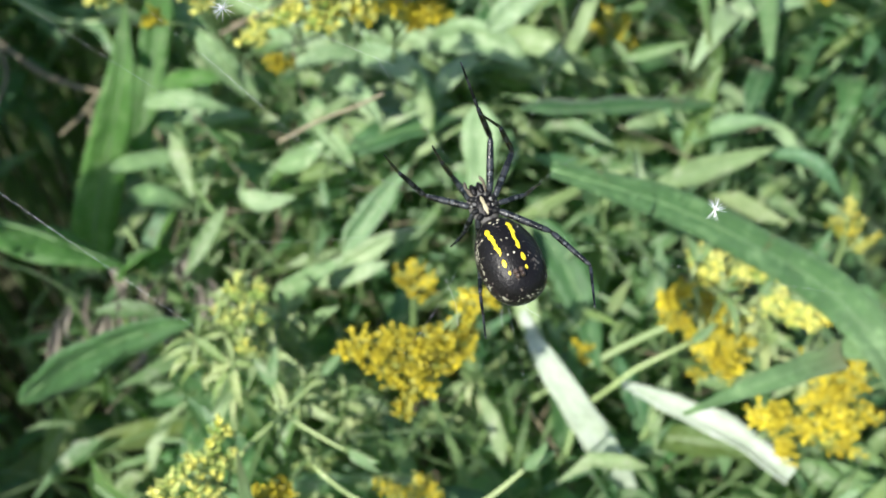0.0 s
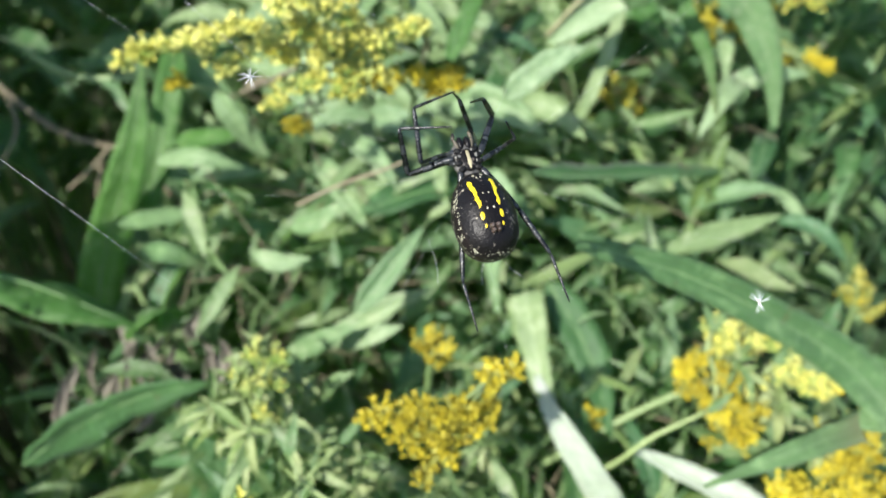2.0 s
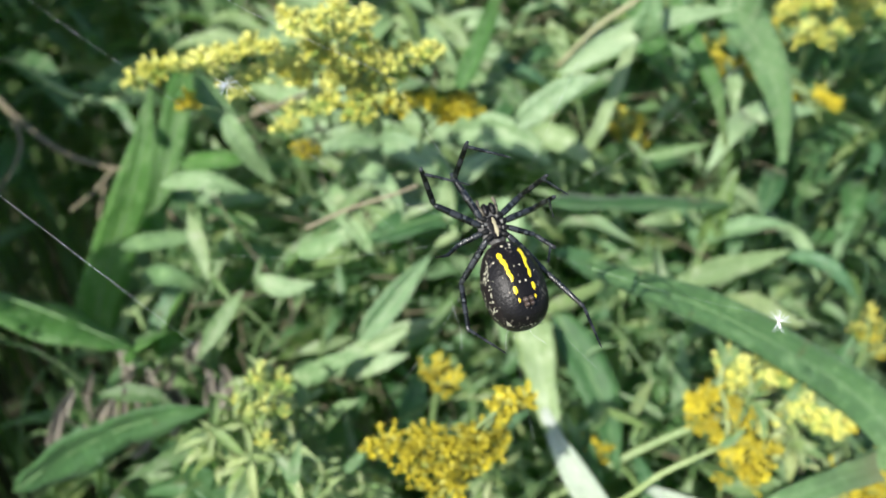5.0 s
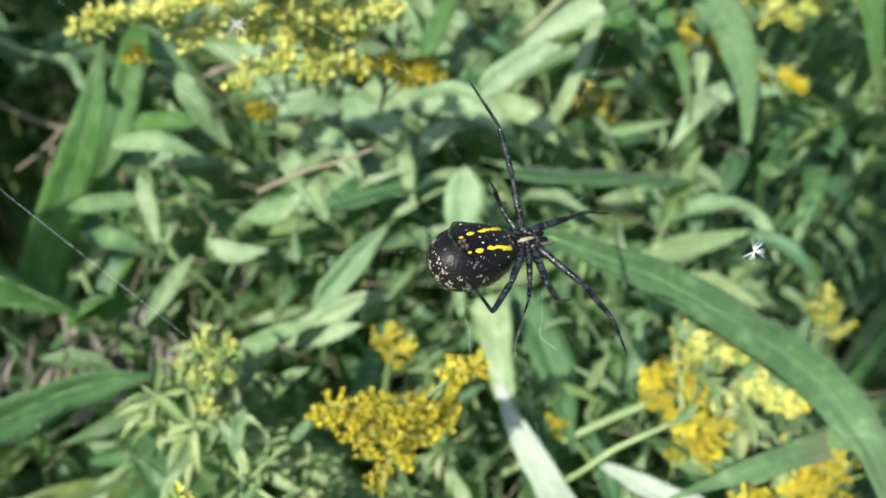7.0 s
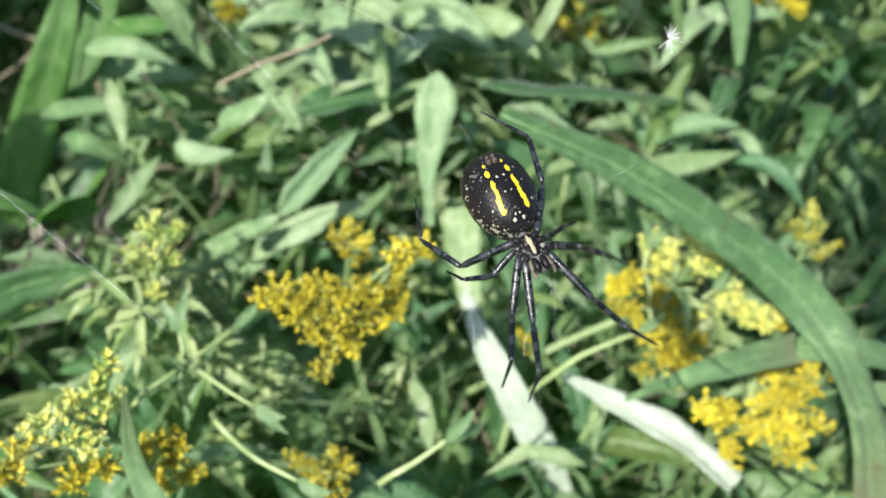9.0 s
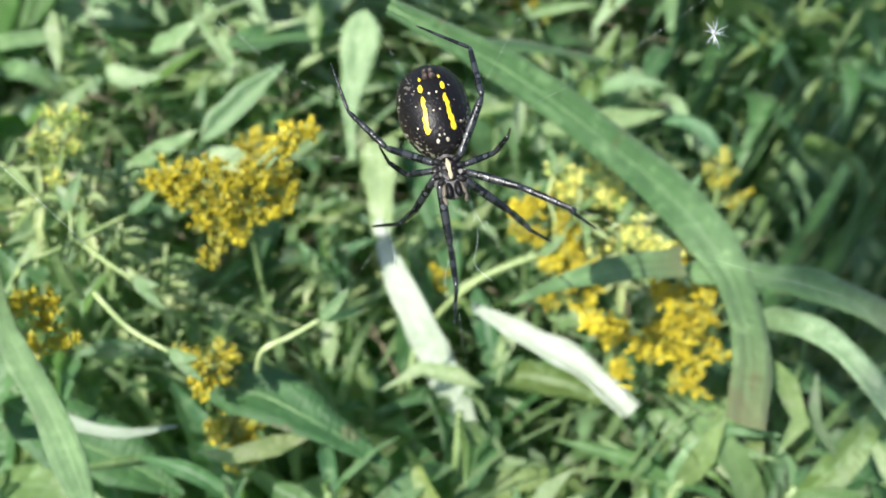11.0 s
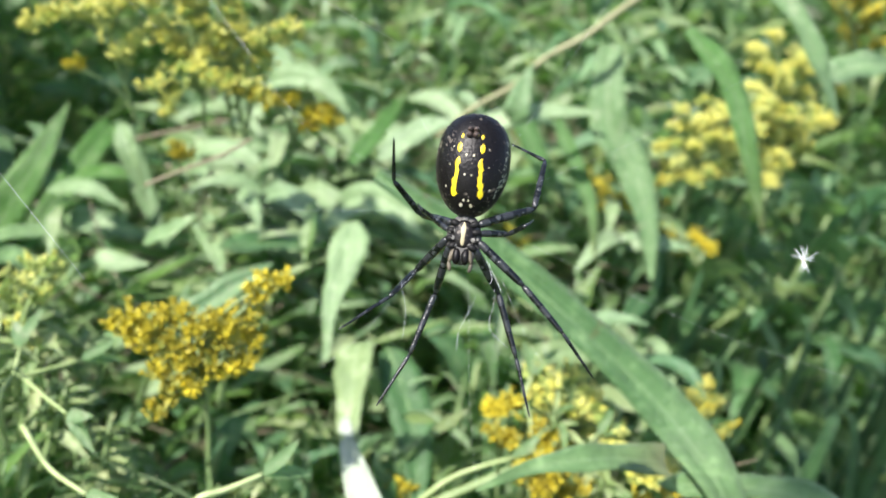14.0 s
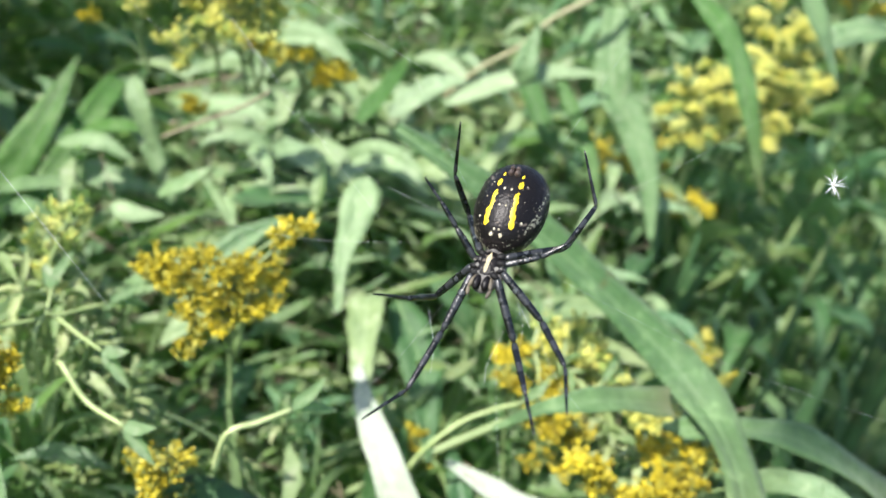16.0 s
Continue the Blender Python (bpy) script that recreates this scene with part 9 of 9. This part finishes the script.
    walk(leg_parts['b4'][2], [(0, pose(0.01286, -0.01625, 0.00269, 0.00, -23.66, -114.02)), (0.5, pose(0.01008, -0.01824, 0.00137, -4.08, -0.38, -94.99)), (1, pose(0.01166, -0.01517, -0.00608, -1.07, -47.50, -101.79)), (1.5, pose(0.01163, -0.01789, 0.00076, -12.22, -2.51, -77.70)), (2, pose(0.01142, -0.01785, -0.00174, -12.44, 8.39, -81.93)), (2.5, pose(0.01162, -0.01673, 0.00343, -9.38, -35.80, -93.86)), (3, pose(0.01261, -0.01725, 0.00000, -7.68, -33.13, -96.86)), (3.5, pose(0.01139, -0.01664, 0.00250, -9.42, -7.29, -91.94)), (4, pose(0.01091, -0.01797, 0.00252, -9.24, -3.23, -93.97)), (4.833, pose(0.01145, -0.01678, 0.00196, -7.72, -24.36, -100.22)), (5.667, pose(0.01199, -0.01558, 0.00140, -2.59, -45.11, -109.06)), (6.5, pose(0.01252, -0.01438, 0.00085, 13.13, -64.40, -127.99)), (7, pose(0.01415, -0.01524, 0.00659, 13.53, -42.95, -128.47)), (7.5, pose(0.01728, -0.01123, 0.00628, -59.46, -46.91, -35.85)), (8, pose(0.01523, -0.01470, 0.00574, -17.16, -36.05, -96.19)), (8.5, pose(0.01156, -0.01382, -0.00938, -16.84, -1.72, -97.14)), (9, pose(0.01460, -0.01115, -0.00766, -16.73, 0.10, -105.06)), (9.833, pose(0.01448, -0.01262, -0.00602, -17.15, -5.39, -95.98)), (10.667, pose(0.01437, -0.01409, -0.00439, -18.45, -10.74, -86.74)), (11.5, pose(0.01426, -0.01555, -0.00275, -20.66, -15.82, -77.17)), (12, pose(0.01401, -0.01507, -0.00538, -18.17, -33.97, -82.99)), (12.5, pose(0.01346, -0.00979, 0.00066, -55.29, -65.26, -37.00)), (12.667, pose(0.01429, -0.01058, 0.00220, -120.60, -73.72, 31.62)), (12.833, pose(0.01513, -0.01138, 0.00373, -164.50, -57.95, 78.89)), (13, pose(0.01596, -0.01217, 0.00527, -175.54, -36.19, 93.66)), (13.5, pose(0.01292, -0.00477, -0.00048, 33.36, -74.91, -111.72)), (14, pose(0.01269, -0.00465, 0.00120, 22.51, -59.71, -100.07)), (14.5, pose(0.01166, -0.00411, -0.00002, 10.96, -63.20, -86.94)), (15, pose(0.01386, -0.00666, 0.00754, -14.24, -72.30, -59.87)), (15.5, pose(0.01510, -0.01248, 0.00920, -14.25, -38.63, -59.86)), (16, pose(0.00864, -0.00796, 0.00801, 22.84, -66.13, -104.58))])
    walk(web_thing, [(0, pose(0.0254, 0.1020, 0.9329, 0.00, -0.00, 0.00)), (0.5, pose(0.0154, 0.1013, 0.9311, 0.00, -0.00, 0.00)), (1, pose(0.0225, 0.1190, 0.9458, 0.00, -0.00, 0.00)), (1.5, pose(0.0061, 0.1137, 0.9437, 0.00, -0.00, 0.00)), (2, pose(0.0094, 0.1188, 0.9502, 0.00, -0.00, 0.00)), (2.5, pose(0.0054, 0.1132, 0.9434, 0.00, -0.00, 0.00)), (3, pose(0.0129, 0.1145, 0.9446, 0.00, -0.00, 0.00)), (3.5, pose(0.0127, 0.1147, 0.9455, 0.00, -0.00, 0.00)), (4, pose(0.0065, 0.1145, 0.9418, 0.00, -0.00, 0.00)), (6.5, pose(0.0214, 0.1169, 0.9386, 0.00, -0.00, 0.00)), (7, pose(0.0247, 0.1123, 0.9327, 0.00, -0.00, 0.00)), (7.5, pose(0.0309, 0.1107, 0.9357, 0.00, -0.00, 0.00)), (8, pose(0.0311, 0.1068, 0.9295, 0.00, -0.00, 0.00)), (8.5, pose(0.0371, 0.0968, 0.9252, 0.00, -0.00, 0.00)), (9, pose(0.0476, 0.0866, 0.9183, 0.00, -0.00, 0.00)), (11.5, pose(0.0755, 0.0644, 0.8995, 0.00, -0.00, 0.00)), (12, pose(0.0739, 0.0635, 0.8855, 0.00, -0.00, 0.00)), (12.5, pose(0.0768, 0.0651, 0.9002, 0.00, -0.00, 0.00)), (13, pose(0.0861, 0.0625, 0.9004, 0.00, -0.00, 0.00)), (13.5, pose(0.0811, 0.0696, 0.9035, 0.00, -0.00, 0.00)), (14, pose(0.0844, 0.0682, 0.9051, 0.00, -0.00, 0.00)), (14.5, pose(0.0850, 0.0652, 0.9075, 0.00, -0.00, 0.00)), (15, pose(0.0863, 0.0614, 0.9002, 0.00, -0.00, 0.00)), (15.5, pose(0.0860, 0.0568, 0.8929, 0.00, -0.00, 0.00)), (16, pose(0.0865, 0.0538, 0.8924, 0.00, -0.00, 0.00))])
    walk(fluff_a, [(0, pose(0.0675, 0.1036, 0.9388, 40.0, 8.0, 0.0)), (1.5, pose(0.0661, 0.1024, 0.9387, 50.0, -6.6, 23.5)), (3.5, pose(0.0652, 0.1044, 0.9409, 36.5, 7.6, 25.9)), (4.1, pose(0.0643, 0.1023, 0.9358, 31.8, 6.2, 18.9)), (6.4, pose(0.0670, 0.1112, 0.9405, 41.2, -0.9, -19.3)), (7, pose(0.0690, 0.1114, 0.9405, 46.6, 6.3, -26.1)), (8, pose(0.0694, 0.1123, 0.9434, 49.9, 4.1, -29.9)), (8.5, pose(0.0662, 0.1104, 0.9462, 48.0, -2.5, -27.8)), (9, pose(0.0663, 0.1091, 0.9462, 44.1, -7.3, -23.2)), (9.2, pose(0.0665, 0.1088, 0.9472, 42.2, -8.0, -20.7)), (11.4, pose(0.1236, 0.0736, 0.9186, 30.8, 6.9, 15.9)), (12, pose(0.1325, 0.0677, 0.9002, 34.6, 0.2, 23.8)), (13.3, pose(0.1381, 0.0679, 0.9085, 46.7, -6.5, 29.8)), (14.5, pose(0.1384, 0.0682, 0.9146, 49.3, 7.1, 19.9)), (15, pose(0.1391, 0.0665, 0.9158, 46.5, 7.5, 12.4)), (16, pose(0.1366, 0.0619, 0.9164, 37.1, -3.8, -5.2))])
    walk(fluff_b, [(0, pose(-0.0280, 0.1263, 0.9600, 40.0, 8.0, 0.0)), (2.5, pose(-0.0358, 0.1286, 0.9640, 46.0, -3.6, 29.9)), (3.5, pose(-0.0414, 0.1304, 0.9669, 36.5, 7.6, 25.9)), (4.1, pose(-0.0463, 0.1284, 0.9629, 31.8, 6.2, 18.9)), (6.4, pose(-0.0351, 0.1333, 0.9587, 41.2, -0.9, -19.3)), (8, pose(-0.0254, 0.1327, 0.9571, 49.9, 4.1, -29.9)), (9, pose(-0.0215, 0.1120, 0.9464, 44.1, -7.3, -23.2)), (11.4, pose(0.0166, 0.0797, 0.9291, 30.8, 6.9, 15.9)), (14.5, pose(0.0213, 0.0666, 0.9393, 49.3, 7.1, 19.9)), (16, pose(0.0206, 0.0593, 0.9250, 37.1, -3.8, -5.2))])


motions()
